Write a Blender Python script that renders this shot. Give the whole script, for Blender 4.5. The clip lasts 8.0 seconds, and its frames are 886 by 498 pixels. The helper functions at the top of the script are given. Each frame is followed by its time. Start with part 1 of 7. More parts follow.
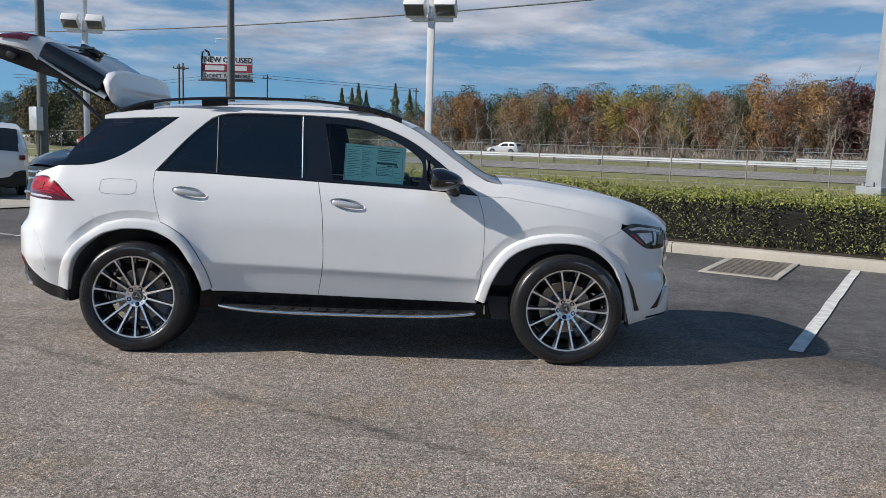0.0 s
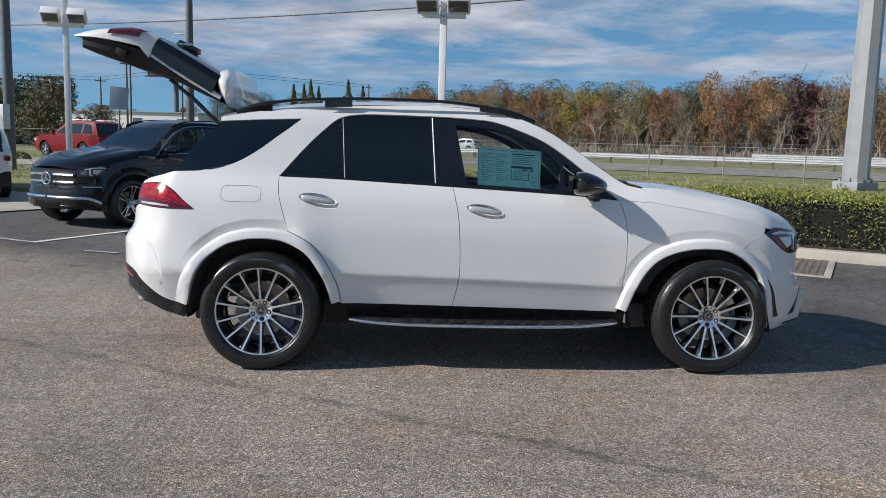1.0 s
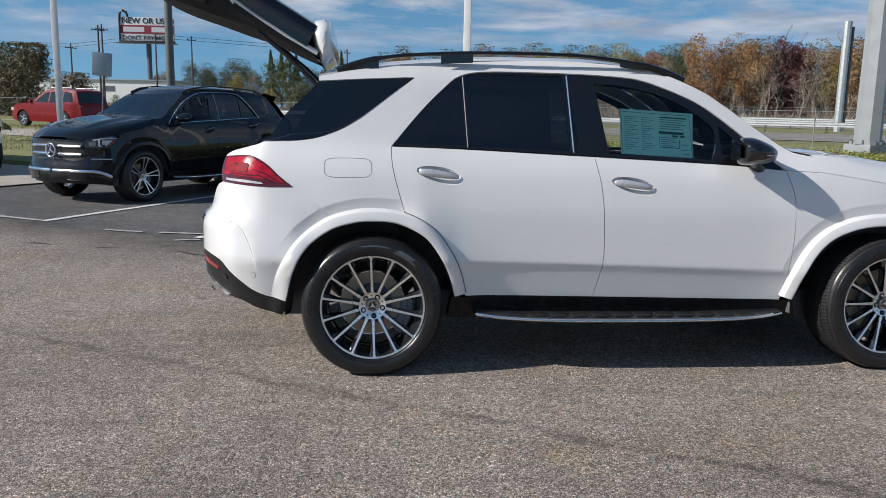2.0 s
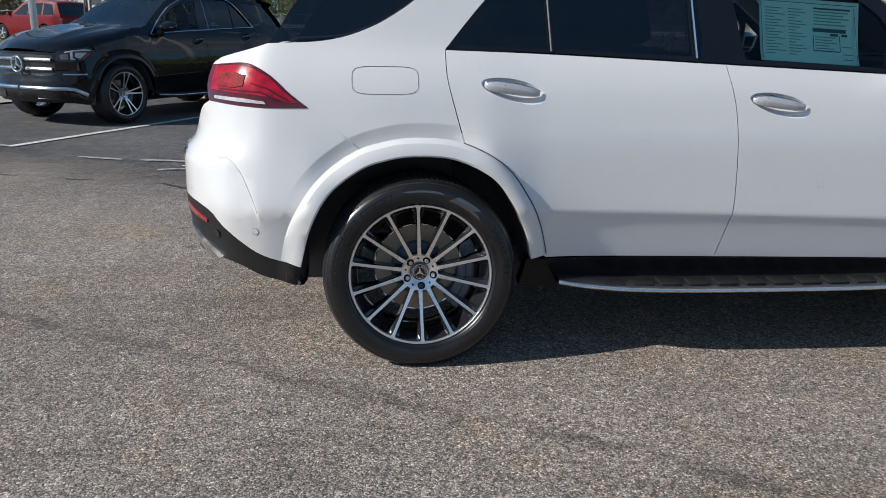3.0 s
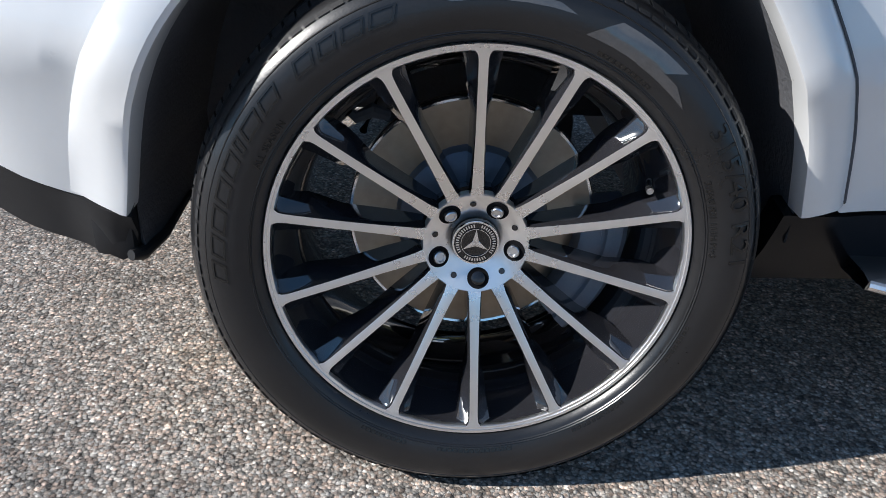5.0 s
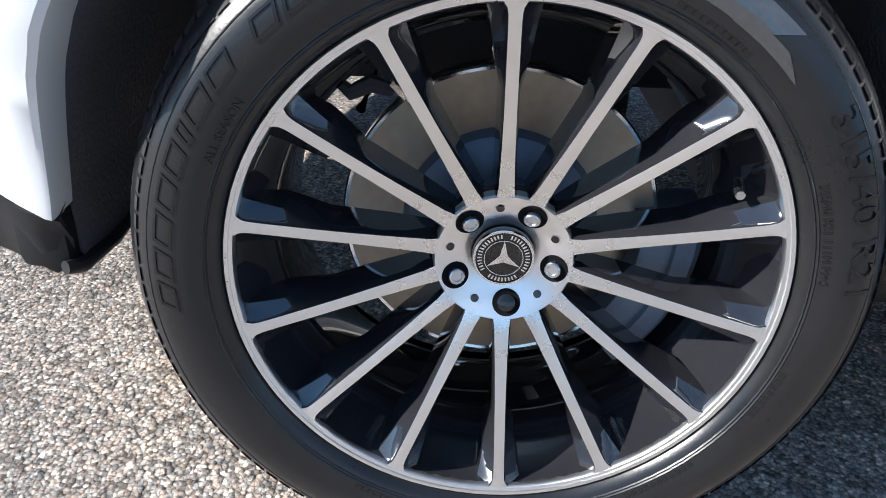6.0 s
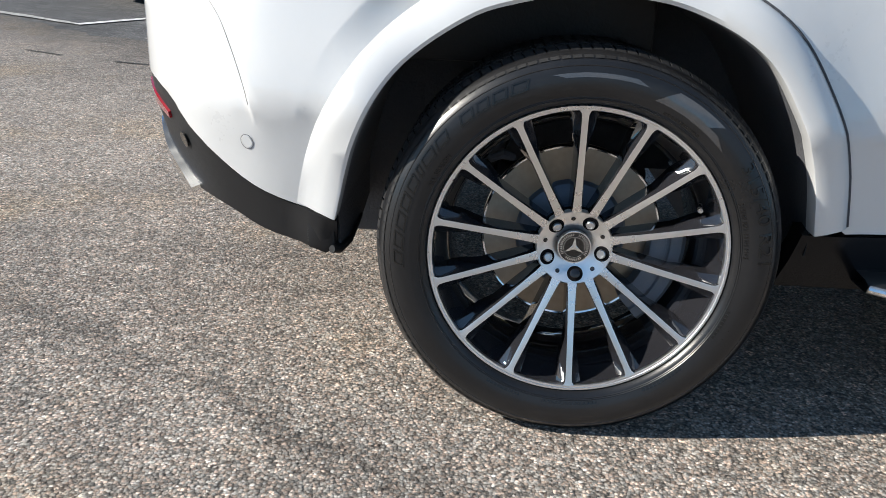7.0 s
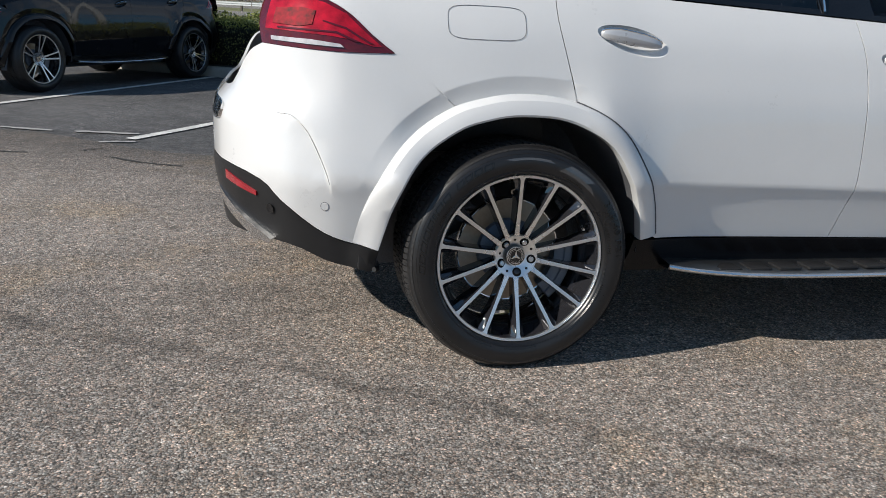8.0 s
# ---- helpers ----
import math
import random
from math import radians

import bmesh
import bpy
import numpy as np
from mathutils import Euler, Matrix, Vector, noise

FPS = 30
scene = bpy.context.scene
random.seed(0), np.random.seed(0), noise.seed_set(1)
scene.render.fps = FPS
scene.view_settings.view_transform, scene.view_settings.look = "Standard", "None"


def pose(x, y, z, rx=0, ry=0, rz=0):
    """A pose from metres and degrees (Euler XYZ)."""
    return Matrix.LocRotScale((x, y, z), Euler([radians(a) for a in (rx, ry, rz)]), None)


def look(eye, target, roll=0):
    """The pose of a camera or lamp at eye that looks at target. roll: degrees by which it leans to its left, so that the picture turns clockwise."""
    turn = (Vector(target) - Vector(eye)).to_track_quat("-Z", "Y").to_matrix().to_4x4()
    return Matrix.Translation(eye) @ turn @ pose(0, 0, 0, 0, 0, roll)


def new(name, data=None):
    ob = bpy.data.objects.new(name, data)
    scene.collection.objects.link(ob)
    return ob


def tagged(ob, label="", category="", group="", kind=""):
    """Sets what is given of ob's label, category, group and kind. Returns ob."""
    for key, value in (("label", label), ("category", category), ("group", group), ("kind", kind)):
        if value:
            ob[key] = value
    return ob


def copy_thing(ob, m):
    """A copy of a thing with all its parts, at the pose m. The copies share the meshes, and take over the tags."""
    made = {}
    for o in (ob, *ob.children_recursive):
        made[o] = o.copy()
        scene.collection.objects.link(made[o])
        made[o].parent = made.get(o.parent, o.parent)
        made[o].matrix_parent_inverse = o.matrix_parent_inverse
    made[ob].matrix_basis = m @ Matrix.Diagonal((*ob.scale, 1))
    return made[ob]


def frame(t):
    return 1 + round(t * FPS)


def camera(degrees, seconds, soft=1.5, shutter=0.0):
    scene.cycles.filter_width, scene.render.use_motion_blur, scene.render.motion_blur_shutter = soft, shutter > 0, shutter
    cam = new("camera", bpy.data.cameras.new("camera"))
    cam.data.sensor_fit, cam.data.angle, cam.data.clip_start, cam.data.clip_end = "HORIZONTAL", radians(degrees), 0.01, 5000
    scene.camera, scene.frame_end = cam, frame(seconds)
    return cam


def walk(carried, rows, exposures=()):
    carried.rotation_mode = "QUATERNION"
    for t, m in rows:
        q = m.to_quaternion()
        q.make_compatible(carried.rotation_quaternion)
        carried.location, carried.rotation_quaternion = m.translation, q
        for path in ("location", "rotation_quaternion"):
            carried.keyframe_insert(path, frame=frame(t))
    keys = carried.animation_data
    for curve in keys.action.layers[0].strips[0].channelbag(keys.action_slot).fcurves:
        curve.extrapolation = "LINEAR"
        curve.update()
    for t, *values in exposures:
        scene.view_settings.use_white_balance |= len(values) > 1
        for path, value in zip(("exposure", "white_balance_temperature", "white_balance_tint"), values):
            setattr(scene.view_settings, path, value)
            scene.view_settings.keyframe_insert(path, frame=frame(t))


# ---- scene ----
cam = camera(58.2, 8.0, soft=0.8)
PATH = [
    (0, (2.121, -6.323, 1.486), (2.122, -4.339, 1.23), 1.9),
    (0.5, (1.436, -6.248, 1.489), (1.495, -4.266, 1.233), 1.8),
    (1, (0.837, -6.029, 1.491), (0.968, -4.051, 1.23), 1.7),
    (1.5, (0.335, -5.681, 1.465), (0.506, -3.706, 1.206), 1.5),
    (1.7, (0.158, -5.488, 1.459), (0.341, -3.518, 1.167), 1.4),
    (2.8, (-0.207, -4.188, 1.381), (-0.02, -2.254, 0.907), 0.81),
    (3, (-0.219, -3.935, 1.344), (-0.024, -2.02, 0.803), 1.04),
    (3.5, (-0.169, -3.305, 1.213), (-0.013, -1.421, 0.559), 1.34),
    (4, (-0.157, -2.709, 1.114), (-0.01, -0.848, 0.395), 1.73),
    (4.5, (-0.106, -2.203, 1.042), (-0.005, -0.415, 0.152), 2.82),
    (4.7, (-0.105, -2.055, 0.973), (-0.003, -0.271, 0.075), 3.02),
    (5.8, (-0.063, -1.6, 0.811), (-0.047, 0.115, -0.218), 2.51),
    (6, (-0.063, -1.608, 0.817), (-0.068, 0.121, -0.189), 2.22),
    (6.2, (-0.061, -1.652, 0.827), (-0.094, 0.117, -0.105), 1.93),
    (6.5, (-0.085, -1.87, 0.876), (-0.132, -0.067, 0.01), 1.86),
    (6.8, (-0.122, -2.153, 0.941), (-0.194, -0.34, 0.098), 2.71),
    (7, (-0.187, -2.343, 0.947), (-0.276, -0.487, 0.206), 2.61),
    (7.5, (-0.46, -2.829, 1.057), (-0.365, -0.942, 0.401), 3.44),
    (8, (-0.837, -3.333, 1.16), (-0.395, -1.467, 0.592), 3.03),
]
EXPOSURES = [(0, 0.15, 6560, 12), (1.8, 0.14, 6560, 12), (3, 0.06, 6400, 11), (4.2, 0.04, 6270, 11), (4.6, 0.20, 6210, 11), (5.8, 1.16, 6080, 11), (6.2, 1.16, 6180, 10),
             (6.5, 1.08, 6340, 9), (6.8, 0.80, 6520, 9), (7.2, 0.42, 6570, 9), (7.6, 0.07, 6660, 10), (8, 0.11, 6600, 10)]
walk(cam, [(t, look(eye, target, roll)) for t, eye, target, roll in PATH], EXPOSURES)

# ---- light ----
TO_SUN = Vector((-1.52, -0.36, 1.0)).normalized()
SUN_STRENGTH, SKY_STRENGTH = 5.0, 0.090
sun = new("sun", bpy.data.lights.new("sun", "SUN"))
sun.data.energy, sun.data.angle, sun.data.color = SUN_STRENGTH, radians(0.6), (1.0, 0.95, 0.87)
sun.matrix_world = look(TO_SUN * 50, (0, 0, 0))

world = bpy.data.worlds.new("sky")
world.use_nodes = True
scene.world = world


def build_sky():
    """Nishita sky with broken bands of cloud laid over it."""
    nt = world.node_tree
    nt.nodes.clear()
    n, l = nt.nodes.new, nt.links.new
    sky = n("ShaderNodeTexSky")
    sky.sky_type, sky.sun_disc = "NISHITA", False
    sky.sun_elevation = math.asin(TO_SUN.z)
    sky.sun_rotation = math.atan2(TO_SUN.x, TO_SUN.y)
    sky.air_density, sky.dust_density, sky.ozone_density = 1.0, 0.1, 2.5
    tint = n("ShaderNodeMixRGB"); tint.blend_type = "MULTIPLY"
    tint.inputs[0].default_value, tint.inputs[2].default_value = 1.0, (0.74, 1.08, 1.14, 1)
    l(sky.outputs[0], tint.inputs[1])
    co = n("ShaderNodeTexCoord")
    lift = n("ShaderNodeVectorMath"); lift.operation = "ADD"; lift.inputs[1].default_value = (0, 0, 0.16)
    l(co.outputs["Generated"], lift.inputs[0])
    unit = n("ShaderNodeVectorMath"); unit.operation = "NORMALIZE"
    l(lift.outputs[0], unit.inputs[0]); l(unit.outputs[0], sky.inputs["Vector"])
    sep = n("ShaderNodeSeparateXYZ")
    l(co.outputs["Generated"], sep.inputs[0])
    up = n("ShaderNodeMath"); up.operation = "ADD"; up.inputs[1].default_value = 0.10
    l(sep.outputs["Z"], up.inputs[0])
    hi = n("ShaderNodeMath"); hi.operation = "MAXIMUM"; hi.inputs[1].default_value = 0.03
    l(up.outputs[0], hi.inputs[0])
    flat = n("ShaderNodeVectorMath"); flat.operation = "DIVIDE"
    comb = n("ShaderNodeCombineXYZ")
    for k in range(3):
        l(hi.outputs[0], comb.inputs[k])
    l(co.outputs["Generated"], flat.inputs[0]); l(comb.outputs[0], flat.inputs[1])
    mp = n("ShaderNodeMapping")
    mp.inputs["Scale"].default_value = (0.75, 0.80, 0.0)
    mp.inputs["Location"].default_value = (3.1, 0.6, 0.0)
    mp.inputs["Rotation"].default_value = (0, 0, radians(12))
    l(flat.outputs[0], mp.inputs["Vector"])
    nz = n("ShaderNodeTexNoise")
    nz.inputs["Scale"].default_value, nz.inputs["Detail"].default_value = 1.25, 9.0
    nz.inputs["Roughness"].default_value, nz.inputs["Distortion"].default_value = 0.62, 0.25
    l(mp.outputs[0], nz.inputs["Vector"])
    ramp = n("ShaderNodeValToRGB")
    ramp.color_ramp.elements[0].position, ramp.color_ramp.elements[1].position = 0.42, 0.60
    l(nz.outputs["Fac"], ramp.inputs[0])
    shade = n("ShaderNodeTexNoise")
    shade.inputs["Scale"].default_value, shade.inputs["Detail"].default_value = 3.0, 6.0
    l(mp.outputs[0], shade.inputs["Vector"])
    tone = n("ShaderNodeValToRGB")
    tone.color_ramp.elements[0].position, tone.color_ramp.elements[1].position = 0.35, 0.68
    tone.color_ramp.elements[0].color, tone.color_ramp.elements[1].color = (3.3, 3.8, 4.7, 1), (6.0, 6.4, 7.2, 1)
    l(shade.outputs["Fac"], tone.inputs[0])
    low = n("ShaderNodeMapRange"); low.interpolation_type = "SMOOTHSTEP"
    low.inputs["From Min"].default_value, low.inputs["From Max"].default_value = 0.035, 0.13
    l(sep.outputs["Z"], low.inputs["Value"])
    high = n("ShaderNodeMapRange"); high.interpolation_type = "SMOOTHSTEP"
    high.inputs["From Min"].default_value, high.inputs["From Max"].default_value = 0.22, 0.52
    high.inputs["To Min"].default_value, high.inputs["To Max"].default_value = 1.0, 0.15
    l(sep.outputs["Z"], high.inputs["Value"])
    band = n("ShaderNodeMath"); band.operation = "MULTIPLY"
    l(low.outputs[0], band.inputs[0]); l(high.outputs[0], band.inputs[1])
    veil = n("ShaderNodeMath"); veil.operation = "MULTIPLY"
    l(ramp.outputs["Color"], veil.inputs[0]); l(band.outputs[0], veil.inputs[1])
    mix = n("ShaderNodeMixRGB")
    l(veil.outputs[0], mix.inputs[0]); l(tint.outputs[0], mix.inputs[1]); l(tone.outputs["Color"], mix.inputs[2])
    bg = n("ShaderNodeBackground")
    bg.inputs["Strength"].default_value = SKY_STRENGTH
    out = n("ShaderNodeOutputWorld")
    l(mix.outputs[0], bg.inputs["Color"]); l(bg.outputs[0], out.inputs["Surface"])


build_sky()

# ---- materials ----
def nodes_of(name):
    m = bpy.data.materials.new(name)
    m.use_nodes = True
    nt = m.node_tree
    return m, nt, nt.nodes["Principled BSDF"]


def plain(name, colour, rough=0.5, metal=0.0, vary=0.12, scale=6.0, bump=0.0, bump_scale=80.0, coat=0.0, rand=0.0, spec=0.5):
    """A surface with two scales of variation in its colour and roughness, and fine relief."""
    m, nt, b = nodes_of(name)
    n, l = nt.nodes.new, nt.links.new
    co = n("ShaderNodeTexCoord")
    big = n("ShaderNodeTexNoise"); big.inputs["Scale"].default_value, big.inputs["Detail"].default_value = scale, 6
    fine = n("ShaderNodeTexNoise"); fine.inputs["Scale"].default_value, fine.inputs["Detail"].default_value = scale * 14, 3
    for q in (big, fine):
        l(co.outputs["Object"], q.inputs["Vector"])
    add = n("ShaderNodeMath"); add.operation = "MULTIPLY_ADD"; add.inputs[1].default_value = 0.4
    l(fine.outputs["Fac"], add.inputs[0]); l(big.outputs["Fac"], add.inputs[2])
    rng = n("ShaderNodeMapRange")
    rng.inputs["From Min"].default_value, rng.inputs["From Max"].default_value = 0.45, 0.95
    rng.inputs["To Min"].default_value, rng.inputs["To Max"].default_value = 1 - vary, 1 + vary
    l(add.outputs[0], rng.inputs["Value"])
    hsv = n("ShaderNodeHueSaturation")
    hsv.inputs["Color"].default_value = (*colour, 1)
    last = rng.outputs[0]
    if rand:
        info = n("ShaderNodeObjectInfo")
        r2 = n("ShaderNodeMapRange")
        r2.inputs["To Min"].default_value, r2.inputs["To Max"].default_value = 1 - rand, 1 + rand
        l(info.outputs["Random"], r2.inputs["Value"])
        mul = n("ShaderNodeMath"); mul.operation = "MULTIPLY"
        l(last, mul.inputs[0]); l(r2.outputs[0], mul.inputs[1])
        last = mul.outputs[0]
    l(last, hsv.inputs["Value"]); l(hsv.outputs[0], b.inputs["Base Color"])
    rr = n("ShaderNodeMapRange")
    rr.inputs["From Min"].default_value, rr.inputs["From Max"].default_value = 0.45, 0.95
    rr.inputs["To Min"].default_value, rr.inputs["To Max"].default_value = rough * 0.85, min(1.0, rough * 1.15)
    l(add.outputs[0], rr.inputs["Value"]); l(rr.outputs[0], b.inputs["Roughness"])
    b.inputs["Metallic"].default_value, b.inputs["Coat Weight"].default_value = metal, coat
    b.inputs["Coat Roughness"].default_value = 0.03
    b.inputs["Specular IOR Level"].default_value = spec
    if bump:
        bn = n("ShaderNodeTexNoise"); bn.inputs["Scale"].default_value, bn.inputs["Detail"].default_value = bump_scale, 4
        l(co.outputs["Object"], bn.inputs["Vector"])
        bp = n("ShaderNodeBump"); bp.inputs["Strength"].default_value, bp.inputs["Distance"].default_value = bump, 0.01
        l(bn.outputs["Fac"], bp.inputs["Height"]); l(bp.outputs[0], b.inputs["Normal"])
    return m


def glass(name, tint, gloss=0.02, ior=1.5):
    """A window pane: tinted light goes through, and the sky mirrors in it."""
    m, nt, b = nodes_of(name)
    nt.nodes.remove(b)
    n, l = nt.nodes.new, nt.links.new
    tr = n("ShaderNodeBsdfTransparent"); tr.inputs[0].default_value = (*tint, 1)
    gl = n("ShaderNodeBsdfGlossy"); gl.inputs["Roughness"].default_value = gloss
    fr = n("ShaderNodeFresnel"); fr.inputs["IOR"].default_value = ior
    mx = n("ShaderNodeMixShader")
    l(fr.outputs[0], mx.inputs[0]); l(tr.outputs[0], mx.inputs[1]); l(gl.outputs[0], mx.inputs[2])
    l(mx.outputs[0], nt.nodes["Material Output"].inputs["Surface"])
    return m


class Web:
    """Short ways to lay nodes: each call makes a node and gives back its output."""

    def __init__(self, nt):
        self.nt = nt

    def put(self, kind, ins=(), out=0, **props):
        node = self.nt.nodes.new("ShaderNode" + kind)
        if "operation" in props:
            node.operation = props["operation"]
        if "interpolation_type" in props:
            node.interpolation_type = props["interpolation_type"]
        if "blend_type" in props:
            node.blend_type = props["blend_type"]
        if "vector_type" in props:
            node.vector_type, node.convert_from, node.convert_to = props["vector_type"], props["convert_from"], props["convert_to"]
        for key, value in dict(ins).items():
            if isinstance(value, bpy.types.NodeSocket):
                self.nt.links.new(value, node.inputs[key])
            else:
                node.inputs[key].default_value = value
        return node.outputs[out]

    def math(self, op, a, b=0.0, c=0.0):
        return self.put("Math", {0: a, 1: b, 2: c}, operation=op)

    def noise(self, vec, scale, detail=4.0, rough=0.55):
        return self.put("TexNoise", {"Vector": vec, "Scale": scale, "Detail": detail, "Roughness": rough})

    def span(self, value, a, b, lo, hi, smooth=False):
        return self.put("MapRange", {"Value": value, "From Min": a, "From Max": b, "To Min": lo, "To Max": hi}, interpolation_type="SMOOTHSTEP" if smooth else "LINEAR")

    def ramp(self, value, stops):
        out = self.put("ValToRGB", {0: value})
        cr = out.node.color_ramp
        for _ in stops[2:]:
            cr.elements.new(0.5)
        for e, (p, c) in zip(cr.elements, stops):
            e.position, e.color = p, (*c, 1)
        return out


def asphalt(name, dark, light, stone, size, bump, stain=0.25, smear=None, ochre=0.0, feather=None):
    """Bound aggregate: chips of many tones and heights in a dark binder, worn in patches."""
    m, nt, b = nodes_of(name)
    w = Web(nt)
    co = w.put("TexCoord", out="Object")
    warp = w.put("TexNoise", {"Vector": co, "Scale": size * 1.3, "Detail": 2.0}, out="Color")
    push = w.put("VectorMath", {0: warp, 1: (0.5, 0.5, 0.5)}, operation="SUBTRACT")
    push = w.put("VectorMath", {0: push, "Scale": 0.7 / size}, operation="SCALE")
    at = w.put("VectorMath", {0: co, 1: push}, operation="ADD")
    cell = w.put("TexVoronoi", {"Vector": at, "Scale": size}, out="Color")
    dist = cell.node.outputs["Distance"]
    tone = w.put("SeparateColor", {0: cell}, out=0)
    rise, hue = tone.node.outputs[1], tone.node.outputs[2]
    chip = w.ramp(tone, [(0.0, dark), (0.45, light), (0.86, tuple(x * 1.35 for x in light)), (1.0, stone)])
    # binder shows between the chips and over the sunken ones
    gap = w.span(dist, 0.42, 0.85, 1.0, 0.36)
    sunk = w.span(rise, 0.0, 0.30, 0.45, 1.0)
    grit = w.span(w.noise(co, 620.0 if size > 90 else 200.0, 2.0), 0.3, 0.7, 0.86, 1.14)
    fine = w.math("MULTIPLY", w.math("MULTIPLY", gap, sunk), grit)
    # bare and closed spots, one to five centimetres across
    spots = w.span(w.noise(co, 50.0, 3.0, 0.72), 0.38, 0.62, 0.64, 1.36)
    blots = w.span(w.noise(co, 17.0, 4.0, 0.7), 0.32, 0.68, 0.74, 1.26)
    broad = w.span(w.math("MULTIPLY_ADD", w.noise(co, 5.0, 5.0), 0.5, w.noise(co, 0.45, 7.0)), 0.55, 0.95, 1 - stain, 1 + stain)
    wear = w.math("MULTIPLY", w.math("MULTIPLY", spots, blots), broad)
    turn = w.put("Mapping", {"Vector": co, "Rotation": (0, 0, radians(24)), "Scale": (0.10, 1.1, 1)})
    streak = w.put("TexNoise", {"Vector": turn, "Scale": 1.0, "Detail": 8.0, "Roughness": 0.62, "Distortion": 0.8})
    wear = w.math("MULTIPLY", wear, w.ramp(streak, [(0.475, (1, 1, 1)), (0.50, (0.86, 0.86, 0.86)), (0.525, (1, 1, 1))]))
    # a few oil drops, a hand wide
    drop = w.put("TexVoronoi", {"Vector": w.put("VectorMath", {0: co, 1: w.put("VectorMath", {0: w.put("TexNoise", {"Vector": co, "Scale": 14.0, "Detail": 4.0}, out="Color"), "Scale": 0.16}, operation="SCALE")}, operation="ADD"), "Scale": 1.15})
    wear = w.math("MULTIPLY", wear, w.span(drop, 0.03, 0.085, 0.58, 1.0, True))
    if smear:
        # a dirty drip line across the lot: a dark, broken band along one straight run
        run = w.put("VectorMath", {0: co, 1: (smear[0], smear[1], 0)}, out="Value", operation="DOT_PRODUCT")
        off = w.math("MULTIPLY_ADD", w.noise(co, 2.2, 9.0, 0.78), 0.55, run)
        off = w.math("ABSOLUTE", w.math("SUBTRACT", off, smear[2] + 0.275))
        patchy = w.span(w.noise(co, 3.1, 5.0, 0.7), 0.40, 0.62, 0.42, 0.86)
        dark_in = w.put("MapRange", {"Value": off, "From Min": 0.0, "From Max": 0.062, "To Min": patchy, "To Max": 1.0}, interpolation_type="SMOOTHSTEP")
        wear = w.math("MULTIPLY", wear, dark_in)
    if feather:
        # the coarse layer thins out over the dark sealed ground beyond
        run = w.put("VectorMath", {0: co, 1: (feather[0], feather[1], 0)}, out="Value", operation="DOT_PRODUCT")
        run = w.math("MULTIPLY_ADD", w.noise(co, 1.1, 8.0, 0.68), 1.5, run)
        wear = w.math("MULTIPLY", wear, w.span(run, feather[2] + 0.75, feather[3] + 0.75, 1.0, feather[4], True))
    # pink, brown and greenish chips, with ochre stains lying over some ground
    tint = w.ramp(hue, [(0.12, (1.12, 0.97, 0.88)), (0.5, (1.0, 1.0, 0.98)), (0.88, (0.94, 1.0, 1.03))])
    dye = w.put("MixRGB", {0: 1.0, 1: chip, 2: tint}, blend_type="MULTIPLY")
    if ochre:
        dye = w.put("MixRGB", {0: w.span(w.noise(co, 1.3, 6.0, 0.65), 0.50, 0.68, 0.0, ochre, True), 1: dye, 2: w.put("MixRGB", {0: 1.0, 1: dye, 2: (1.12, 0.98, 0.74, 1)}, blend_type="MULTIPLY")})
    base = w.put("HueSaturation", {"Color": dye, "Value": w.math("MULTIPLY", fine, wear)})
    nt.links.new(base, b.inputs["Base Color"])
    b.inputs["Roughness"].default_value = 0.8
    dome = w.math("MULTIPLY", w.math("SUBTRACT", 1.0, w.math("POWER", dist, 2.0)), w.math("MULTIPLY_ADD", rise, 0.75, 0.35))
    relief = w.math("MULTIPLY_ADD", w.noise(co, 60.0, 3.0, 0.7), 0.7, dome)
    nt.links.new(w.put("Bump", {"Strength": bump, "Distance": 0.9 / size, "Height": relief}), b.inputs["Normal"])
    return m


def turned(name, colour, rough, strip=0.7, vary=0.05, metal=1.0):
    """Metal faced on a lathe: its grooves run round the y axis of the object."""
    m = plain(name, colour, rough, metal=metal, vary=vary, scale=5)
    nt, w = m.node_tree, Web(m.node_tree)
    b = nt.nodes["Principled BSDF"]
    co = w.put("TexCoord", out="Object")
    way = w.put("VectorMath", {0: (0, 1, 0), 1: co}, operation="CROSS_PRODUCT")
    way = w.put("VectorTransform", {0: way}, vector_type="VECTOR", convert_from="OBJECT", convert_to="WORLD")
    way = w.put("VectorMath", {0: way}, operation="NORMALIZE")
    nt.links.new(way, b.inputs["Tangent"])
    b.inputs["Anisotropic"].default_value = strip
    return m


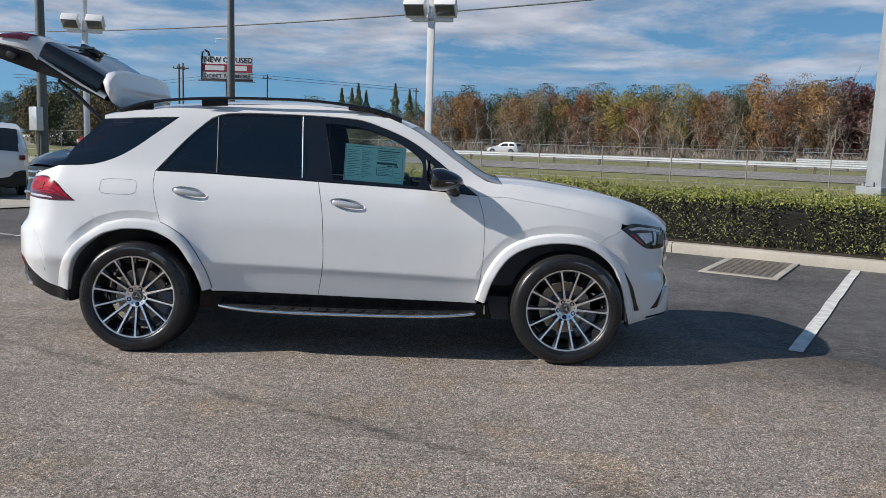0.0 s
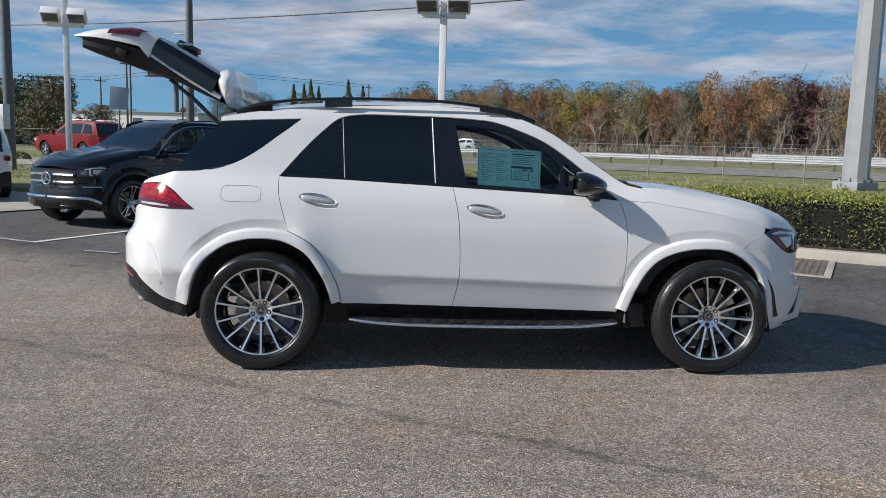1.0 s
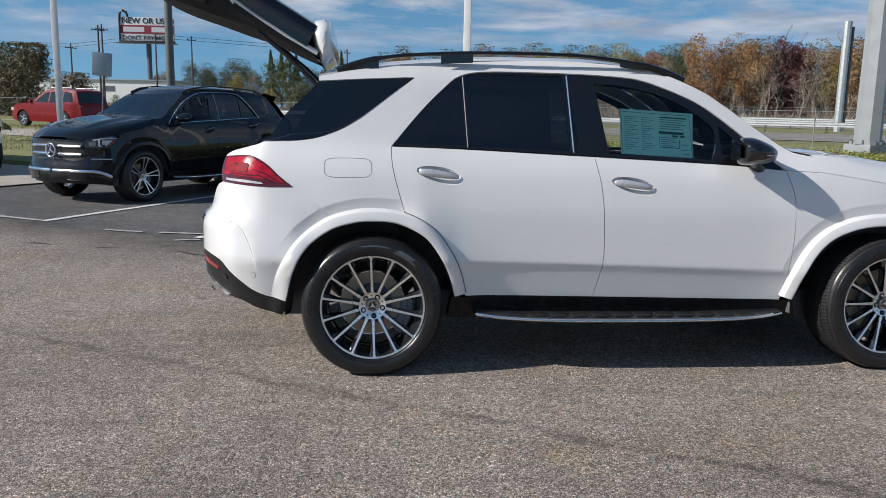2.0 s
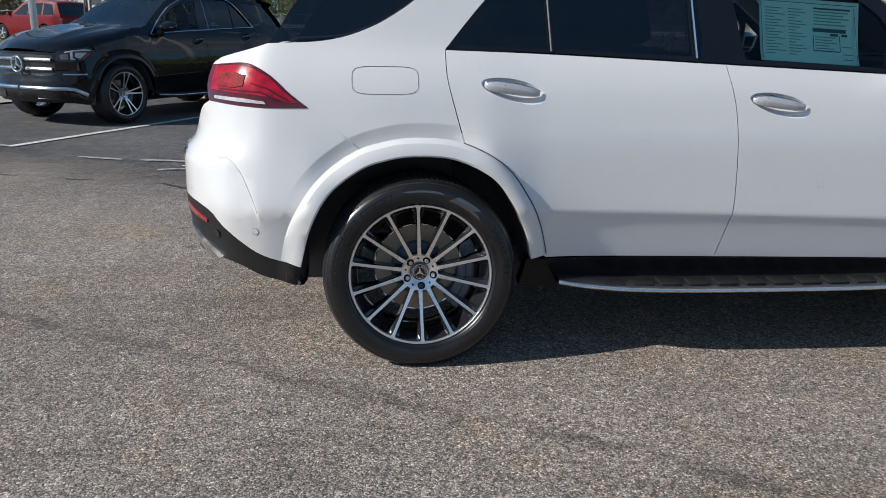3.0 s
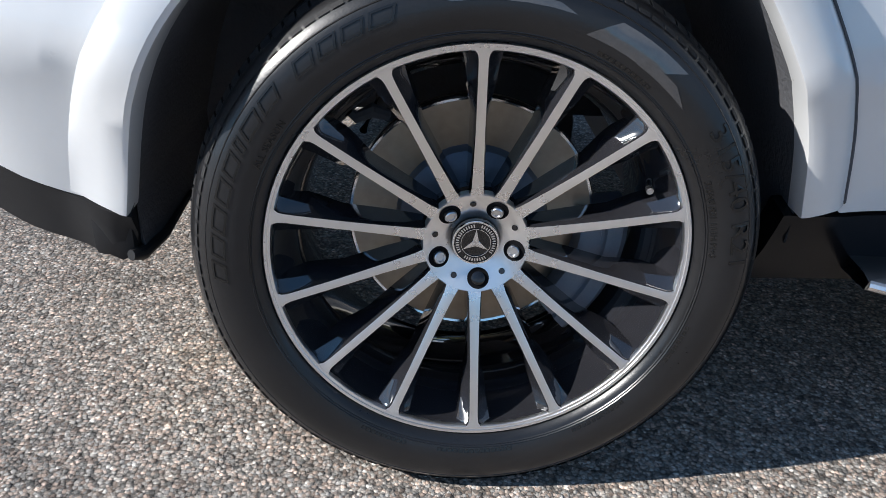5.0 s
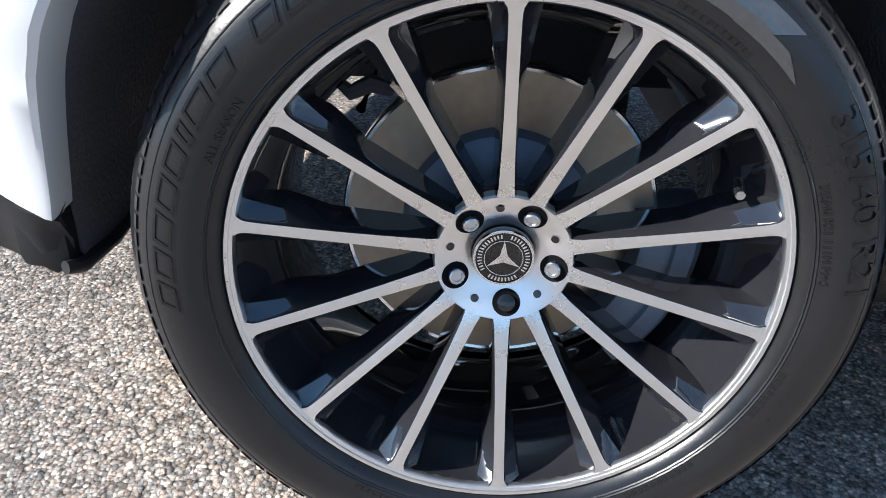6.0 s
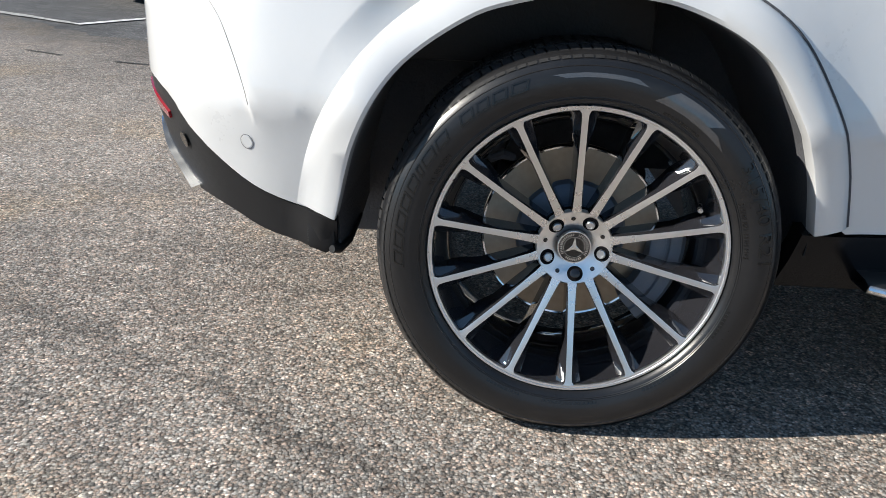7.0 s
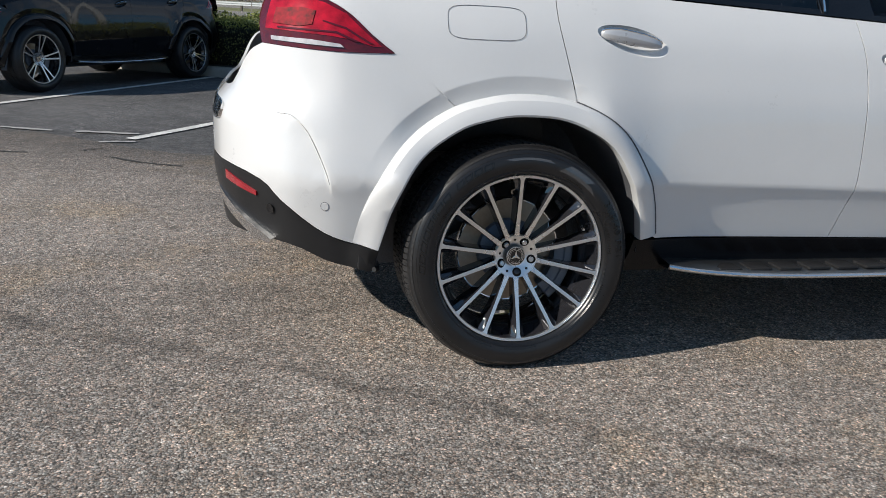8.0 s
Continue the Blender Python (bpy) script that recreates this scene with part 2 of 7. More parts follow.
def leafy(name, a, b_, rough=0.55, vary=0.35):
    """Leaves: every one of its own tone between two greens or browns."""
    m, nt, b = nodes_of(name)
    n, l = nt.nodes.new, nt.links.new
    g = n("ShaderNodeNewGeometry")
    mx = n("ShaderNodeMixRGB"); mx.inputs[1].default_value, mx.inputs[2].default_value = (*a, 1), (*b_, 1)
    l(g.outputs["Random Per Island"], mx.inputs[0])
    co = n("ShaderNodeTexCoord")
    nz = n("ShaderNodeTexNoise"); nz.inputs["Scale"].default_value = 0.6
    l(co.outputs["Object"], nz.inputs["Vector"])
    rg = n("ShaderNodeMapRange")
    rg.inputs["From Min"].default_value, rg.inputs["From Max"].default_value = 0.3, 0.7
    rg.inputs["To Min"].default_value, rg.inputs["To Max"].default_value = 1 - vary, 1 + vary
    l(nz.outputs["Fac"], rg.inputs["Value"])
    hs = n("ShaderNodeHueSaturation"); l(mx.outputs[0], hs.inputs["Color"]); l(rg.outputs[0], hs.inputs["Value"])
    l(hs.outputs[0], b.inputs["Base Color"])
    b.inputs["Roughness"].default_value = rough
    return m


WHITE_PAINT = plain("white_car_paint", (0.69, 0.695, 0.695), 0.32, coat=1.0, vary=0.015)
BLACK_PAINT = plain("black_car_paint", (0.003, 0.003, 0.005), 0.30, coat=0.85, vary=0.1, spec=0.08)
RED_PAINT = plain("red_car_paint", (0.17, 0.003, 0.007), 0.4, coat=0.25, vary=0.05, spec=0.25)
SILVER_PAINT = plain("silver_car_paint", (0.55, 0.56, 0.58), 0.3, metal=0.3, coat=0.6, vary=0.05)
GLOSS_BLACK = plain("gloss_black_trim", (0.006, 0.006, 0.007), 0.12, vary=0.1, coat=0.5)
DARK_PLASTIC = plain("dark_grained_plastic", (0.015, 0.015, 0.016), 0.50, vary=0.15, bump=0.03, bump_scale=900, spec=0.35)
LINER = plain("wheel_arch_felt", (0.085, 0.087, 0.096), 0.9, vary=0.2, bump=0.3, bump_scale=120)
CHROME = plain("chrome", (0.88, 0.89, 0.90), 0.14, metal=1.0, vary=0.04)
BOARD_GREY = plain("satin_grey_aluminium", (0.30, 0.31, 0.32), 0.36, metal=1.0, vary=0.10)
ALU = plain("brushed_aluminium", (0.62, 0.63, 0.65), 0.28, metal=1.0, vary=0.08)
MACHINED = turned("machined_alloy", (0.86, 0.86, 0.86), 0.30, 0.6, 0.02)
DISC_BELL = plain("blue_grey_disc_bell", (0.16, 0.19, 0.24), 0.45, metal=0.4, vary=0.2)
SEAT_BLACK = plain("dull_black_recess", (0.004, 0.004, 0.005), 0.7, vary=0.2, spec=0.1)
RIM_BLACK = plain("gloss_black_alloy", (0.018, 0.018, 0.021), 0.05, vary=0.15, coat=1.0, spec=0.8)
SILL_BLACK = plain("satin_black_sill", (0.006, 0.006, 0.007), 0.24, vary=0.15, spec=0.22)
RUBBER = plain("tyre_rubber", (0.012, 0.012, 0.013), 0.31, vary=0.25, scale=9, spec=0.46, bump=0.04, bump_scale=320, coat=0.12)
RUBBER_TREAD = plain("tread_rubber", (0.020, 0.020, 0.021), 0.62, vary=0.3, scale=40, spec=0.35, bump=0.1, bump_scale=300)
# smooth rubber, its base colour lifted to stand for reflected sky
RUBBER_SHEEN = plain("smooth_tyre_sheen", (0.050, 0.050, 0.052), 0.14, vary=0.25, scale=14, spec=0.9, coat=0.8)
RUBBER_SMOOTH = plain("polished_tyre_rubber", (0.009, 0.009, 0.009), 0.22, vary=0.15, scale=9)
IRON = turned("brake_iron", (0.37, 0.32, 0.26), 0.36, 0.8, 0.25)
CALIPER_GREY = plain("caliper_grey", (0.24, 0.26, 0.30), 0.42, vary=0.12, scale=20, bump=0.05, bump_scale=200)
RED_LENS = plain("red_lamp_lens", (0.36, 0.004, 0.016), 0.12, vary=0.5, scale=26, coat=0.25)
REFLECTOR_RED = plain("red_reflector", (0.34, 0.006, 0.016), 0.15, vary=0.2, scale=40, coat=1.0)
DARK_RED = plain("dark_red_lamp_lens", (0.085, 0.003, 0.008), 0.12, vary=0.4, scale=30, coat=0.6)
CLEAR_ROSE = plain("smoked_rose_lens", (0.24, 0.014, 0.022), 0.55, vary=0.8, scale=45, coat=0.0, spec=0.1)
CLEAR_LENS = plain("clear_lamp_lens", (0.50, 0.49, 0.51), 0.12, vary=0.3, scale=30, coat=1.0)
GREY_PLASTIC = plain("grey_plastic", (0.10, 0.10, 0.11), 0.4, vary=0.15)
SEAT = plain("black_leather", (0.014, 0.013, 0.013), 0.42, vary=0.2, bump=0.2, bump_scale=150)
PAPER = plain("pale_teal_paper", (0.50, 0.90, 0.79), 0.55, vary=0.04)
PRINT = plain("dark_teal_print", (0.03, 0.12, 0.11), 0.6, vary=0.1)
PRINT_PALE = plain("faded_teal_print", (0.16, 0.42, 0.37), 0.6, vary=0.1)
PRIVACY = glass("privacy_glass", (0.026, 0.026, 0.038), ior=1.85)
CLEAR_GLASS = glass("green_tinted_glass", (0.96, 0.98, 0.97))
SCREEN_GLASS = glass("windscreen_glass", (0.55, 0.62, 0.62), ior=2.7)
COARSE = asphalt("worn_coarse_asphalt", (0.120, 0.106, 0.094), (0.31, 0.274, 0.242), (0.70, 0.62, 0.55), 160.0, 0.65, smear=(0.491, 0.871, -1.143), ochre=0.55, feather=(0.522, 0.853, 0.95, 2.05, 0.50))
SMOOTH = asphalt("sealed_asphalt", (0.050, 0.051, 0.053), (0.125, 0.125, 0.127), (0.26, 0.255, 0.25), 160.0, 0.5, 0.5)
ROAD = asphalt("road_asphalt", (0.20, 0.188, 0.172), (0.29, 0.274, 0.252), (0.36, 0.34, 0.315), 40.0, 0.2, 0.2)
CONCRETE = plain("pale_concrete", (0.38, 0.35, 0.30), 0.85, vary=0.18, scale=1.3, bump=0.3, bump_scale=60)
LINE_PAINT = plain("worn_white_paint", (0.62, 0.61, 0.58), 0.7, vary=0.30, scale=9, bump=0.3, bump_scale=120)
FADED_PAINT = plain("faded_white_paint", (0.36, 0.35, 0.33), 0.8, vary=0.45, scale=12, bump=0.3, bump_scale=120)
CRACK = plain("crack_shadow_grit", (0.045, 0.043, 0.040), 0.9, vary=0.4, scale=20)
GRASS_SOIL = plain("dry_grass_ground", (0.17, 0.17, 0.065), 0.95, vary=0.40, scale=0.9, bump=0.6, bump_scale=25)
MULCH = plain("brown_mulch", (0.045, 0.031, 0.022), 0.95, vary=0.4, scale=8, bump=0.8, bump_scale=40)
POLE_WHITE = plain("white_painted_steel", (0.72, 0.72, 0.71), 0.42, vary=0.07)
COLUMN_GREY = plain("weathered_grey_steel", (0.27, 0.29, 0.31), 0.5, vary=0.10, scale=2)
POST_STEEL = plain("weathered_post_steel", (0.26, 0.24, 0.22), 0.6, metal=0.2, vary=0.2)
RAIL_STEEL = plain("pale_rail_steel", (0.54, 0.56, 0.57), 0.5, metal=0.3, vary=0.15)
GALV = plain("galvanised_steel", (0.46, 0.48, 0.49), 0.42, metal=0.6, vary=0.12)
POLE_DARK = plain("weathered_dark_steel", (0.09, 0.10, 0.105), 0.55, vary=0.2)
LAMP_GLASS = plain("floodlight_glass", (0.12, 0.12, 0.12), 0.12, vary=0.2, coat=1.0)
WOOD_POLE = plain("weathered_wood", (0.10, 0.085, 0.07), 0.85, vary=0.25)
BARK = plain("grey_brown_bark", (0.14, 0.115, 0.09), 0.9, vary=0.35, bump=0.5, bump_scale=30)
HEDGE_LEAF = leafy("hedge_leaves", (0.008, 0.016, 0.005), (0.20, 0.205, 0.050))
HEDGE_CREST = leafy("crest_hedge_leaves", (0.07, 0.10, 0.018), (0.36, 0.37, 0.075))
# near-black colour stands in for the shade deep inside the hedge
HEDGE_SHADE = plain("hedge_inner_shade", (0.008, 0.008, 0.005), 0.95, vary=0.4, scale=8, bump=0.8, bump_scale=40)


# ---- building helpers ----
def part(name, bm, material, parent=None, label="", angle=35.0):
    """Links a bmesh as one mesh object under a thing, a part or nothing."""
    me = bpy.data.meshes.new(name)
    bm.normal_update()
    bm.to_mesh(me)
    bm.free()
    me.materials.append(material)
    me.polygons.foreach_set("use_smooth", [True] * len(me.polygons))
    me.set_sharp_from_angle(angle=radians(angle))
    ob = new(name, me)
    ob.parent = parent
    return tagged(ob, label) if label else ob


def share(name, other, parent, m=None):
    """Another object on the same mesh."""
    ob = new(name, other.data)
    ob.parent = parent
    if m is not None:
        ob.matrix_basis = m
    return ob


def thing(name, label, category, m=None, group="", kind=""):
    ob = new(name)
    ob.empty_display_size = 0.2
    if m is not None:
        ob.matrix_basis = m
    return tagged(ob, label, category, group, kind)


def add_box(bm, c, s, m=None, bevel=0.0):
    made = bmesh.ops.create_cube(bm, size=1.0)["verts"]
    bmesh.ops.scale(bm, vec=s, verts=made)
    bmesh.ops.translate(bm, vec=c, verts=made)
    if bevel:
        edges = list({e for v in made for e in v.link_edges})
        made = [v for v in bmesh.ops.bevel(bm, geom=edges, offset=bevel, segments=2, affect="EDGES", profile=0.6)["verts"]]
    if m is not None:
        bmesh.ops.transform(bm, matrix=m, verts=made)
    return bm


def add_tube(bm, pts, radii, seg=10, caps=True):
    """A round bar along points, of one radius or one a point."""
    pts = [Vector(p) for p in pts]
    if not isinstance(radii, (list, tuple)):
        radii = [radii] * len(pts)
    rings = []
    for i, p in enumerate(pts):
        d = (pts[min(i + 1, len(pts) - 1)] - pts[max(i - 1, 0)]).normalized()
        a = d.cross(Vector((0, 0, 1)) if abs(d.z) < 0.9 else Vector((1, 0, 0))).normalized()
        b = d.cross(a)
        rings.append([bm.verts.new(p + float(radii[i]) * (a * math.cos(2 * math.pi * k / seg) + b * math.sin(2 * math.pi * k / seg))) for k in range(seg)])
    for r, s in zip(rings, rings[1:]):
        for k in range(seg):
            bm.faces.new((r[k], r[(k + 1) % seg], s[(k + 1) % seg], s[k]))
    if caps:
        bm.faces.new(rings[0][::-1])
        bm.faces.new(rings[-1])
    return bm


def add_revolve(bm, profile, seg=64, closed=False):
    """Turns a profile of (radius, y) about the y axis."""
    rings = [[bm.verts.new((r * math.cos(2 * math.pi * k / seg), y, r * math.sin(2 * math.pi * k / seg))) for k in range(seg)] for r, y in profile]
    pairs = list(zip(rings, rings[1:])) + ([(rings[-1], rings[0])] if closed else [])
    for a, b in pairs:
        for k in range(seg):
            bm.faces.new((a[k], a[(k + 1) % seg], b[(k + 1) % seg], b[k]))
    return bm


def add_sheet(bm, rows, flip=False):
    """A grid surface through rows of points."""
    g = [[bm.verts.new(p) for p in row] for row in rows]
    for a, b in zip(g, g[1:]):
        for k in range(len(a) - 1):
            q = (a[k], a[k + 1], b[k + 1], b[k])
            bm.faces.new(q[::-1] if flip else q)
    return bm


def add_prism(bm, poly, place, depth):
    """A flat outline, put in space by place(u, v, d), and given a depth."""
    a = [bm.verts.new(place(u, v, 0.0)) for u, v in poly]
    b = [bm.verts.new(place(u, v, depth)) for u, v in poly]
    bm.faces.new(a)
    bm.faces.new(b[::-1])
    for k in range(len(a)):
        j = (k + 1) % len(a)
        bm.faces.new((a[j], a[k], b[k], b[j]))
    return bm


def tidy(bm):
    bmesh.ops.recalc_face_normals(bm, faces=bm.faces)
    return bm


class Ease:
    """A smooth curve y(x) through knots that never overshoots them."""

    def __init__(self, knots):
        self.x, self.y = np.array(knots, float).T
        h, d = np.diff(self.x), np.diff(self.y) / np.diff(self.x)
        m = np.r_[d[0], np.where(d[1:] * d[:-1] > 0, 2 * d[1:] * d[:-1] / np.where(d[1:] + d[:-1] == 0, 1, d[1:] + d[:-1]), 0), d[-1]]
        self.h, self.m = h, m

    def __call__(self, q):
        q = np.clip(np.asarray(q, float), self.x[0], self.x[-1])
        i = np.clip(np.searchsorted(self.x, q, "right") - 1, 0, len(self.h) - 1)
        h, t = self.h[i], (q - self.x[i]) / self.h[i]
        return ((1 + 2 * t) * (1 - t) ** 2 * self.y[i] + t * (1 - t) ** 2 * h * self.m[i]
                + t * t * (3 - 2 * t) * self.y[i + 1] + t * t * (t - 1) * h * self.m[i + 1])


def swing(points, step=0.03):
    """A smooth line through a few points, cut into short steps."""
    p = np.array(points, float)
    if len(p) == 2:
        k = max(1, int(np.linalg.norm(p[1] - p[0]) / step))
        return p[0] + (p[1] - p[0]) * np.linspace(0, 1, k + 1)[:, None]
    e = np.vstack([2 * p[0] - p[1], p, 2 * p[-1] - p[-2]])
    out = []
    for i in range(1, len(p)):
        a, b, c, d = e[i - 1], e[i], e[i + 1], e[i + 2]
        k = max(1, int(np.linalg.norm(c - b) / step))
        t = np.linspace(0, 1, k, endpoint=False)[:, None]
        out.append(0.5 * (2 * b + (c - a) * t + (2 * a - 5 * b + 4 * c - d) * t**2 + (3 * b - a - 3 * c + d) * t**3))
    return np.vstack(out + [p[-1:]])


def ring(*runs, step=0.03):
    """A closed outline of smooth runs that meet in corners; a run is a list of points or an array as it is."""
    out = [r if isinstance(r, np.ndarray) else swing(r, step) for r in runs]
    p = np.vstack(out)
    keep = np.linalg.norm(p - np.roll(p, 1, 0), axis=1) > 0.002
    return p[keep]


def inside(q, poly):
    x, y = q[:, 0][:, None], q[:, 1][:, None]
    a, b = poly, np.roll(poly, -1, 0)
    cross = ((a[:, 1] > y) != (b[:, 1] > y)) & (x < (b[:, 0] - a[:, 0]) * (y - a[:, 1]) / (b[:, 1] - a[:, 1] + 1e-15) + a[:, 0])
    return cross.sum(1) % 2 == 1


def gap_to(q, line):
    return np.sqrt(((q[:, None, :] - line[None, :, :]) ** 2).sum(-1)).min(1)


def offset(line, d, closed=False):
    """A line moved sideways, to its left for d above zero."""
    if closed:
        t = np.roll(line, -1, 0) - np.roll(line, 1, 0)
    else:
        t = np.gradient(line, axis=0)
    t /= np.linalg.norm(t, axis=1)[:, None] + 1e-12
    return line + d * np.stack([-t[:, 1], t[:, 0]], 1)


def shrink(poly, d):
    x, y = poly.T
    area = (x * np.roll(y, -1) - np.roll(x, -1) * y).sum()
    return offset(poly, d if area > 0 else -d, True)


def panel(name, outline, surf, material, parent, side=-1, holes=(), step=0.035, thick=0.012, lines=(), gap=0.0, label=""):
    """A pressed panel: an outline in (u, z) laid on the body's surface, with turned-in edges."""
    from mathutils.geometry import delaunay_2d_cdt
    outline = shrink(outline, gap) if gap else outline
    loops = [outline, *holes]
    pts, edges = [], []
    for loop in loops:
        k = len(pts)
        pts += [tuple(p) for p in loop]
        edges += [(k + i, k + (i + 1) % len(loop)) for i in range(len(loop))]
    for line in lines:
        line = line[inside(line, outline) & (gap_to(line, outline) > 0.006)]
        if len(line) > 1:
            k = len(pts)
            pts += [tuple(p) for p in line]
            edges += [(k + i, k + i + 1) for i in range(len(line) - 1) if np.linalg.norm(line[i + 1] - line[i]) < 0.08]
    lo, hi = outline.min(0), outline.max(0)
    gx, gz = np.meshgrid(np.arange(lo[0] + step / 2, hi[0], step), np.arange(lo[1] + step / 2, hi[1], step))
    gx[1::2] += step / 2
    g = np.stack([gx.ravel(), gz.ravel()], 1)
    if len(g):
        g = g[inside(g, outline)]
    if len(g):
        g = g[gap_to(g, np.array(pts)) > step * 0.45]
        pts += [tuple(p) for p in g]
    vs, _, fs, *_ = delaunay_2d_cdt([Vector(p) for p in pts], edges, [], 0, 1e-6)
    v2 = np.array([tuple(v) for v in vs])
    tri = np.array([f for f in fs if len(f) == 3])
    mid = v2[tri].mean(1)
    keep = inside(mid, outline)
    for h in holes:
        keep &= ~inside(mid, h)
    tri = tri[keep]
    p3 = surf(v2[:, 0], v2[:, 1]) * (1, -side, 1)
    nrm = np.zeros_like(p3)
    fn = np.cross(p3[tri[:, 1]] - p3[tri[:, 0]], p3[tri[:, 2]] - p3[tri[:, 0]])
    for k in range(3):
        np.add.at(nrm, tri[:, k], fn)
    nrm /= np.linalg.norm(nrm, axis=1)[:, None] + 1e-12
    nrm *= -side
    seen, count = {}, {}
    for t in tri.tolist():
        for a, b in ((t[0], t[1]), (t[1], t[2]), (t[2], t[0])):
            key = (min(a, b), max(a, b))
            count[key] = count.get(key, 0) + 1
            seen[key] = (a, b)
    rim = [seen[k] for k, c in count.items() if c == 1]
    verts = p3.tolist()
    faces = tri.tolist()
    if thick:
        ids = {}
        for a, b in rim:
            for i in (a, b):
                if i not in ids:
                    ids[i] = len(verts)
                    verts += [p3[i].tolist(), (p3[i] - thick * nrm[i]).tolist()]
            faces.append([ids[b], ids[a], ids[a] + 1, ids[b] + 1])
    if side > 0:
        faces = [f[::-1] for f in faces]
    me = bpy.data.meshes.new(name)
    me.from_pydata(verts, [], faces)
    me.materials.append(material)
    me.polygons.foreach_set("use_smooth", [True] * len(me.polygons))
    me.set_sharp_from_angle(angle=radians(40))
    ob = new(name, me)
    ob.parent = parent
    return tagged(ob, label) if label else ob


# ---- ground ----
ALONG, ACROSS = Vector((0.853, -0.522, 0)), Vector((0.522, 0.853, 0))
LOT_TURN = math.degrees(math.atan2(ALONG.y, ALONG.x))


def lot(s, n, z=0.0):
    """World place from metres along the kerb, metres across towards the highway, and height."""
    return ALONG * s + ACROSS * n + Vector((0, 0, z))


LAND = Ease([(-3000, -0.05), (7.9, -0.05), (8.0, 0.12), (9.5, 0.15), (18, 0.33), (30, 0.37), (55, 0.45), (100, 0.80), (200, 1.2), (3000, 1.3)])


def land(n):
    return float(LAND(n))


def strip(name, s0, s1, n0, n1, lift, material, label="", category="", kind="structure", steps=1):
    bm = bmesh.new()
    ns = np.linspace(n0, n1, steps + 1)
    add_sheet(bm, [[lot(s, n, (land(n) if n > 8 else 0) + lift) for s in (s0, s1)] for n in ns], flip=True)
    bmesh.ops.recalc_face_normals(bm, faces=bm.faces)
    for f in bm.faces:
        if f.normal.z < 0:
            f.normal_flip()
    return tagged(part(name, bm, material, label=label), category=category, kind=kind)


bm = bmesh.new()
ns = [-3000, -200, -60, 0, 7.9, 7.98, 8.3, 9.5, 12, 15, 18, 22, 27, 31, 40, 48, 55, 65, 80, 100, 130, 200, 600, 3000]
add_sheet(bm, [[lot(s, n, land(n)) for s in (-3000, -300, -100, -50, -25, 0, 25, 50, 100, 300, 3000)] for n in ns])
ground = tagged(part("ground", bm, GRASS_SOIL, label="dry yellow-green grass verge beside the highway"), category="ground", kind="structure")
for f in ground.data.polygons:
    if f.normal.z < 0:
        ground.data.flip_normals()
        break


def smooth_step(t):
    t = min(1.0, max(0.0, t))
    return t * t * (3 - 2 * t)


bm = bmesh.new()
ss = np.r_[-60, np.arange(-16, 16, .08), 60]
ragged = [2.0 + .20 * float(smooth_step((s - 1.5) / 2.5)) + .16 * noise.noise((s * .8, 3, 0)) + .09 * noise.noise((s * 3.1, 7, 0)) + .05 * noise.noise((s * 9.0, 1, 0)) for s in ss]
add_sheet(bm, [[lot(s, -60, 0) for s in ss], [lot(s, -3, 0) for s in ss], [lot(s, 1.2, 0) for s in ss], [lot(s, n, 0) for s, n in zip(ss, ragged)]], flip=True)
for f in bm.faces:
    f.normal_update()
    if f.normal.z < 0:
        f.normal_flip()
tagged(part("pavement_1", bm, COARSE, label="worn coarse grey asphalt of the car lot"), category="asphalt", kind="structure")
strip("pavement_2", -10.2, 60, 1.5, 7.8, -0.005, SMOOTH, "dark sealed asphalt under the parking bays", "asphalt")
strip("pavement_3", -60, -10.2, 1.9, 7.8, 0.02, CONCRETE, "pale concrete apron beside the parking bays", "concrete")
strip("pavement_4", -120, -9.5, 14.5, 18.6, 0.02, CONCRETE, "pale concrete path through the grass verge", "path", steps=4)
strip("road", -400, 400, 36.5, 53, 0.03, ROAD, "sunlit grey asphalt highway behind the verge", "road", steps=8)
strip("road_2", -400, 400, 70, 89, 0.03, ROAD, "far carriageway of the grey highway", "road", steps=6)
for n0, gap in ((37.0, 0), (42.0, 9), (47.1, 9), (52.2, 0)):
    if gap:
        bm = bmesh.new()
        for s in np.arange(-200, 200, 12.0):
            add_sheet(bm, [[lot(s, n0, land(n0) + 0.036), lot(s + 3, n0, land(n0) + 0.036)], [lot(s, n0 + 0.15, land(n0) + 0.037), lot(s + 3, n0 + 0.15, land(n0) + 0.037)]])
        tagged(part("lane_marks", bm, LINE_PAINT, label="broken white lane lines on the highway"), category="road marking", kind="stuff")
    else:
        strip("edge_line", -400, 400, n0, n0 + 0.15, 0.036, LINE_PAINT, "white edge line on the highway", "road marking", "stuff")


def bay_line(n0, n1, s, width=0.11, tilt=0.0):
    """A painted bay line of worn white paint, from n0 to n1."""
    bm = bmesh.new()
    k = 14
    rows = []
    for i in range(k + 1):
        n = n0 + (n1 - n0) * i / k
        w = width / 2 * (1 + 0.10 * noise.noise((s * 3, n * 2.3, 0)))
        c = s + tilt * (n - n0) + 0.008 * noise.noise((s, n * 1.7, 4))
        rows.append([lot(c - w, n, 0.005), lot(c + w, n, 0.005)])
    add_sheet(bm, rows, flip=True)
    for f in bm.faces:
        if f.normal.z < 0:
            f.normal_flip()
    return tagged(part("bay_line", bm, LINE_PAINT, label="worn white painted parking bay line"), category="road marking", group="bay lines", kind="structure")


bay_line(2.28, 7.75, 4.32)
bay_line(2.24, 7.75, -3.62)
bay_line(2.2, 7.75, -6.08, tilt=-.085)
bay_line(2.3, 7.75, 7.4)


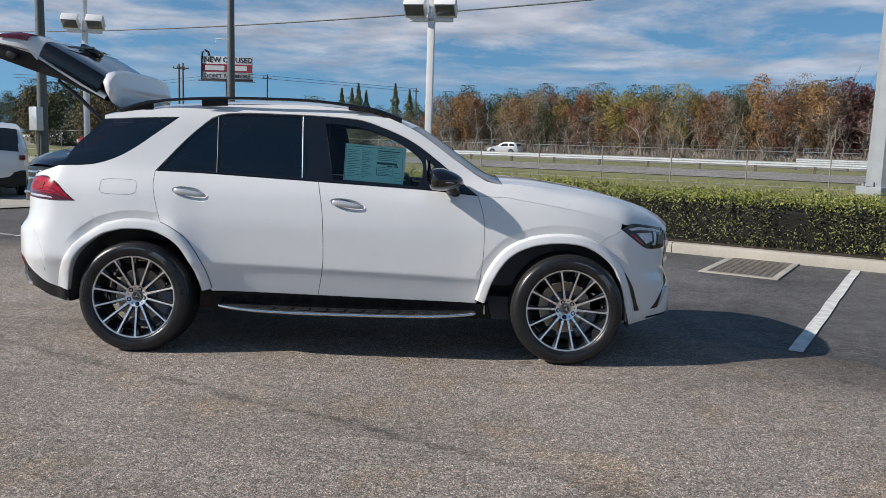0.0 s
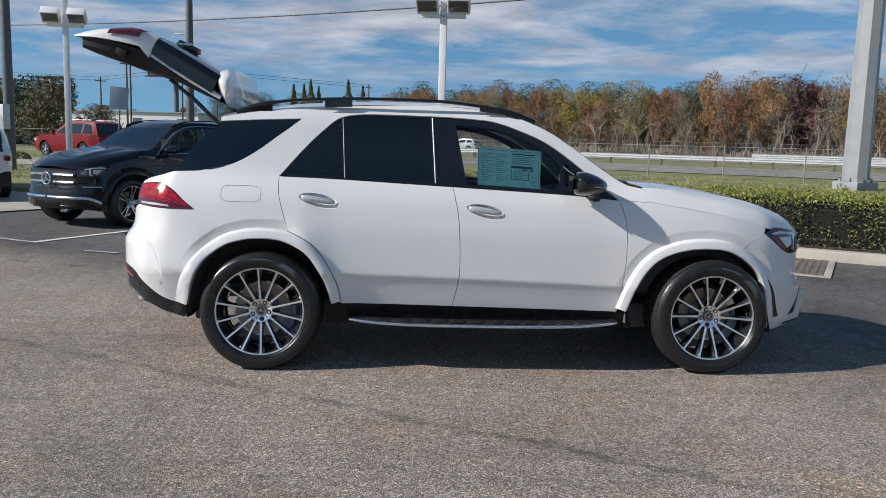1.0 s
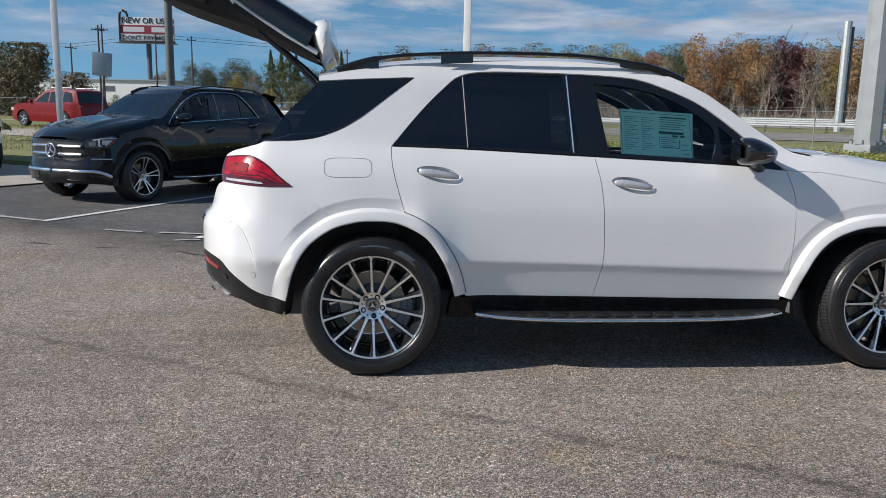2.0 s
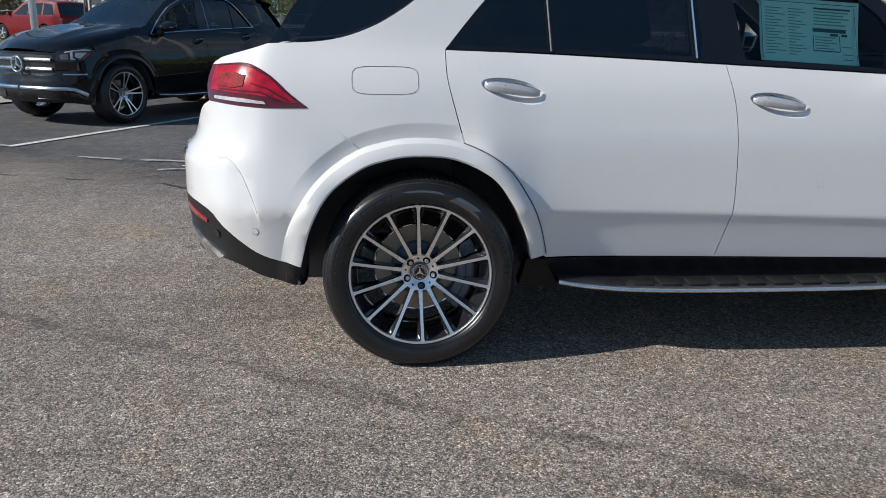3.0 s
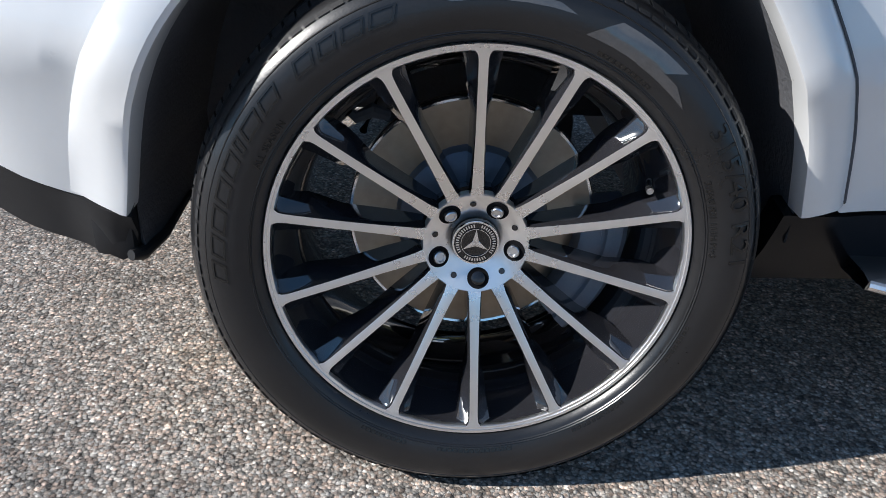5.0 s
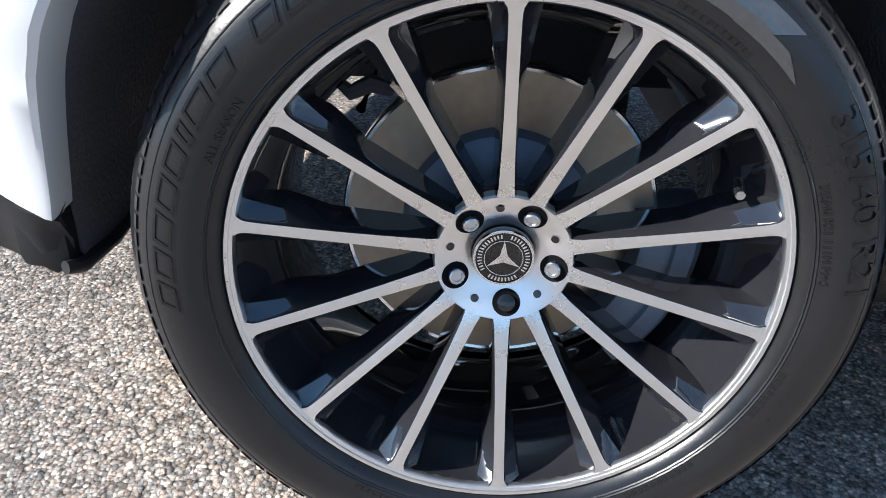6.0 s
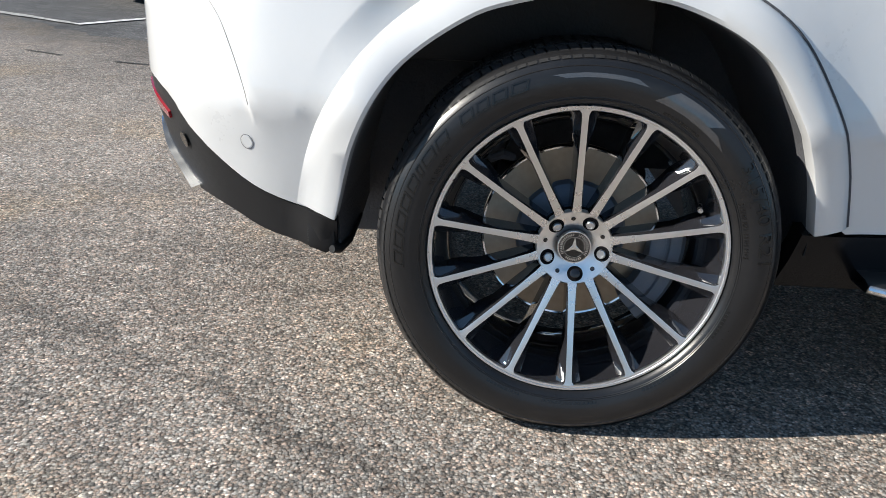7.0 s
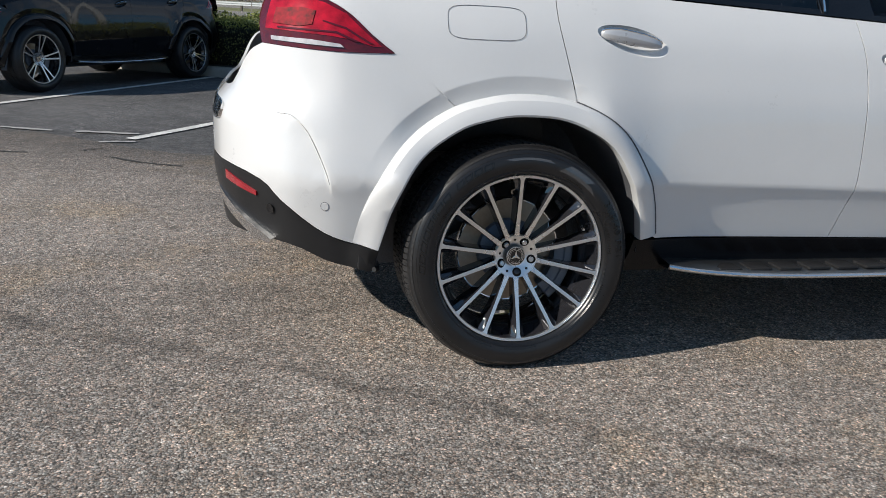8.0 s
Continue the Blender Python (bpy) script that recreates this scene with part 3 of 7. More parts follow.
def worn_strip(a, b, width):
    """What is left of a painted line or a crack between two places of the lot."""
    bm = bmesh.new()
    a, b = Vector(a), Vector(b)
    side = (b - a).orthogonal().normalized()
    rows = []
    for f in np.linspace(0, 1, 16):
        p = a.lerp(b, f) + side * .02 * noise.noise((f * 3, a.x, a.y))
        k = width / 2 * (.55 + .45 * math.sin(math.pi * f) ** .3) * (1 + .6 * noise.noise((f * 9, b.x, 2)))
        rows.append([lot(*(p - side * k), .0055), lot(*(p + side * k), .0055)])
    add_sheet(bm, rows)
    for f in bm.faces:
        f.normal_update()
        if f.normal.z < 0:
            f.normal_flip()
    return bm


for a, b, k in (((-9.4, 2.10), (-6.12, 2.22), .10), ((-4.92, 2.12), (-4.42, 2.22), .07), ((-4.26, 2.29), (-3.74, 2.50), .09), ((-3.72, 1.98), (-3.50, 2.16), .07), ((-2.2, 2.55), (-1.2, 2.62), .05)):
    tagged(part("faded_line", worn_strip(a, b, k), FADED_PAINT, label="faded remains of a white painted line"), category="road marking", group="faded lines", kind="structure")
for a, b, k in (((-4.05, 1.22), (-3.80, 1.33), .030), ((-3.20, 1.50), (-2.86, 1.45), .035), ((-2.86, 1.45), (-2.55, 1.50), .022), ((-4.9, 1.06), (-4.5, 1.12), .022), ((-3.55, 1.60), (-3.50, 1.78), .020), ((1.1, 2.3), (1.9, 2.05), .02)):
    tagged(part("crack", worn_strip(a, b, k), CRACK, label="dark ragged crack in the asphalt"), category="crack", group="cracks", kind="structure")


def kerb_run(s0, s1, n0):
    root = thing("kerb", "pale concrete kerb along the hedge bed", "kerb", kind="structure")
    proto = None
    length = 3.0
    for i, s in enumerate(np.arange(s0, s1, length)):
        m = Matrix.Translation(lot(s, n0)) @ pose(0, 0, 0, 0, 0, LOT_TURN)
        if proto is None:
            bm = bmesh.new()
            prof = [(0, -0.05), (0, 0.11), (0.02, 0.143), (0.05, 0.15), (0.17, 0.15), (0.17, -0.05)]
            add_prism(bm, prof, lambda u, v, d: Vector((0.004 + d, u, v)), length - 0.012)
            proto = part("kerb_stone", tidy(bm), CONCRETE, root)
            proto.matrix_basis = m
        else:
            share("kerb_stone", proto, root, m)
    return root


kerb_run(-10.2, 40, 7.8)
strip("planting_bed", -10.0, 40, 8.005, 9.8, 0.03, MULCH, "brown mulch bed under the hedge", "mulch", steps=6)


def drain():
    """Cast grate in a pale concrete frame at the kerb's foot."""
    root = thing("drain_grate", "rusty dark iron drain grate in a pale concrete frame", "drain", Matrix.Translation(lot(3.12, 6.95, 0)) @ pose(0, 0, 0, 0, 0, LOT_TURN))
    a, b = 0.48, 0.90
    for sx, sy, cx, cy in ((2 * a, 0.09, 0, -b + 0.045), (2 * a, 0.09, 0, b - 0.045), (0.09, 2 * b - 0.184, -a + 0.045, 0), (0.09, 2 * b - 0.184, a - 0.045, 0)):
        part("frame_side", add_box(bmesh.new(), (cx, cy, 0.004), (sx, sy, 0.016), bevel=0.003), CONCRETE, root)
    part("sump", add_box(bmesh.new(), (0, 0, 0.002), (2 * a - 0.19, 2 * b - 0.19, 0.004)), LINER, root)
    bm = bmesh.new()
    for x in np.linspace(-a + 0.10, a - 0.10, 10):
        add_box(bm, (x, 0, 0.009), (0.024, 2 * b - 0.19, 0.010))
    for y in np.linspace(-b + 0.10, b - 0.10, 17):
        add_box(bm, (0, y, 0.0095), (2 * a - 0.19, 0.022, 0.010))
    part("grid", bm, plain("rusty_iron", (0.19, 0.17, 0.15), 0.6, metal=0.5, vary=0.3, scale=20), root)


drain()


# plain building that closes the lot behind the camera
bm = add_box(bmesh.new(), (0, 0, 2.6), (70, 8, 5.2), bevel=.05)
add_box(bm, (0, 4.1, 4.0), (70, .3, 1.0), bevel=.03)
shop = part("wall_south", bm, plain("grey_stucco", (0.26, 0.25, 0.235), 0.8, vary=0.1, bump=0.3, bump_scale=40), label="plain grey stucco building closing the car lot")
shop.matrix_basis = Matrix.Translation(lot(4, -80)) @ pose(0, 0, 0, 0, 0, LOT_TURN)
tagged(shop, category="building", kind="structure")


# ---- the estate car's body surface: u runs along the flank, z up ----
PLAN = np.array([(-1.045, 0), (-1.04, .25), (-1.012, .47), (-.95, .640), (-.865, .745), (-.75, .818), (-.6, .862), (-.4, .876), (-.1, .888), (.2, .886), (.5, .872), (1.2, .866),
                 (2.2, .868), (2.6, .884), (2.9, .892), (3.05, .89), (3.3, .865), (3.5, .82), (3.65, .745), (3.76, .62), (3.83, .42), (3.86, .2), (3.865, 0)])
_arc = np.r_[0, np.cumsum(np.linalg.norm(np.diff(PLAN, axis=0), axis=1))]
_arc -= np.interp(0.0, PLAN[:, 0], _arc)
PLAN_X, PLAN_W = Ease(np.stack([_arc, PLAN[:, 0]], 1)), Ease(np.stack([_arc, PLAN[:, 1]], 1))
U_TAIL, U_NOSE = _arc[0], _arc[-1]
SECTION = Ease([(.15, .825), (.25, .892), (.43, .944), (.595, .9915), (.610, 1.0), (.625, 1.0), (.70, .997), (.9, .985), (1.0, .967), (1.1, .94), (1.2, .888), (1.26, .845), (1.45, .77), (1.62, .705), (1.70, .655), (1.76, .60)])
TAIL_IN = Ease([(.2, .10), (.35, .07), (.47, .05), (.6, .03), (.8, .03), (.84, .050), (.89, .086), (.95, .097), (1.07, .092), (1.2, .12), (1.3, .20), (1.7, .6)])
NOSE_IN = Ease([(.2, -.25), (.3, -.05), (.37, 0), (.53, -.01), (.6, -.04), (.68, -.06), (.82, -.055), (.98, -.08), (1.1, -.30)])
ARCH_R = swing([(.455, .432), (.42, .555), (.365, .665), (.277, .775), (.13, .843), (-.03, .855), (-.14, .838), (-.235, .803), (-.353, .712), (-.425, .585), (-.472, .412)], 0.02)
ARCH_F = swing([(3.44, .30), (3.372, .555), (3.286, .712), (3.117, .824), (2.925, .848), (2.732, .818), (2.585, .737), (2.481, .585), (2.425, .41)], 0.02)
FLARE = 0.066
FLARE_R, FLARE_F = offset(ARCH_R, -FLARE), offset(ARCH_F, -FLARE)
VENT = swing([(-.845, .836), (-.795, .835), (-.752, .820), (-.712, .787), (-.674, .722), (-.645, .655), (-.634, .615), (-.630, .596)], 0.015)


def u_of(x):
    """The flank's u at which the plan line has this x."""
    return float(np.interp(x, PLAN[:, 0], _arc))


def smooth01(t):
    t = np.clip(t, 0, 1)
    return t * t * (3 - 2 * t)


def flank(u, z, inward=0.0):
    """The body side at u and z, as places on the right-hand flank."""
    u, z = np.asarray(u, float), np.asarray(z, float)
    x, w = PLAN_X(u), PLAN_W(u)
    w = w * SECTION(z + .61 - np.interp(x, (.5, 1.285, 2.38), (.632, .612, .578)) * smooth01((1.0 - z) / .3) - .61 * (1 - smooth01((1.0 - z) / .3)))
    x = x + TAIL_IN(z) * smooth01((-.45 - x) / .5) + NOSE_IN(z) * smooth01((x - 3.3) / .45)
    q = np.stack([u, z], 1)
    for line, flare in ((ARCH_R, FLARE_R), (ARCH_F, FLARE_F)):
        near = (np.abs(u - line[:, 0].mean()) < 0.8) & (z < 1.1)
        if near.any():
            d = np.full(len(u), 9.0)
            d[near] = gap_to(q[near], line)
            fore = smooth01((u - .12) / .18) if line is ARCH_R else 0.0
            w = w + fore * 0.026 * np.exp(-np.maximum(d - FLARE, 0) / .085) * (d < 1)
            w = w - (1 - fore) * (0.0155 if line is ARCH_R else 0.010) * np.clip(1 - np.maximum(d - FLARE, 0) / 0.058, 0, 1) * (d < 1) * smooth01((z - np.where(u < 0, .66, .45)) / .22)
    w = w + .045 * smooth01((-.30 - u) / .15) * smooth01((u + 1.0) / .25) * smooth01((.95 - z) / .35)
    # a shallow scoop behind the bumper's crease
    d = np.interp(z, VENT[::-1, 1], VENT[::-1, 0]) - u
    w = w - .0135 * smooth01(d / .009) * (1 - smooth01((d - .03) / .22)) * smooth01((z - .580) / .11) * smooth01((.880 - z) / .12)
    return np.stack([x, -(w - inward), z], 1)


def flank_in(d):
    return lambda u, z: flank(u, z, d)


DLO_TOP = [(2.355, 1.153), (2.26, 1.226), (2.175, 1.300), (2.00, 1.434), (1.885, 1.509), (1.77, 1.564), (1.556, 1.640), (1.40, 1.662), (1.099, 1.674), (.662, 1.674), (.493, 1.648), (.402, 1.583), (.26, 1.441), (.10, 1.253)]
BELT = [(.10, 1.253), (.512, 1.242), (1.24, 1.212), (1.991, 1.18), (2.355, 1.153)]
SPLIT = [(1.24, 1.212), (1.272, 1.06), (1.286, .93), (1.294, .74), (1.290, .61), (1.255, .418)]
DOOR_REAR = [(.10, 1.253), (.103, 1.157), (.128, 1.05), (.166, .918), (.174, .889)]
DOOR_FRONT = [(2.355, 1.153), (2.40, 1.0), (2.407, .82), (2.397, .65), (2.362, .40)]
SEAM = [(-.222, .868), (-.261, .900), (-.31, .942), (-.36, .979), (-.432, 1.033)]
ROOF_LINE = [(-.30, 1.628), (-.086, 1.669), (.246, 1.710), (.85, 1.742), (1.235, 1.742), (1.60, 1.706), (1.87, 1.604), (2.02, 1.514), (2.165, 1.412), (2.37, 1.276), (2.45, 1.246), (2.52, 1.236)]
D_LOW = [(-.64, 1.267), (-.375, 1.28), (-.21, 1.325), (-.069, 1.402), (.08, 1.515), (.232, 1.632)]
LAMP_TOP = [(-.432, 1.033), (-.50, 1.082), (-.58, 1.141), (-.68, 1.179), (-.78, 1.191), (-.985, 1.178)]


def stretch(line, test):
    return line[[bool(test(*p)) for p in line]]


def flare_mesh(line, side):
    """The proud lip round a wheel arch, swept along the arch."""
    prof = [(FLARE + .004, -.014), (FLARE + .001, .006), (FLARE - .004, .022), (.052, .042), (.030, .052), (.008, .054), (.001, .048), (.0, .040), (.0, -.022)]
    rows = []
    soften = (-.006, .0003, .0014, .0050, .0165, .0285, .028, .023, -.020)
    for (r, out), soft in zip(prof, soften):
        foot = smooth01((.74 - line[:, 1]) / .30) * (line[:, 0] < 0) * (line is ARCH_R)
        p = offset(line, (-r * (1 + .35 * foot * (r > .04)) - .012 * foot * (.02 < r < .04))[:, None])
        q = flank(p[:, 0], p[:, 1], 0.0)
        base = flank(offset(line, -(FLARE + .07))[:, 0], offset(line, -(FLARE + .07))[:, 1])
        y = 0.35 * q[:, 1] + 0.65 * np.minimum(q[:, 1], base[:, 1] * 0.5 + q[:, 1] * 0.5)
        if line is ARCH_F and out > 0:
            out = out * .80
        if line is ARCH_R:
            out = out * (1 - .55 * smooth01((p[:, 0] - .12) / .18)) if out > 0 else out
            out = out + foot * (soft - out)
        rows.append(np.stack([q[:, 0], (y - out) * -side, q[:, 2]], 1))
    bm = bmesh.new()
    add_sheet(bm, [[tuple(p) for p in r] for r in rows], flip=side < 0)
    return bm, [tuple(p) for p in rows[-1]]


def estate_body(root, paint, side, detail=1.0):
    """One flank of the car: frame, doors, wings, bumpers, lamps and windows."""
    st = 0.035 / detail
    pan = lambda name, outline, mat, label="", **k: panel(name, outline, k.pop("surf", flank), mat, root, side, step=k.pop("step", st), label=label, **k)
    under_r, under_f = offset(ARCH_R, -(FLARE - .016)), offset(ARCH_F, -(FLARE - .016))
    fr_up = stretch(under_r, lambda x, z: x > .174 and z < .93 and z > .436)
    fr_mid = stretch(under_r, lambda x, z: -.222 < x < .174 and z > .8)
    fr_rear = stretch(under_r, lambda x, z: x < -.222)
    ff_back = stretch(under_f, lambda x, z: x < 3.202)
    ff_front = stretch(under_f, lambda x, z: x > 3.202)
    bands = (*[offset(f, -o) for f in (FLARE_R, FLARE_F) for o in (.018, .038, .0545, .058, .0615)],)
    lamp_edge = [(-.985, 1.178), (-.99, 1.10), (-.975, 1.042)]
    lamp_low = [(-.975, 1.042), (-.75, 1.034), (-.60, 1.031), (-.432, 1.033)]
    pan("side_frame", ring(DOOR_REAR, fr_mid, SEAM, LAMP_TOP, [(-.985, 1.178), (-.93, 1.21), (-.64, 1.267)], D_LOW, [(.232, 1.632), (-.05, 1.617), (-.30, 1.60)], [(-.30, 1.60), (-.30, 1.63)],
                           ROOF_LINE, [(2.52, 1.240), (2.54, 1.145)], [(2.54, 1.145), (2.355, 1.153)], DLO_TOP), paint, gap=.0015, lines=bands)
    g = np.linspace(0, 2 * math.pi, 41)[:-1]
    bowls = [np.stack([x + .128 + .128 * np.cos(g), z - .016 - .20 * .128 * np.cos(g) + (.043 + .006 * np.cos(g)) * np.sin(g)], 1) for x, z in ((.236, 1.120), (1.332, 1.074))]
    rear = pan("rear_door", ring(BELT[:3], SPLIT, [(1.255, .418), (.522, .43)], fr_up, DOOR_REAR[::-1]), paint, gap=.002, holes=(bowls[0],), lines=(*bands, *[swing([(.5, .632 + o), (1.285, .612 + o)]) for o in (-.017, -.001, .016, .06)]))
    front = pan("front_door", ring(BELT[2:], DOOR_FRONT, [(2.362, .40), (1.255, .418)], SPLIT[::-1]), paint, gap=.002, holes=(bowls[1],), lines=(*bands, *[swing([(1.285, .612 + o), (2.38, .578 + o)]) for o in (-.017, -.001, .016, .06)]))
    pan("front_wing", ring([(2.355, 1.153), (2.54, 1.145)], [(2.54, 1.145), (2.956, 1.086), (3.194, 1.047), (3.37, 1.0)], [(3.37, 1.0), (3.355, .945), (3.24, .885), (3.202, .840)], ff_back, [(2.37, .40), (2.362, .40)], DOOR_FRONT[::-1]),
        paint, gap=.0015, lines=bands)
    lip = swing([(2.54, 1.147), (2.956, 1.088), (3.194, 1.049), (3.36, 1.002)], .03)
    pan("bonnet_gutter", np.vstack([offset(lip, .007), offset(lip, -.012)[::-1]]), paint, surf=flank_in(.0035), step=.05, thick=.0)
    head_low = [(3.36, .957), (3.447, .902), (3.564, .836), (3.638, .819), (3.76, .815), (3.92, .819)]
    head_top = [(3.92, .819), (3.95, .93), (3.78, .965), (3.60, .985), (3.461, .994), (3.36, .957)]
    pan("front_bumper", ring([(3.202, .840), (3.24, .885), (3.355, .945), (3.36, .957)], head_low, [(3.92, .819), (3.95, .92), (U_NOSE, .93)], [(U_NOSE, .93), (U_NOSE, .30)], [(U_NOSE, .30), (u_of(3.7), .295), (3.52, .265), (3.42, .29)], ff_front),
        paint, gap=.0015, lines=bands)
    pan("wing_outlet", ring([(3.393, .675), (3.44, .61), (3.475, .54), (3.51, .44), (u_of(3.53), .375)], [(u_of(3.53), .375), (3.50, .37)], [(3.50, .37), (3.475, .46), (3.435, .55), (3.393, .675)], step=.015), GLOSS_BLACK, surf=flank_in(-.003), step=.03, thick=.006)
    pan("front_intake", ring([(3.638, .380), (3.70, .44), (3.78, .53), (3.90, .615), (3.97, .645)], [(3.97, .645), (3.99, .60)], [(3.99, .60), (3.87, .56), (3.785, .53), (3.755, .47), (3.711, .388)], [(3.711, .388), (3.638, .380)], step=.02), GLOSS_BLACK, surf=flank_in(-.003), thick=.008)
    fin = lambda u, z: flank(u, z, -.042 * smooth01((np.asarray(u) - 3.66) / .22))
    pan("front_splitter", ring([(3.655, .350), (3.725, .395), (3.78, .475), (3.86, .535), (3.95, .520), (4.20, .50)], [(4.20, .50), (4.20, .36)], [(4.20, .36), (3.92, .355), (3.655, .318)], [(3.655, .318), (3.655, .350)], step=.02), paint, surf=fin, thick=.02)
    us = np.linspace(3.64, 4.2, 12)
    part("splitter_lip", add_tube(bmesh.new(), (fin(us, np.interp(us, (3.64, 3.92, 4.2), (.314, .350, .354))) * (1, -side, 1)).tolist(), .008, 6), GLOSS_BLACK, root)
    lamp = pan("headlamp", ring(head_low, head_top, step=.02), GLOSS_BLACK, "clear headlamp with dark inner housing", surf=flank_in(.003))
    for nm, mat, sh in (("day_light", CLEAR_LENS, [(3.42, .958), (3.52, .973), (3.70, .958), (3.80, .940), (3.80, .925), (3.70, .942), (3.55, .952), (3.45, .948)]),
                        ("day_light", CLEAR_LENS, [(3.70, .938), (3.735, .934), (3.725, .845), (3.70, .838), (3.66, .845), (3.70, .865)]),
                        ("lamp_reflector", GREY_PLASTIC, [(3.76, .918), (3.86, .900), (3.85, .845), (3.75, .845)]),
                        ("lamp_housing", CLEAR_LENS, [(3.50, .930), (3.67, .930), (3.67, .875), (3.60, .855)]),
                        ("side_marker", RED_LENS, [(3.435, .925), (3.465, .925), (3.575, .850), (3.555, .848)])):
        pan(nm, ring(*[[a, b] for a, b in zip(sh, sh[1:] + sh[:1])], step=.02), mat, surf=flank_in(-.003), thick=.004).parent = lamp
    # tail
    pan("rear_bumper", ring(SEAM, lamp_low[::-1], [(-.975, 1.042), (-1.03, 1.025), (-1.09, .995), (-1.15, .955), (-1.21, .915), (-1.30, .885), (U_TAIL, .87)], [(U_TAIL, .87), (U_TAIL, .64)], [(U_TAIL, .64), (u_of(-.98), .643), (-.90, .618), (-.82, .562), (-.664, .462), (-.475, .408)], fr_rear[::-1]),
        paint, gap=.0015, lines=(*bands, *[VENT - (o, 0) for o in (-.002, .002, .0055, .0095, .018, .045)]))
    pan("rear_skirt", ring([(-.470, .407), (-.664, .459), (-.82, .559), (-.90, .615), (u_of(-.98), .640), (U_TAIL, .637)], [(U_TAIL, .637), (U_TAIL, .36)], [(U_TAIL, .36), (u_of(-.95), .40), (-.80, .405), (-.66, .362), (-.54, .338), (-.498, .330)], [(-.498, .330), (-.484, .335), (-.477, .348), (-.474, .370), (-.470, .407)]),
        DARK_PLASTIC, surf=lambda u, z: flank(u, z, .006 - .027 * smooth01((np.asarray(u) + .59) / .10) + .020 * smooth01((np.asarray(u) + .50) / .03) * (z < .40)), thick=.07, lines=[swing([(x, .33), (x, .45)]) for x in (-.49, -.51, -.54, -.58, -.62)])
    pan("rear_reflector", ring([(-.925, .570), (-1.02, .594), (-1.12, .612)], [(-1.12, .612), (-1.12, .582)], [(-1.12, .582), (-1.02, .570), (-.925, .556)], [(-.925, .556), (-.925, .570)], step=.015), REFLECTOR_RED, "red rear reflector", surf=flank_in(-.004), thick=.008)
    tip = lambda u, z: flank(u, z, -.012 - .016 * np.clip(1 - ((z - np.interp(u, (-1.30, -1.17, -1.06, -.96, -.895), (.497, .482, .452, .420, .405))) / .030) ** 2, 0, 1) ** .5)
    pan("exhaust_trim", ring([(-.895, .412), (-.96, .440), (-1.06, .474), (-1.17, .507), (-1.30, .522)], [(-1.30, .522), (-1.30, .470)], [(-1.30, .470), (-1.18, .456), (-1.07, .426), (-.97, .398), (-.905, .395)], [(-.905, .395), (-.895, .412)], step=.012), CHROME, "chrome exhaust surround", surf=tip, step=.012, thick=.03)
    pan("skirt_plug", np.array([(-.872 + .016 * math.cos(q), .522 + .016 * math.sin(q)) for q in np.linspace(0, 2 * math.pi, 15)[:-1]]), GLOSS_BLACK, surf=flank_in(-.003), step=.02, thick=.004)
    pan("bumper_trim", ring([(-1.17, .815), (-1.25, .84), (U_TAIL, .84)], [(U_TAIL, .84), (U_TAIL, .78)], [(U_TAIL, .78), (-1.25, .775), (-1.17, .815)], step=.02), CHROME, surf=flank_in(-.035), thick=.02)
    tail = pan("tail_lamp", ring(LAMP_TOP, lamp_edge, lamp_low, step=.02), DARK_RED, "red and clear wraparound tail lamp", surf=flank_in(-.004), step=.02)
    for nm, mat, sh in (("lamp_strip", CLEAR_LENS, [(-.625, 1.054), (-.75, 1.063), (-.93, 1.066), (-.93, 1.054), (-.75, 1.048), (-.61, 1.044)]),
                        ("lamp_field", RED_LENS, [(-.470, 1.050), (-.53, 1.095), (-.60, 1.144), (-.70, 1.174), (-.80, 1.185), (-.955, 1.175), (-.958, 1.088), (-.80, 1.082), (-.66, 1.076), (-.575, 1.068), (-.50, 1.050)]),
                        ("lamp_core", CLEAR_ROSE, [(-.735, 1.148), (-.80, 1.156), (-.92, 1.152), (-.925, 1.105), (-.80, 1.100), (-.745, 1.108)]),
                        ("lamp_line", DARK_RED, [(-.500, 1.058), (-.60, 1.104), (-.70, 1.122), (-.70, 1.118), (-.605, 1.099), (-.515, 1.058)]),
                        ("lamp_line", DARK_RED, [(-.545, 1.062), (-.64, 1.091), (-.90, 1.096), (-.90, 1.091), (-.645, 1.086), (-.565, 1.062)])):
        pan(nm, ring(*[[a, b] for a, b in zip(sh, sh[1:] + sh[:1])], step=.02), mat, surf=flank_in(-.0065 if nm == "lamp_field" else -.0095), step=.03, thick=.003).parent = tail
    # white seam backing, the door's cut along the flare, and a parking sensor
    ribbon = np.array([(-.2640, .8966), (-.3125, .9386), (-.3635, .9758), (-.4355, 1.0302), (-.4285, 1.0358), (-.3565, .9822), (-.3075, .9454), (-.2590, .9034)])
    pan("seam_cover", ribbon, paint, surf=flank_in(-.0007), step=.03, thick=.0)
    for cx, cz in ((-.262, .897), (.166, .915), (3.24, .885)):
        pan("seam_backing", np.array([(cx + .030 * math.cos(q), cz + .030 * math.sin(q)) for q in np.linspace(0, 2 * math.pi, 13)[:-1]]), paint, surf=flank_in(.004), step=.03, thick=.0)
    cut = offset(ARCH_R, -(FLARE + .003))
    cut = cut[(cut[:, 0] > .160) & (cut[:, 1] > .436)]
    part("door_cut", add_tube(bmesh.new(), (flank(cut[:, 0], cut[:, 1], -.0005) * (1, -side, 1)).tolist(), .0028, 6), LINER, rear)
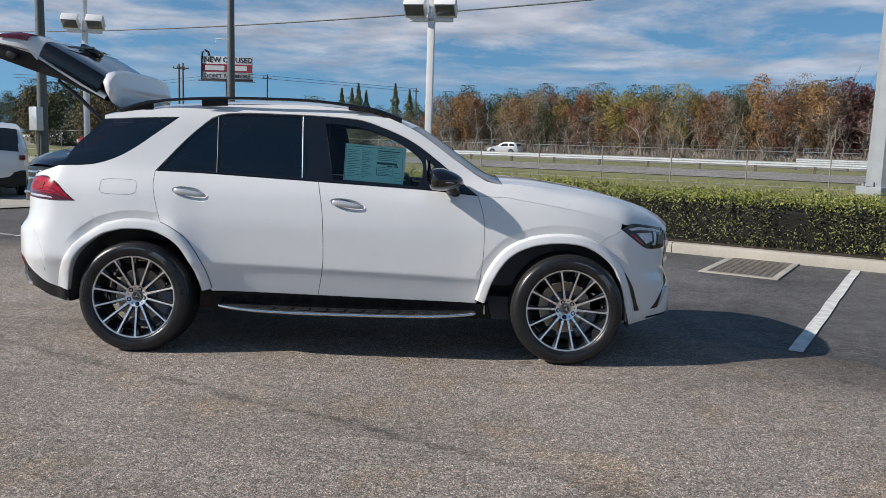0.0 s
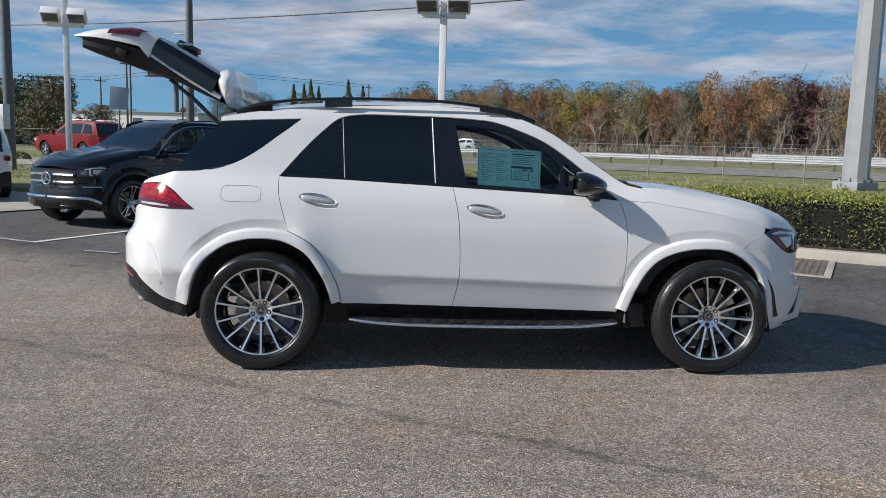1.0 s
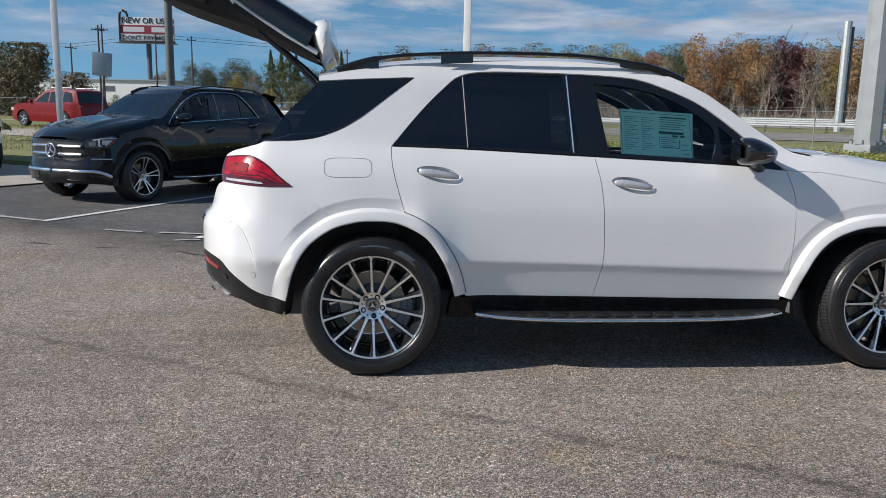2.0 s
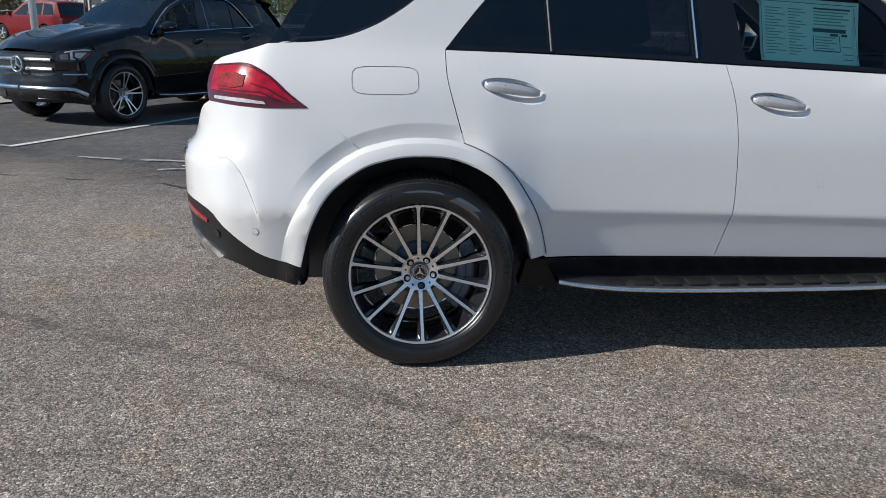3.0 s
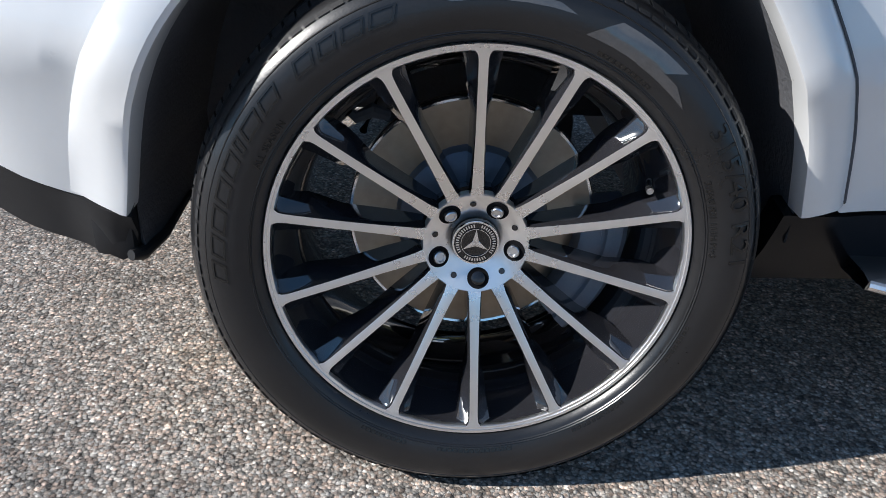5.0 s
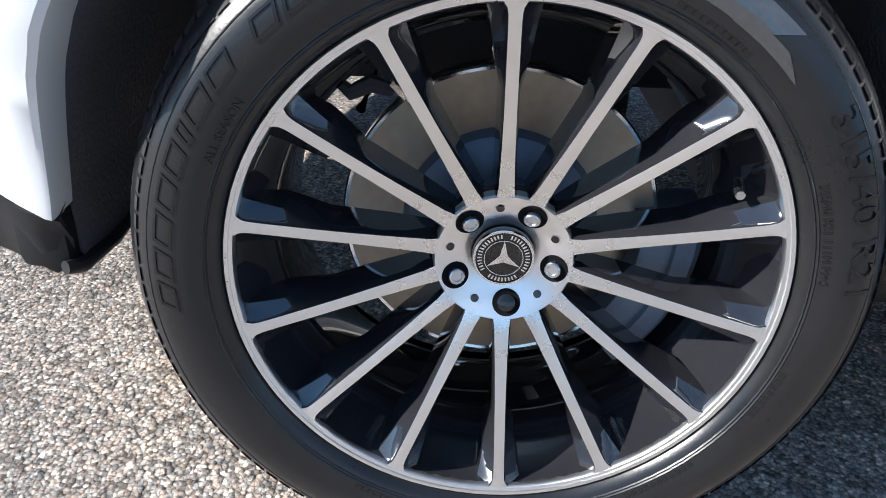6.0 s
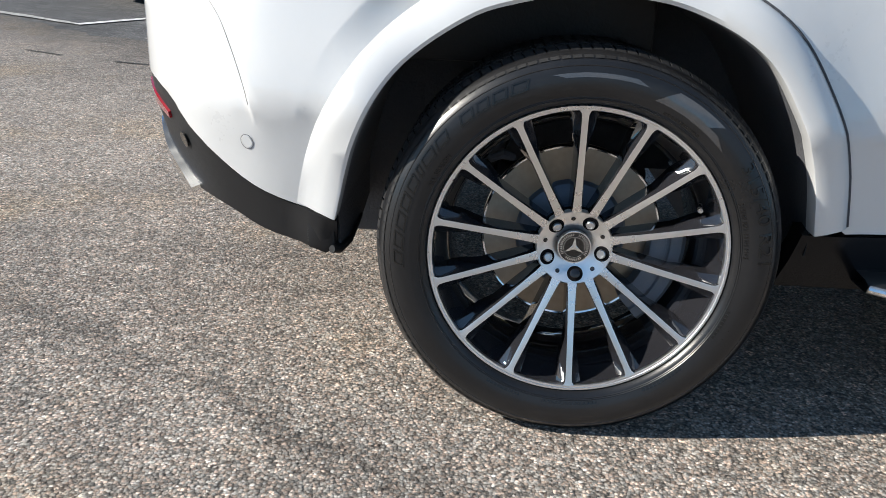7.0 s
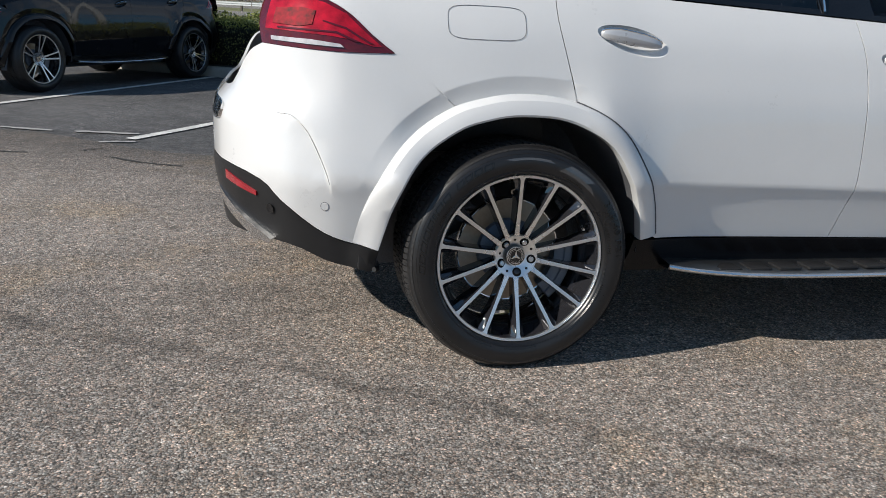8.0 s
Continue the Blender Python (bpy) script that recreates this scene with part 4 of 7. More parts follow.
    # thin dark line added along the bumper's crease to draw its shade
    line = VENT[(VENT[:, 1] < .815) & (VENT[:, 1] > .628)]
    part("crease_gap", add_tube(bmesh.new(), (flank(line[:, 0] - .004, line[:, 1], .001) * (1, -side, 1)).tolist(), list(np.interp(np.linspace(0, 1, len(line)), (0, .4, 1), (.0006, .0022, .0016))), 6), LINER, root)
    eye = [(-.658 + r * math.cos(a), .556 + r * math.sin(a)) for r in (.012,) for a in np.linspace(0, 2 * math.pi, 17)[:-1]]
    pan("parking_sensor", np.array(eye), paint, surf=flank_in(-.0015), step=.02, thick=.002)
    eye = np.array([(-.658 + .0155 * math.cos(a), .556 + .0155 * math.sin(a)) for a in np.linspace(0, 2 * math.pi, 17)[:-1]])
    pan("sensor_ring", eye, GREY_PLASTIC, surf=flank_in(-.0008), holes=(shrink(eye, .0012),), step=.02, thick=.0)
    # openings, seams and windows
    arc = np.linspace(0, 2 * math.pi, 49)[:-1]
    fuel = np.stack([-.136 + .128 * np.sign(np.cos(arc)) * np.abs(np.cos(arc)) ** .45, 1.137 + .052 * np.sign(np.sin(arc)) * np.abs(np.sin(arc)) ** .45], 1)
    if side < 0:
        pan("fuel_flap_seam", fuel, GREY_PLASTIC, surf=flank_in(-.0012), holes=(shrink(fuel, .0017),), step=.05, thick=.0)
    pan("rear_quarter_glass", ring(D_LOW, [(.232, 1.632), (-.05, 1.617), (-.30, 1.60)], [(-.30, 1.60), (-.64, 1.267)]), PRIVACY, "dark privacy glass", gap=.004, surf=flank_in(.008), step=.06, thick=.004)
    dlo = ring(BELT, DLO_TOP)
    panes = [("quarter_pane", PRIVACY, ring([(.490, 1.632), (.415, 1.572), (.28, 1.435), (.145, 1.268)], [(.145, 1.268), (.513, 1.260)], [(.513, 1.260), (.490, 1.632)])),
             ("rear_door_pane", PRIVACY, ring([(.515, 1.650), (.66, 1.658), (1.08, 1.658)], [(1.08, 1.658), (1.11, 1.240)], [(1.11, 1.240), (.538, 1.260)], [(.538, 1.260), (.515, 1.650)])),
             ("front_door_pane", CLEAR_GLASS, ring([(1.26, 1.618), (1.42, 1.610), (1.60, 1.575), (1.78, 1.505), (1.93, 1.405), (1.965, 1.34), (1.96, 1.26)], [(1.96, 1.26), (1.93, 1.204)], [(1.93, 1.204), (1.335, 1.230)], [(1.335, 1.230), (1.26, 1.618)])),
             ("sail_pane", CLEAR_GLASS, ring([(1.985, 1.395), (2.075, 1.325)], [(2.075, 1.325), (2.06, 1.235), (2.0, 1.235)], [(2.0, 1.235), (1.985, 1.395)]))]
    pan("window_trim", dlo, GLOSS_BLACK, "gloss black window surround", gap=.004, surf=flank_in(.012), holes=[p for _, _, p in panes], step=.06, thick=.02)
    for name, mat, p in panes:
        pan(name, p, mat, surf=flank_in(.016), step=.06, thick=.0)
    for x0, z0, x1, z1 in ((.502, 1.64, .526, 1.252), (1.10, 1.662, 1.125, 1.233)):
        a, b = flank(np.array([x0, x1]), np.array([z0, z1]), .006) * (1, -side, 1)
        part("window_bar", add_tube(bmesh.new(), [a, b], .0045, 6), GREY_PLASTIC if x0 < 1 else CHROME, root)
    for line, nm in ((ARCH_R, "rear_arch_flare"), (ARCH_F, "front_arch_flare")):
        bm, rim = flare_mesh(line, side)
        part(nm, bm, paint, root)
        tube = np.vstack([[line[0] - (0, .03)], line, [line[-1] - (.004, .085)]])
        rows = [[(p[0] + s * (k == len(tube) - 1), side * y, p[1] - d * (k == 0) * (line is ARCH_R)) for k, p in enumerate(tube)] for y, d, s in ((.845, .02, .010), (.78, .05, .016), (.60, .05, .014), (.40, .06, .004))]
        rows.insert(0, [(rim[0][0], rim[0][1], rim[0][2] - .03), *rim, (rim[-1][0] - .004, rim[-1][1], rim[-1][2] - .085)])
        part("wheel_arch_liner", add_sheet(bmesh.new(), rows, flip=side < 0), LINER, root)
        if line is ARCH_R:
            part("skirt_backing", add_box(bmesh.new(), (-.505, side * .838, .378), (.06, .05, .085), bevel=.015), DARK_PLASTIC, root)
            part("liner_edge", add_tube(bmesh.new(), [(-.482, side * .866, .342), (-.472, side * .85, .338), (-.462, side * .78, .333), (-.464, side * .62, .331)], [.008, .011, .009, .006], 10), DARK_PLASTIC, root)
    # dark shell behind the seams
    pan("inner_shell", ring([(-.62, 1.26), (-.3, 1.262), (.115, 1.235), (1.2, 1.20), (2.34, 1.13), (2.6, 1.10), (3.3, .97)], [(3.3, .97), (3.25, .93)], offset(ARCH_F, -.10), [(2.36, .40), (.53, .40)], offset(ARCH_R, -.10), [(-.50, .45), (-.75, .60), (-.80, 1.0), (-.62, 1.26)]),
        LINER, surf=flank_in(.030), step=.09, thick=.0)
    pan("sill", ring([(.44, .427), (1.3, .414), (2.45, .396)], [(2.45, .396), (2.48, .285)], [(2.48, .285), (1.3, .29), (.42, .30)], [(.42, .30), (.44, .427)]), SILL_BLACK, surf=flank_in(-.004), step=.06, thick=.05)
    # running board
    xs = np.linspace(.575, 2.36, 40)
    t = np.abs(np.linspace(-1, 1, 40))
    outer = .950 - .070 * t**6
    zt = .312 + .024 * t**3
    rows = [[(x, side * y, z) for x, y, z in zip(xs, outer - .215, zt + .018)], [(x, side * y, z) for x, y, z in zip(xs, outer - .02, zt + .010)], [(x, side * y, z) for x, y, z in zip(xs, outer, zt + .004)],
            [(x, side * y, z) for x, y, z in zip(xs, outer - .006, zt - .012)], [(x, side * y, z) for x, y, z in zip(xs, outer - .215, zt - .020)]]
    step = part("running_board", add_sheet(bmesh.new(), rows, flip=side > 0), BOARD_GREY, root, "brushed aluminium running board with black rubber pads")
    part("board_edge", add_tube(bmesh.new(), [(x, side * (y + .001), z) for x, y, z in zip(xs, outer, zt)], .0075, 8), CHROME, step, "bright aluminium edge strip")
    for x in np.linspace(.80, 2.14, 12):
        b = add_box(bmesh.new(), (0, 0, 0), (.088, .078, .010), bevel=.003)
        o = part("rubber_pad", b, DARK_PLASTIC, step)
        o.matrix_basis = pose(x, side * .880, .330)
    # door handles
    for x, z in ((.236, 1.120), (1.332, 1.074)):
        hx = np.array([x, x + .12, x + .235])
        hz = np.array([z, z - .010, z - .026])
        p = flank(hx, hz) * (1, -side, 1)
        out = lambda d: Vector((0, side * d, 0))
        rows = []
        for f in .5 - .5 * np.cos(np.linspace(0, math.pi, 17)):
            hx1 = np.array([x + .012 + .222 * f]); hz1 = np.array([z - .030 * f ** 1.4 + .002])
            c = flank(hx1, hz1)[0] * (1, -side, 1)
            bulge = max(.0, 1 - abs(2 * f - 1) ** 3)
            hh, thick = .005 + .0175 * bulge ** .5 * (1.1 - .25 * f), .003 + .008 * bulge ** .5
            o = -.002 + .014 * bulge ** .6
            rows.append([(c[0], c[1] + side * (o + thick * math.cos(g)), c[2] + hh * math.sin(g)) for g in np.linspace(0, 2 * math.pi, 15)])
        handle = part("door_handle", tidy(add_sheet(bmesh.new(), rows, flip=side > 0)), SILVER_PAINT if paint is WHITE_PAINT else BLACK_PAINT, rear if x < 1 else front, "pale door handle with a chrome strip")
        part("handle_strip", add_tube(bmesh.new(), [(r[3][0], r[3][1] + side * .001, r[3][2]) for r in rows[1:-1]], .0035, 6), CHROME, handle)
        bowl = bowls[0] if x < 1 else bowls[1]
        cup = lambda u, zz, x=x, z=z: flank(u, zz, .034 * np.clip(1 - ((u - x - .128) / .128) ** 2 - ((zz - (z - .016 - .20 * (u - x - .128))) / .045) ** 2, 0, 1) ** .8 + .0003)
        pan("handle_bowl", bowl, paint, surf=cup, step=.012, thick=.0).parent = rear if x < 1 else front
    # mirror: a domed shell, blunt behind and drawn to a point ahead
    rows = []
    for f in np.linspace(0, 1, 15):
        r = (.70 + .30 * smooth01(f / .35)) * math.sqrt(max(.004, 1 - max(0.0, (f - .30) / .70) ** 2.3))
        row = []
        for a in np.linspace(0, 2 * math.pi, 29):
            c, q = math.cos(a), math.sin(a)
            ahead = c > 0
            x = (.150 * abs(c) ** .95 if ahead else -.088 * abs(c) ** .45)
            z = math.copysign(abs(q) ** .72, q) * (.078 - .022 * max(0, c)) - .016 * max(0, c)
            row.append((2.110 - .03 * f + x * r, side * (.795 + .215 * f), 1.262 + z * r))
        rows.append(row)
    bm = add_sheet(bmesh.new(), rows)
    bm.faces.new([bm.verts.new(p) for p in rows[-1][:-1]])
    mirror = part("door_mirror", tidy(bm), GLOSS_BLACK, front, "gloss black door mirror", angle=60)
    part("mirror_foot", add_tube(bmesh.new(), [(2.20, side * .765, 1.165), (2.17, side * .80, 1.195), (2.13, side * .85, 1.225)], [.045, .040, .034], 10), GLOSS_BLACK, mirror)
    lamp_line = [(2.235 - .19 * f, side * (.965 + .045 * math.sin(math.pi * min(1, f * 1.1)) - .055 * (1 - f) ** 2), 1.240 + .014 * f) for f in np.linspace(0.05, .95, 10)]
    part("mirror_lamp", add_tube(bmesh.new(), lamp_line, .004, 6), CLEAR_LENS, mirror, "clear turn-signal strip")
    bm = add_sheet(bmesh.new(), [[(1.996, side * y, z) for y in (.85, .965)] for z in (1.215, 1.310)], flip=side > 0)
    part("mirror_glass", bm, CHROME, mirror)
    # roof rail
    pts = [(-.20, 1.66), (-.08, 1.705), (.12, 1.745), (.5, 1.772), (.9, 1.778), (1.2, 1.772), (1.5, 1.742), (1.68, 1.70), (1.80, 1.655)]
    line = swing(pts, .05)
    bm = add_tube(bmesh.new(), [(x, side * (.590 - .02 * max(0, x - 1)), z) for x, z in line], [.011 + .006 * (abs(x - .8) > .75) for x, z in line], 8)
    rail = part("roof_rail", bm, GLOSS_BLACK, root, "black roof rail")
    for x0, x1 in ((-.20, .03), (.38, .56), (1.42, 1.80)):
        bm = bmesh.new()
        xs = np.linspace(x0, x1, 8)
        zt = np.interp(xs, line[:, 0], line[:, 1])
        zb = np.interp(xs, *np.array(ROOF_LINE).T) - .005
        add_sheet(bm, [[(x, side * (.590 - .02 * max(0, x - 1)) + side * o, z) for x, z in zip(xs, zz)] for o, zz in ((.008, zb), (.009, zt), (-.009, zt), (-.02, zb))], flip=side > 0)
        part("rail_foot", bm, GLOSS_BLACK, rail)
    if side < 0 and paint is WHITE_PAINT:
        c = flank_in(.024)
        sheet = pan("window_sheet", ring([(1.41, 1.484), (1.843, 1.462)], [(1.843, 1.462), (1.828, 1.212)], [(1.828, 1.212), (1.407, 1.231)], [(1.407, 1.231), (1.41, 1.484)]), PAPER, "pale teal printed price sheet inside the window", surf=c, thick=.001)
        bars = [(1.413, 1.816, 1.4675, 1.4700, PRINT, 1), (1.413, 1.80, 1.229, 1.2315, PRINT, 1), (1.402, 1.404, 1.24, 1.476, PRINT, 0), (1.806, 1.808, 1.225, 1.458, PRINT, 0), (1.63, 1.79, 1.447, 1.454, PRINT, 1), (1.625, 1.77, 1.357, 1.372, PRINT, 1),
                (1.70, 1.735, 1.343, 1.353, PRINT, 1), (1.75, 1.775, 1.343, 1.353, PRINT, 1), (1.625, 1.74, 1.280, 1.284, PRINT, 1), (1.740, 1.743, 1.283, 1.345, PRINT, 1), (1.625, 1.628, 1.283, 1.345, PRINT, 1)]
        bars += [(1.42, 1.42 + w, zz, zz + .004, PRINT_PALE, 1) for zz, w in zip(np.linspace(1.44, 1.26, 16), np.tile((.075, .055, .085, .04), 4))]
        bars += [(1.52, 1.52 + w, zz, zz + .004, PRINT_PALE, 1) for zz, w in zip(np.linspace(1.44, 1.26, 16), np.tile((.06, .075, .05, .03), 4))]
        bars += [(1.63, 1.63 + w, zz, zz + .005, PRINT_PALE, 1) for zz, w in zip(np.linspace(1.435, 1.385, 5), (.15, .13, .155, .12, .14))]
        bars += [(1.635, 1.635 + w, zz, zz + .004, PRINT_PALE, 1) for zz, w in zip(np.linspace(1.335, 1.29, 5), (.09, .075, .095, .06, .08))]
        bars += [(1.75, 1.795, zz, zz + .004, PRINT_PALE, 1) for zz in (1.30, 1.27, 1.25)]
        for a, b, lo, hi, mat, _ in bars:
            dz = -.05 * (a - 1.40)
            pan("print_bar", np.array([(a, lo + dz), (b, lo + dz - .05 * (b - a)), (b, hi + dz - .05 * (b - a)), (a, hi + dz)]) + (.012, .0), mat, surf=flank_in(.0225), step=.2, thick=.0).parent = sheet
    return rear, front


def estate_shell(root, paint, detail=1.0):
    """What spans the car from flank to flank: roof, bonnet, screens, floor and cabin."""
    zr, side_y = Ease(ROOF_LINE[:7]), lambda x, z: -float(flank(np.array([x]), np.array([z]))[0, 1])
    rows = []
    for x in np.linspace(-.30, 1.87, 30):
        z = float(zr(x))
        y = side_y(x, z) - .002
        rows.append([(x + .05 * (1 - f * f) * float(smooth01((x - 1.5) / .37)), f * y, z + (.045 - .022 * float(smooth01((x - 1.2) / .67))) * (1 - abs(f) ** 2.5)) for f in np.linspace(-1, 1, 17)])
    part("roof", add_sheet(bmesh.new(), rows, flip=True), paint, root)
    rows = []
    for t in np.linspace(0, 1, 14):
        x = 1.87 + .65 * t
        z = float(np.interp(x, *np.array(ROOF_LINE[6:]).T))
        y = side_y(x, np.interp(x, *np.array(ROOF_LINE[6:]).T)) - .006
        rows.append([(x + .05 * (1 - f * f), f * y, z + .022 * (1 - f * f)) for f in np.linspace(-1, 1, 13)])
    part("windscreen", add_sheet(bmesh.new(), rows, flip=True), SCREEN_GLASS, root)
    dome = .034 if paint is BLACK_PAINT else .016
    hz = Ease([(2.50, 1.245), (2.74, 1.235), (2.99, 1.205), (3.24, 1.165), (3.40, 1.125), (3.56, 1.065), (3.68, 1.0), (3.75, .945)])
    cut = Ease([(2.50, 1.155), (2.97, 1.085), (3.21, 1.04), (3.39, .985), (3.6, .955), (3.75, .925)])
    rows = []
    for x in np.linspace(2.52, 3.75, 24):
        yo = side_y(x, float(cut(x))) if x < 3.39 else float(np.interp(x, (3.39, 3.6, 3.75), (side_y(3.39, .985), .70, .52)))
        zc, z = float(cut(x)), float(hz(x))
        foot = float(smooth01((2.95 - x) / .40))
        prof = [(yo - .0012, zc + .001), (yo - .03 + .006 * foot, zc + (.45 + .10 * foot) * (z - zc)), (yo - .10 + .052 * foot, zc + (.80 + .17 * foot) * (z - zc)), (yo - .20 + .09 * foot, z), (yo - .23, z + .006), (.56 * yo, z + .010), (.50 * yo, z + .016 + (dome - .016) * smooth01((3.62 - x) / .30)), (.42 * yo, z + .020 + (dome - .016) * smooth01((3.62 - x) / .30)), (.25 * yo, z + .022), (0, z + .024)]
        nose = .09 * smooth01((x - 3.3) / .45)
        half = [(x + nose * (1 - (y / yo) ** 2), y, zz) for y, zz in prof]
        rows.append([(a, -b, c) for a, b, c in half] + half[::-1][1:])
    part("bonnet", add_sheet(bmesh.new(), rows, flip=True), paint, root)
    part("cowl", add_sheet(bmesh.new(), [[(2.44 + .1 * (1 - f * f), f * .72, 1.225) for f in np.linspace(-1, 1, 9)], [(2.60 + .1 * (1 - f * f), f * .72, 1.235 - .02 * abs(f)) for f in np.linspace(-1, 1, 9)]], flip=True), LINER, root)
    part("bonnet_filler", add_box(bmesh.new(), (3.0, 0, 0.78), (1.05, 1.30, .55)), LINER, root)
    part("floor_pan", add_box(bmesh.new(), (1.81, 0, .33), (2.92, 1.22, .18), bevel=.03), LINER, root)
    part("floor_pan", add_box(bmesh.new(), (1.46, 0, .365), (1.85, 1.54, .12), bevel=.02), LINER, root)
    part("front_bulkhead", add_box(bmesh.new(), (2.42, 0, .80), (.06, 1.52, .68)), LINER, root)
    part("boot_floor", add_box(bmesh.new(), (-.42, 0, .74), (.95, 1.16, .05), bevel=.015), SEAT, root)
    part("rear_panel", add_box(bmesh.new(), (-.86, 0, .60), (.06, 1.16, .30), bevel=.015), LINER, root)
    for y in (-.60, .60):
        part("boot_side", add_box(bmesh.new(), (-.315, y, .92), (.93, .03, .46), bevel=.01), SEAT, root)
    for x in (0, 2.95):
        for y in (-.40, .40):
            part("wheel_house", add_box(bmesh.new(), (x, y, .69), (1.04, .06, .52)), LINER, root)
            part("wheel_house", add_box(bmesh.new(), (x - .43, y * 1.02, .42), (.20, .05, .40), bevel=.02), LINER, root)
    # rear axle: cross member, half shafts and arms
    part("cross_member", add_box(bmesh.new(), (.10, 0, .37), (.26, .74, .10), bevel=.03), LINER, root)
    for s in (-1, 1):
        part("half_shaft", add_tube(bmesh.new(), [(0, s * .30, .37), (0, s * .68, .385)], .020, 10), GLOSS_BLACK, root)
        part("axle_arm", add_tube(bmesh.new(), [(.12, s * .34, .34), (.06, s * .66, .29)], .022, 8), LINER, root)
    # cabin
    bm = bmesh.new()
    prof = [(2.06, .70), (2.02, .95), (2.00, 1.10), (2.06, 1.165), (2.25, 1.19), (2.48, 1.20), (2.48, .70)]
    add_prism(bm, prof, lambda u, v, d: Vector((u, -.68 + d, v)), 1.36)
    part("dashboard", tidy(bm), SEAT, root)
    bm = add_revolve(bmesh.new(), [(.185 + .015 * math.cos(a), .015 * math.sin(a)) for a in np.linspace(0, 2 * math.pi, 9)[:-1]], 28, closed=True)
    wheel = part("steering_wheel", bm, SEAT, root)
    wheel.matrix_basis = pose(1.88, .38, 1.08, 0, 0, 90) @ pose(0, 0, 0, -28)
    for y in (-.38, .38):
        seat(root, 1.18, y, 1.0)
    for y in (-.42, 0, .42):
        seat(root, .64, y, .92)
    for y in (-.40, .40):
        part("door_card", add_box(bmesh.new(), (1.49, y * 1.93, .90), (1.72, .05, .50), bevel=.02), SEAT, root)


def seat(root, x, y, k):
    """A cushioned car seat with its back, bolsters and head restraint."""
    base = part("seat_cushion", add_box(bmesh.new(), (x + .22, y, .62), (.52, .50 * k, .20), bevel=.06), SEAT, root)
    back = add_box(bmesh.new(), (0, 0, .32), (.15, .48 * k, .66), bevel=.06)
    bmesh.ops.transform(back, matrix=pose(x - .02, y, .64, 0, -16, 0), verts=back.verts)
    part("seat_back", back, SEAT, root)
    rest = add_box(bmesh.new(), (0, 0, .76), (.11, .27, .19), bevel=.045)
    bmesh.ops.transform(rest, matrix=pose(x - .02, y, .64, 0, -16, 0), verts=rest.verts)
    part("head_restraint", rest, SEAT, root)
    return base


# ---- wheels ----
def bent_text(words, height, r, degrees, y, depth=0.0006, squeeze=1.0):
    """Raised letters along a circle about the y axis, read clockwise, their middle at an angle."""
    cu = bpy.data.curves.new("letters", "FONT")
    cu.body, cu.size, cu.align_x, cu.extrude, cu.resolution_u = words, height / 0.72, "CENTER", depth, 2
    ob = new("letters", cu)
    me = bpy.data.meshes.new_from_object(ob.evaluated_get(bpy.context.evaluated_depsgraph_get()))
    bpy.data.objects.remove(ob)
    bm = bmesh.new()
    bm.from_mesh(me)
    for v in bm.verts:
        a = radians(degrees) - v.co.x * squeeze / r
        rr = r + v.co.y
        v.co = (rr * math.cos(a), y(rr) - v.co.z - depth, rr * math.sin(a))
    return tidy(bm)


SIDEWALL = Ease([(.284, .004), (.292, -.012), (.305, -.0185), (.325, -.0235), (.345, -.0215), (.362, -.013), (.376, .002), (.386, .018)])


def patch(a0, a1, r0, r1, slant, lift, k=6):
    """A raised plate on the side wall between two angles and two radii."""
    bm = bmesh.new()
    rows = []
    for f in np.linspace(0, 1, 4):
        r = r0 + (r1 - r0) * f
        rows.append([(r * math.cos(radians(a)), float(SIDEWALL(r)) - lift, r * math.sin(radians(a))) for a in np.linspace(a0 + slant * f, a1 + slant * f, k)])
    add_sheet(bm, rows, flip=True)
    return bm


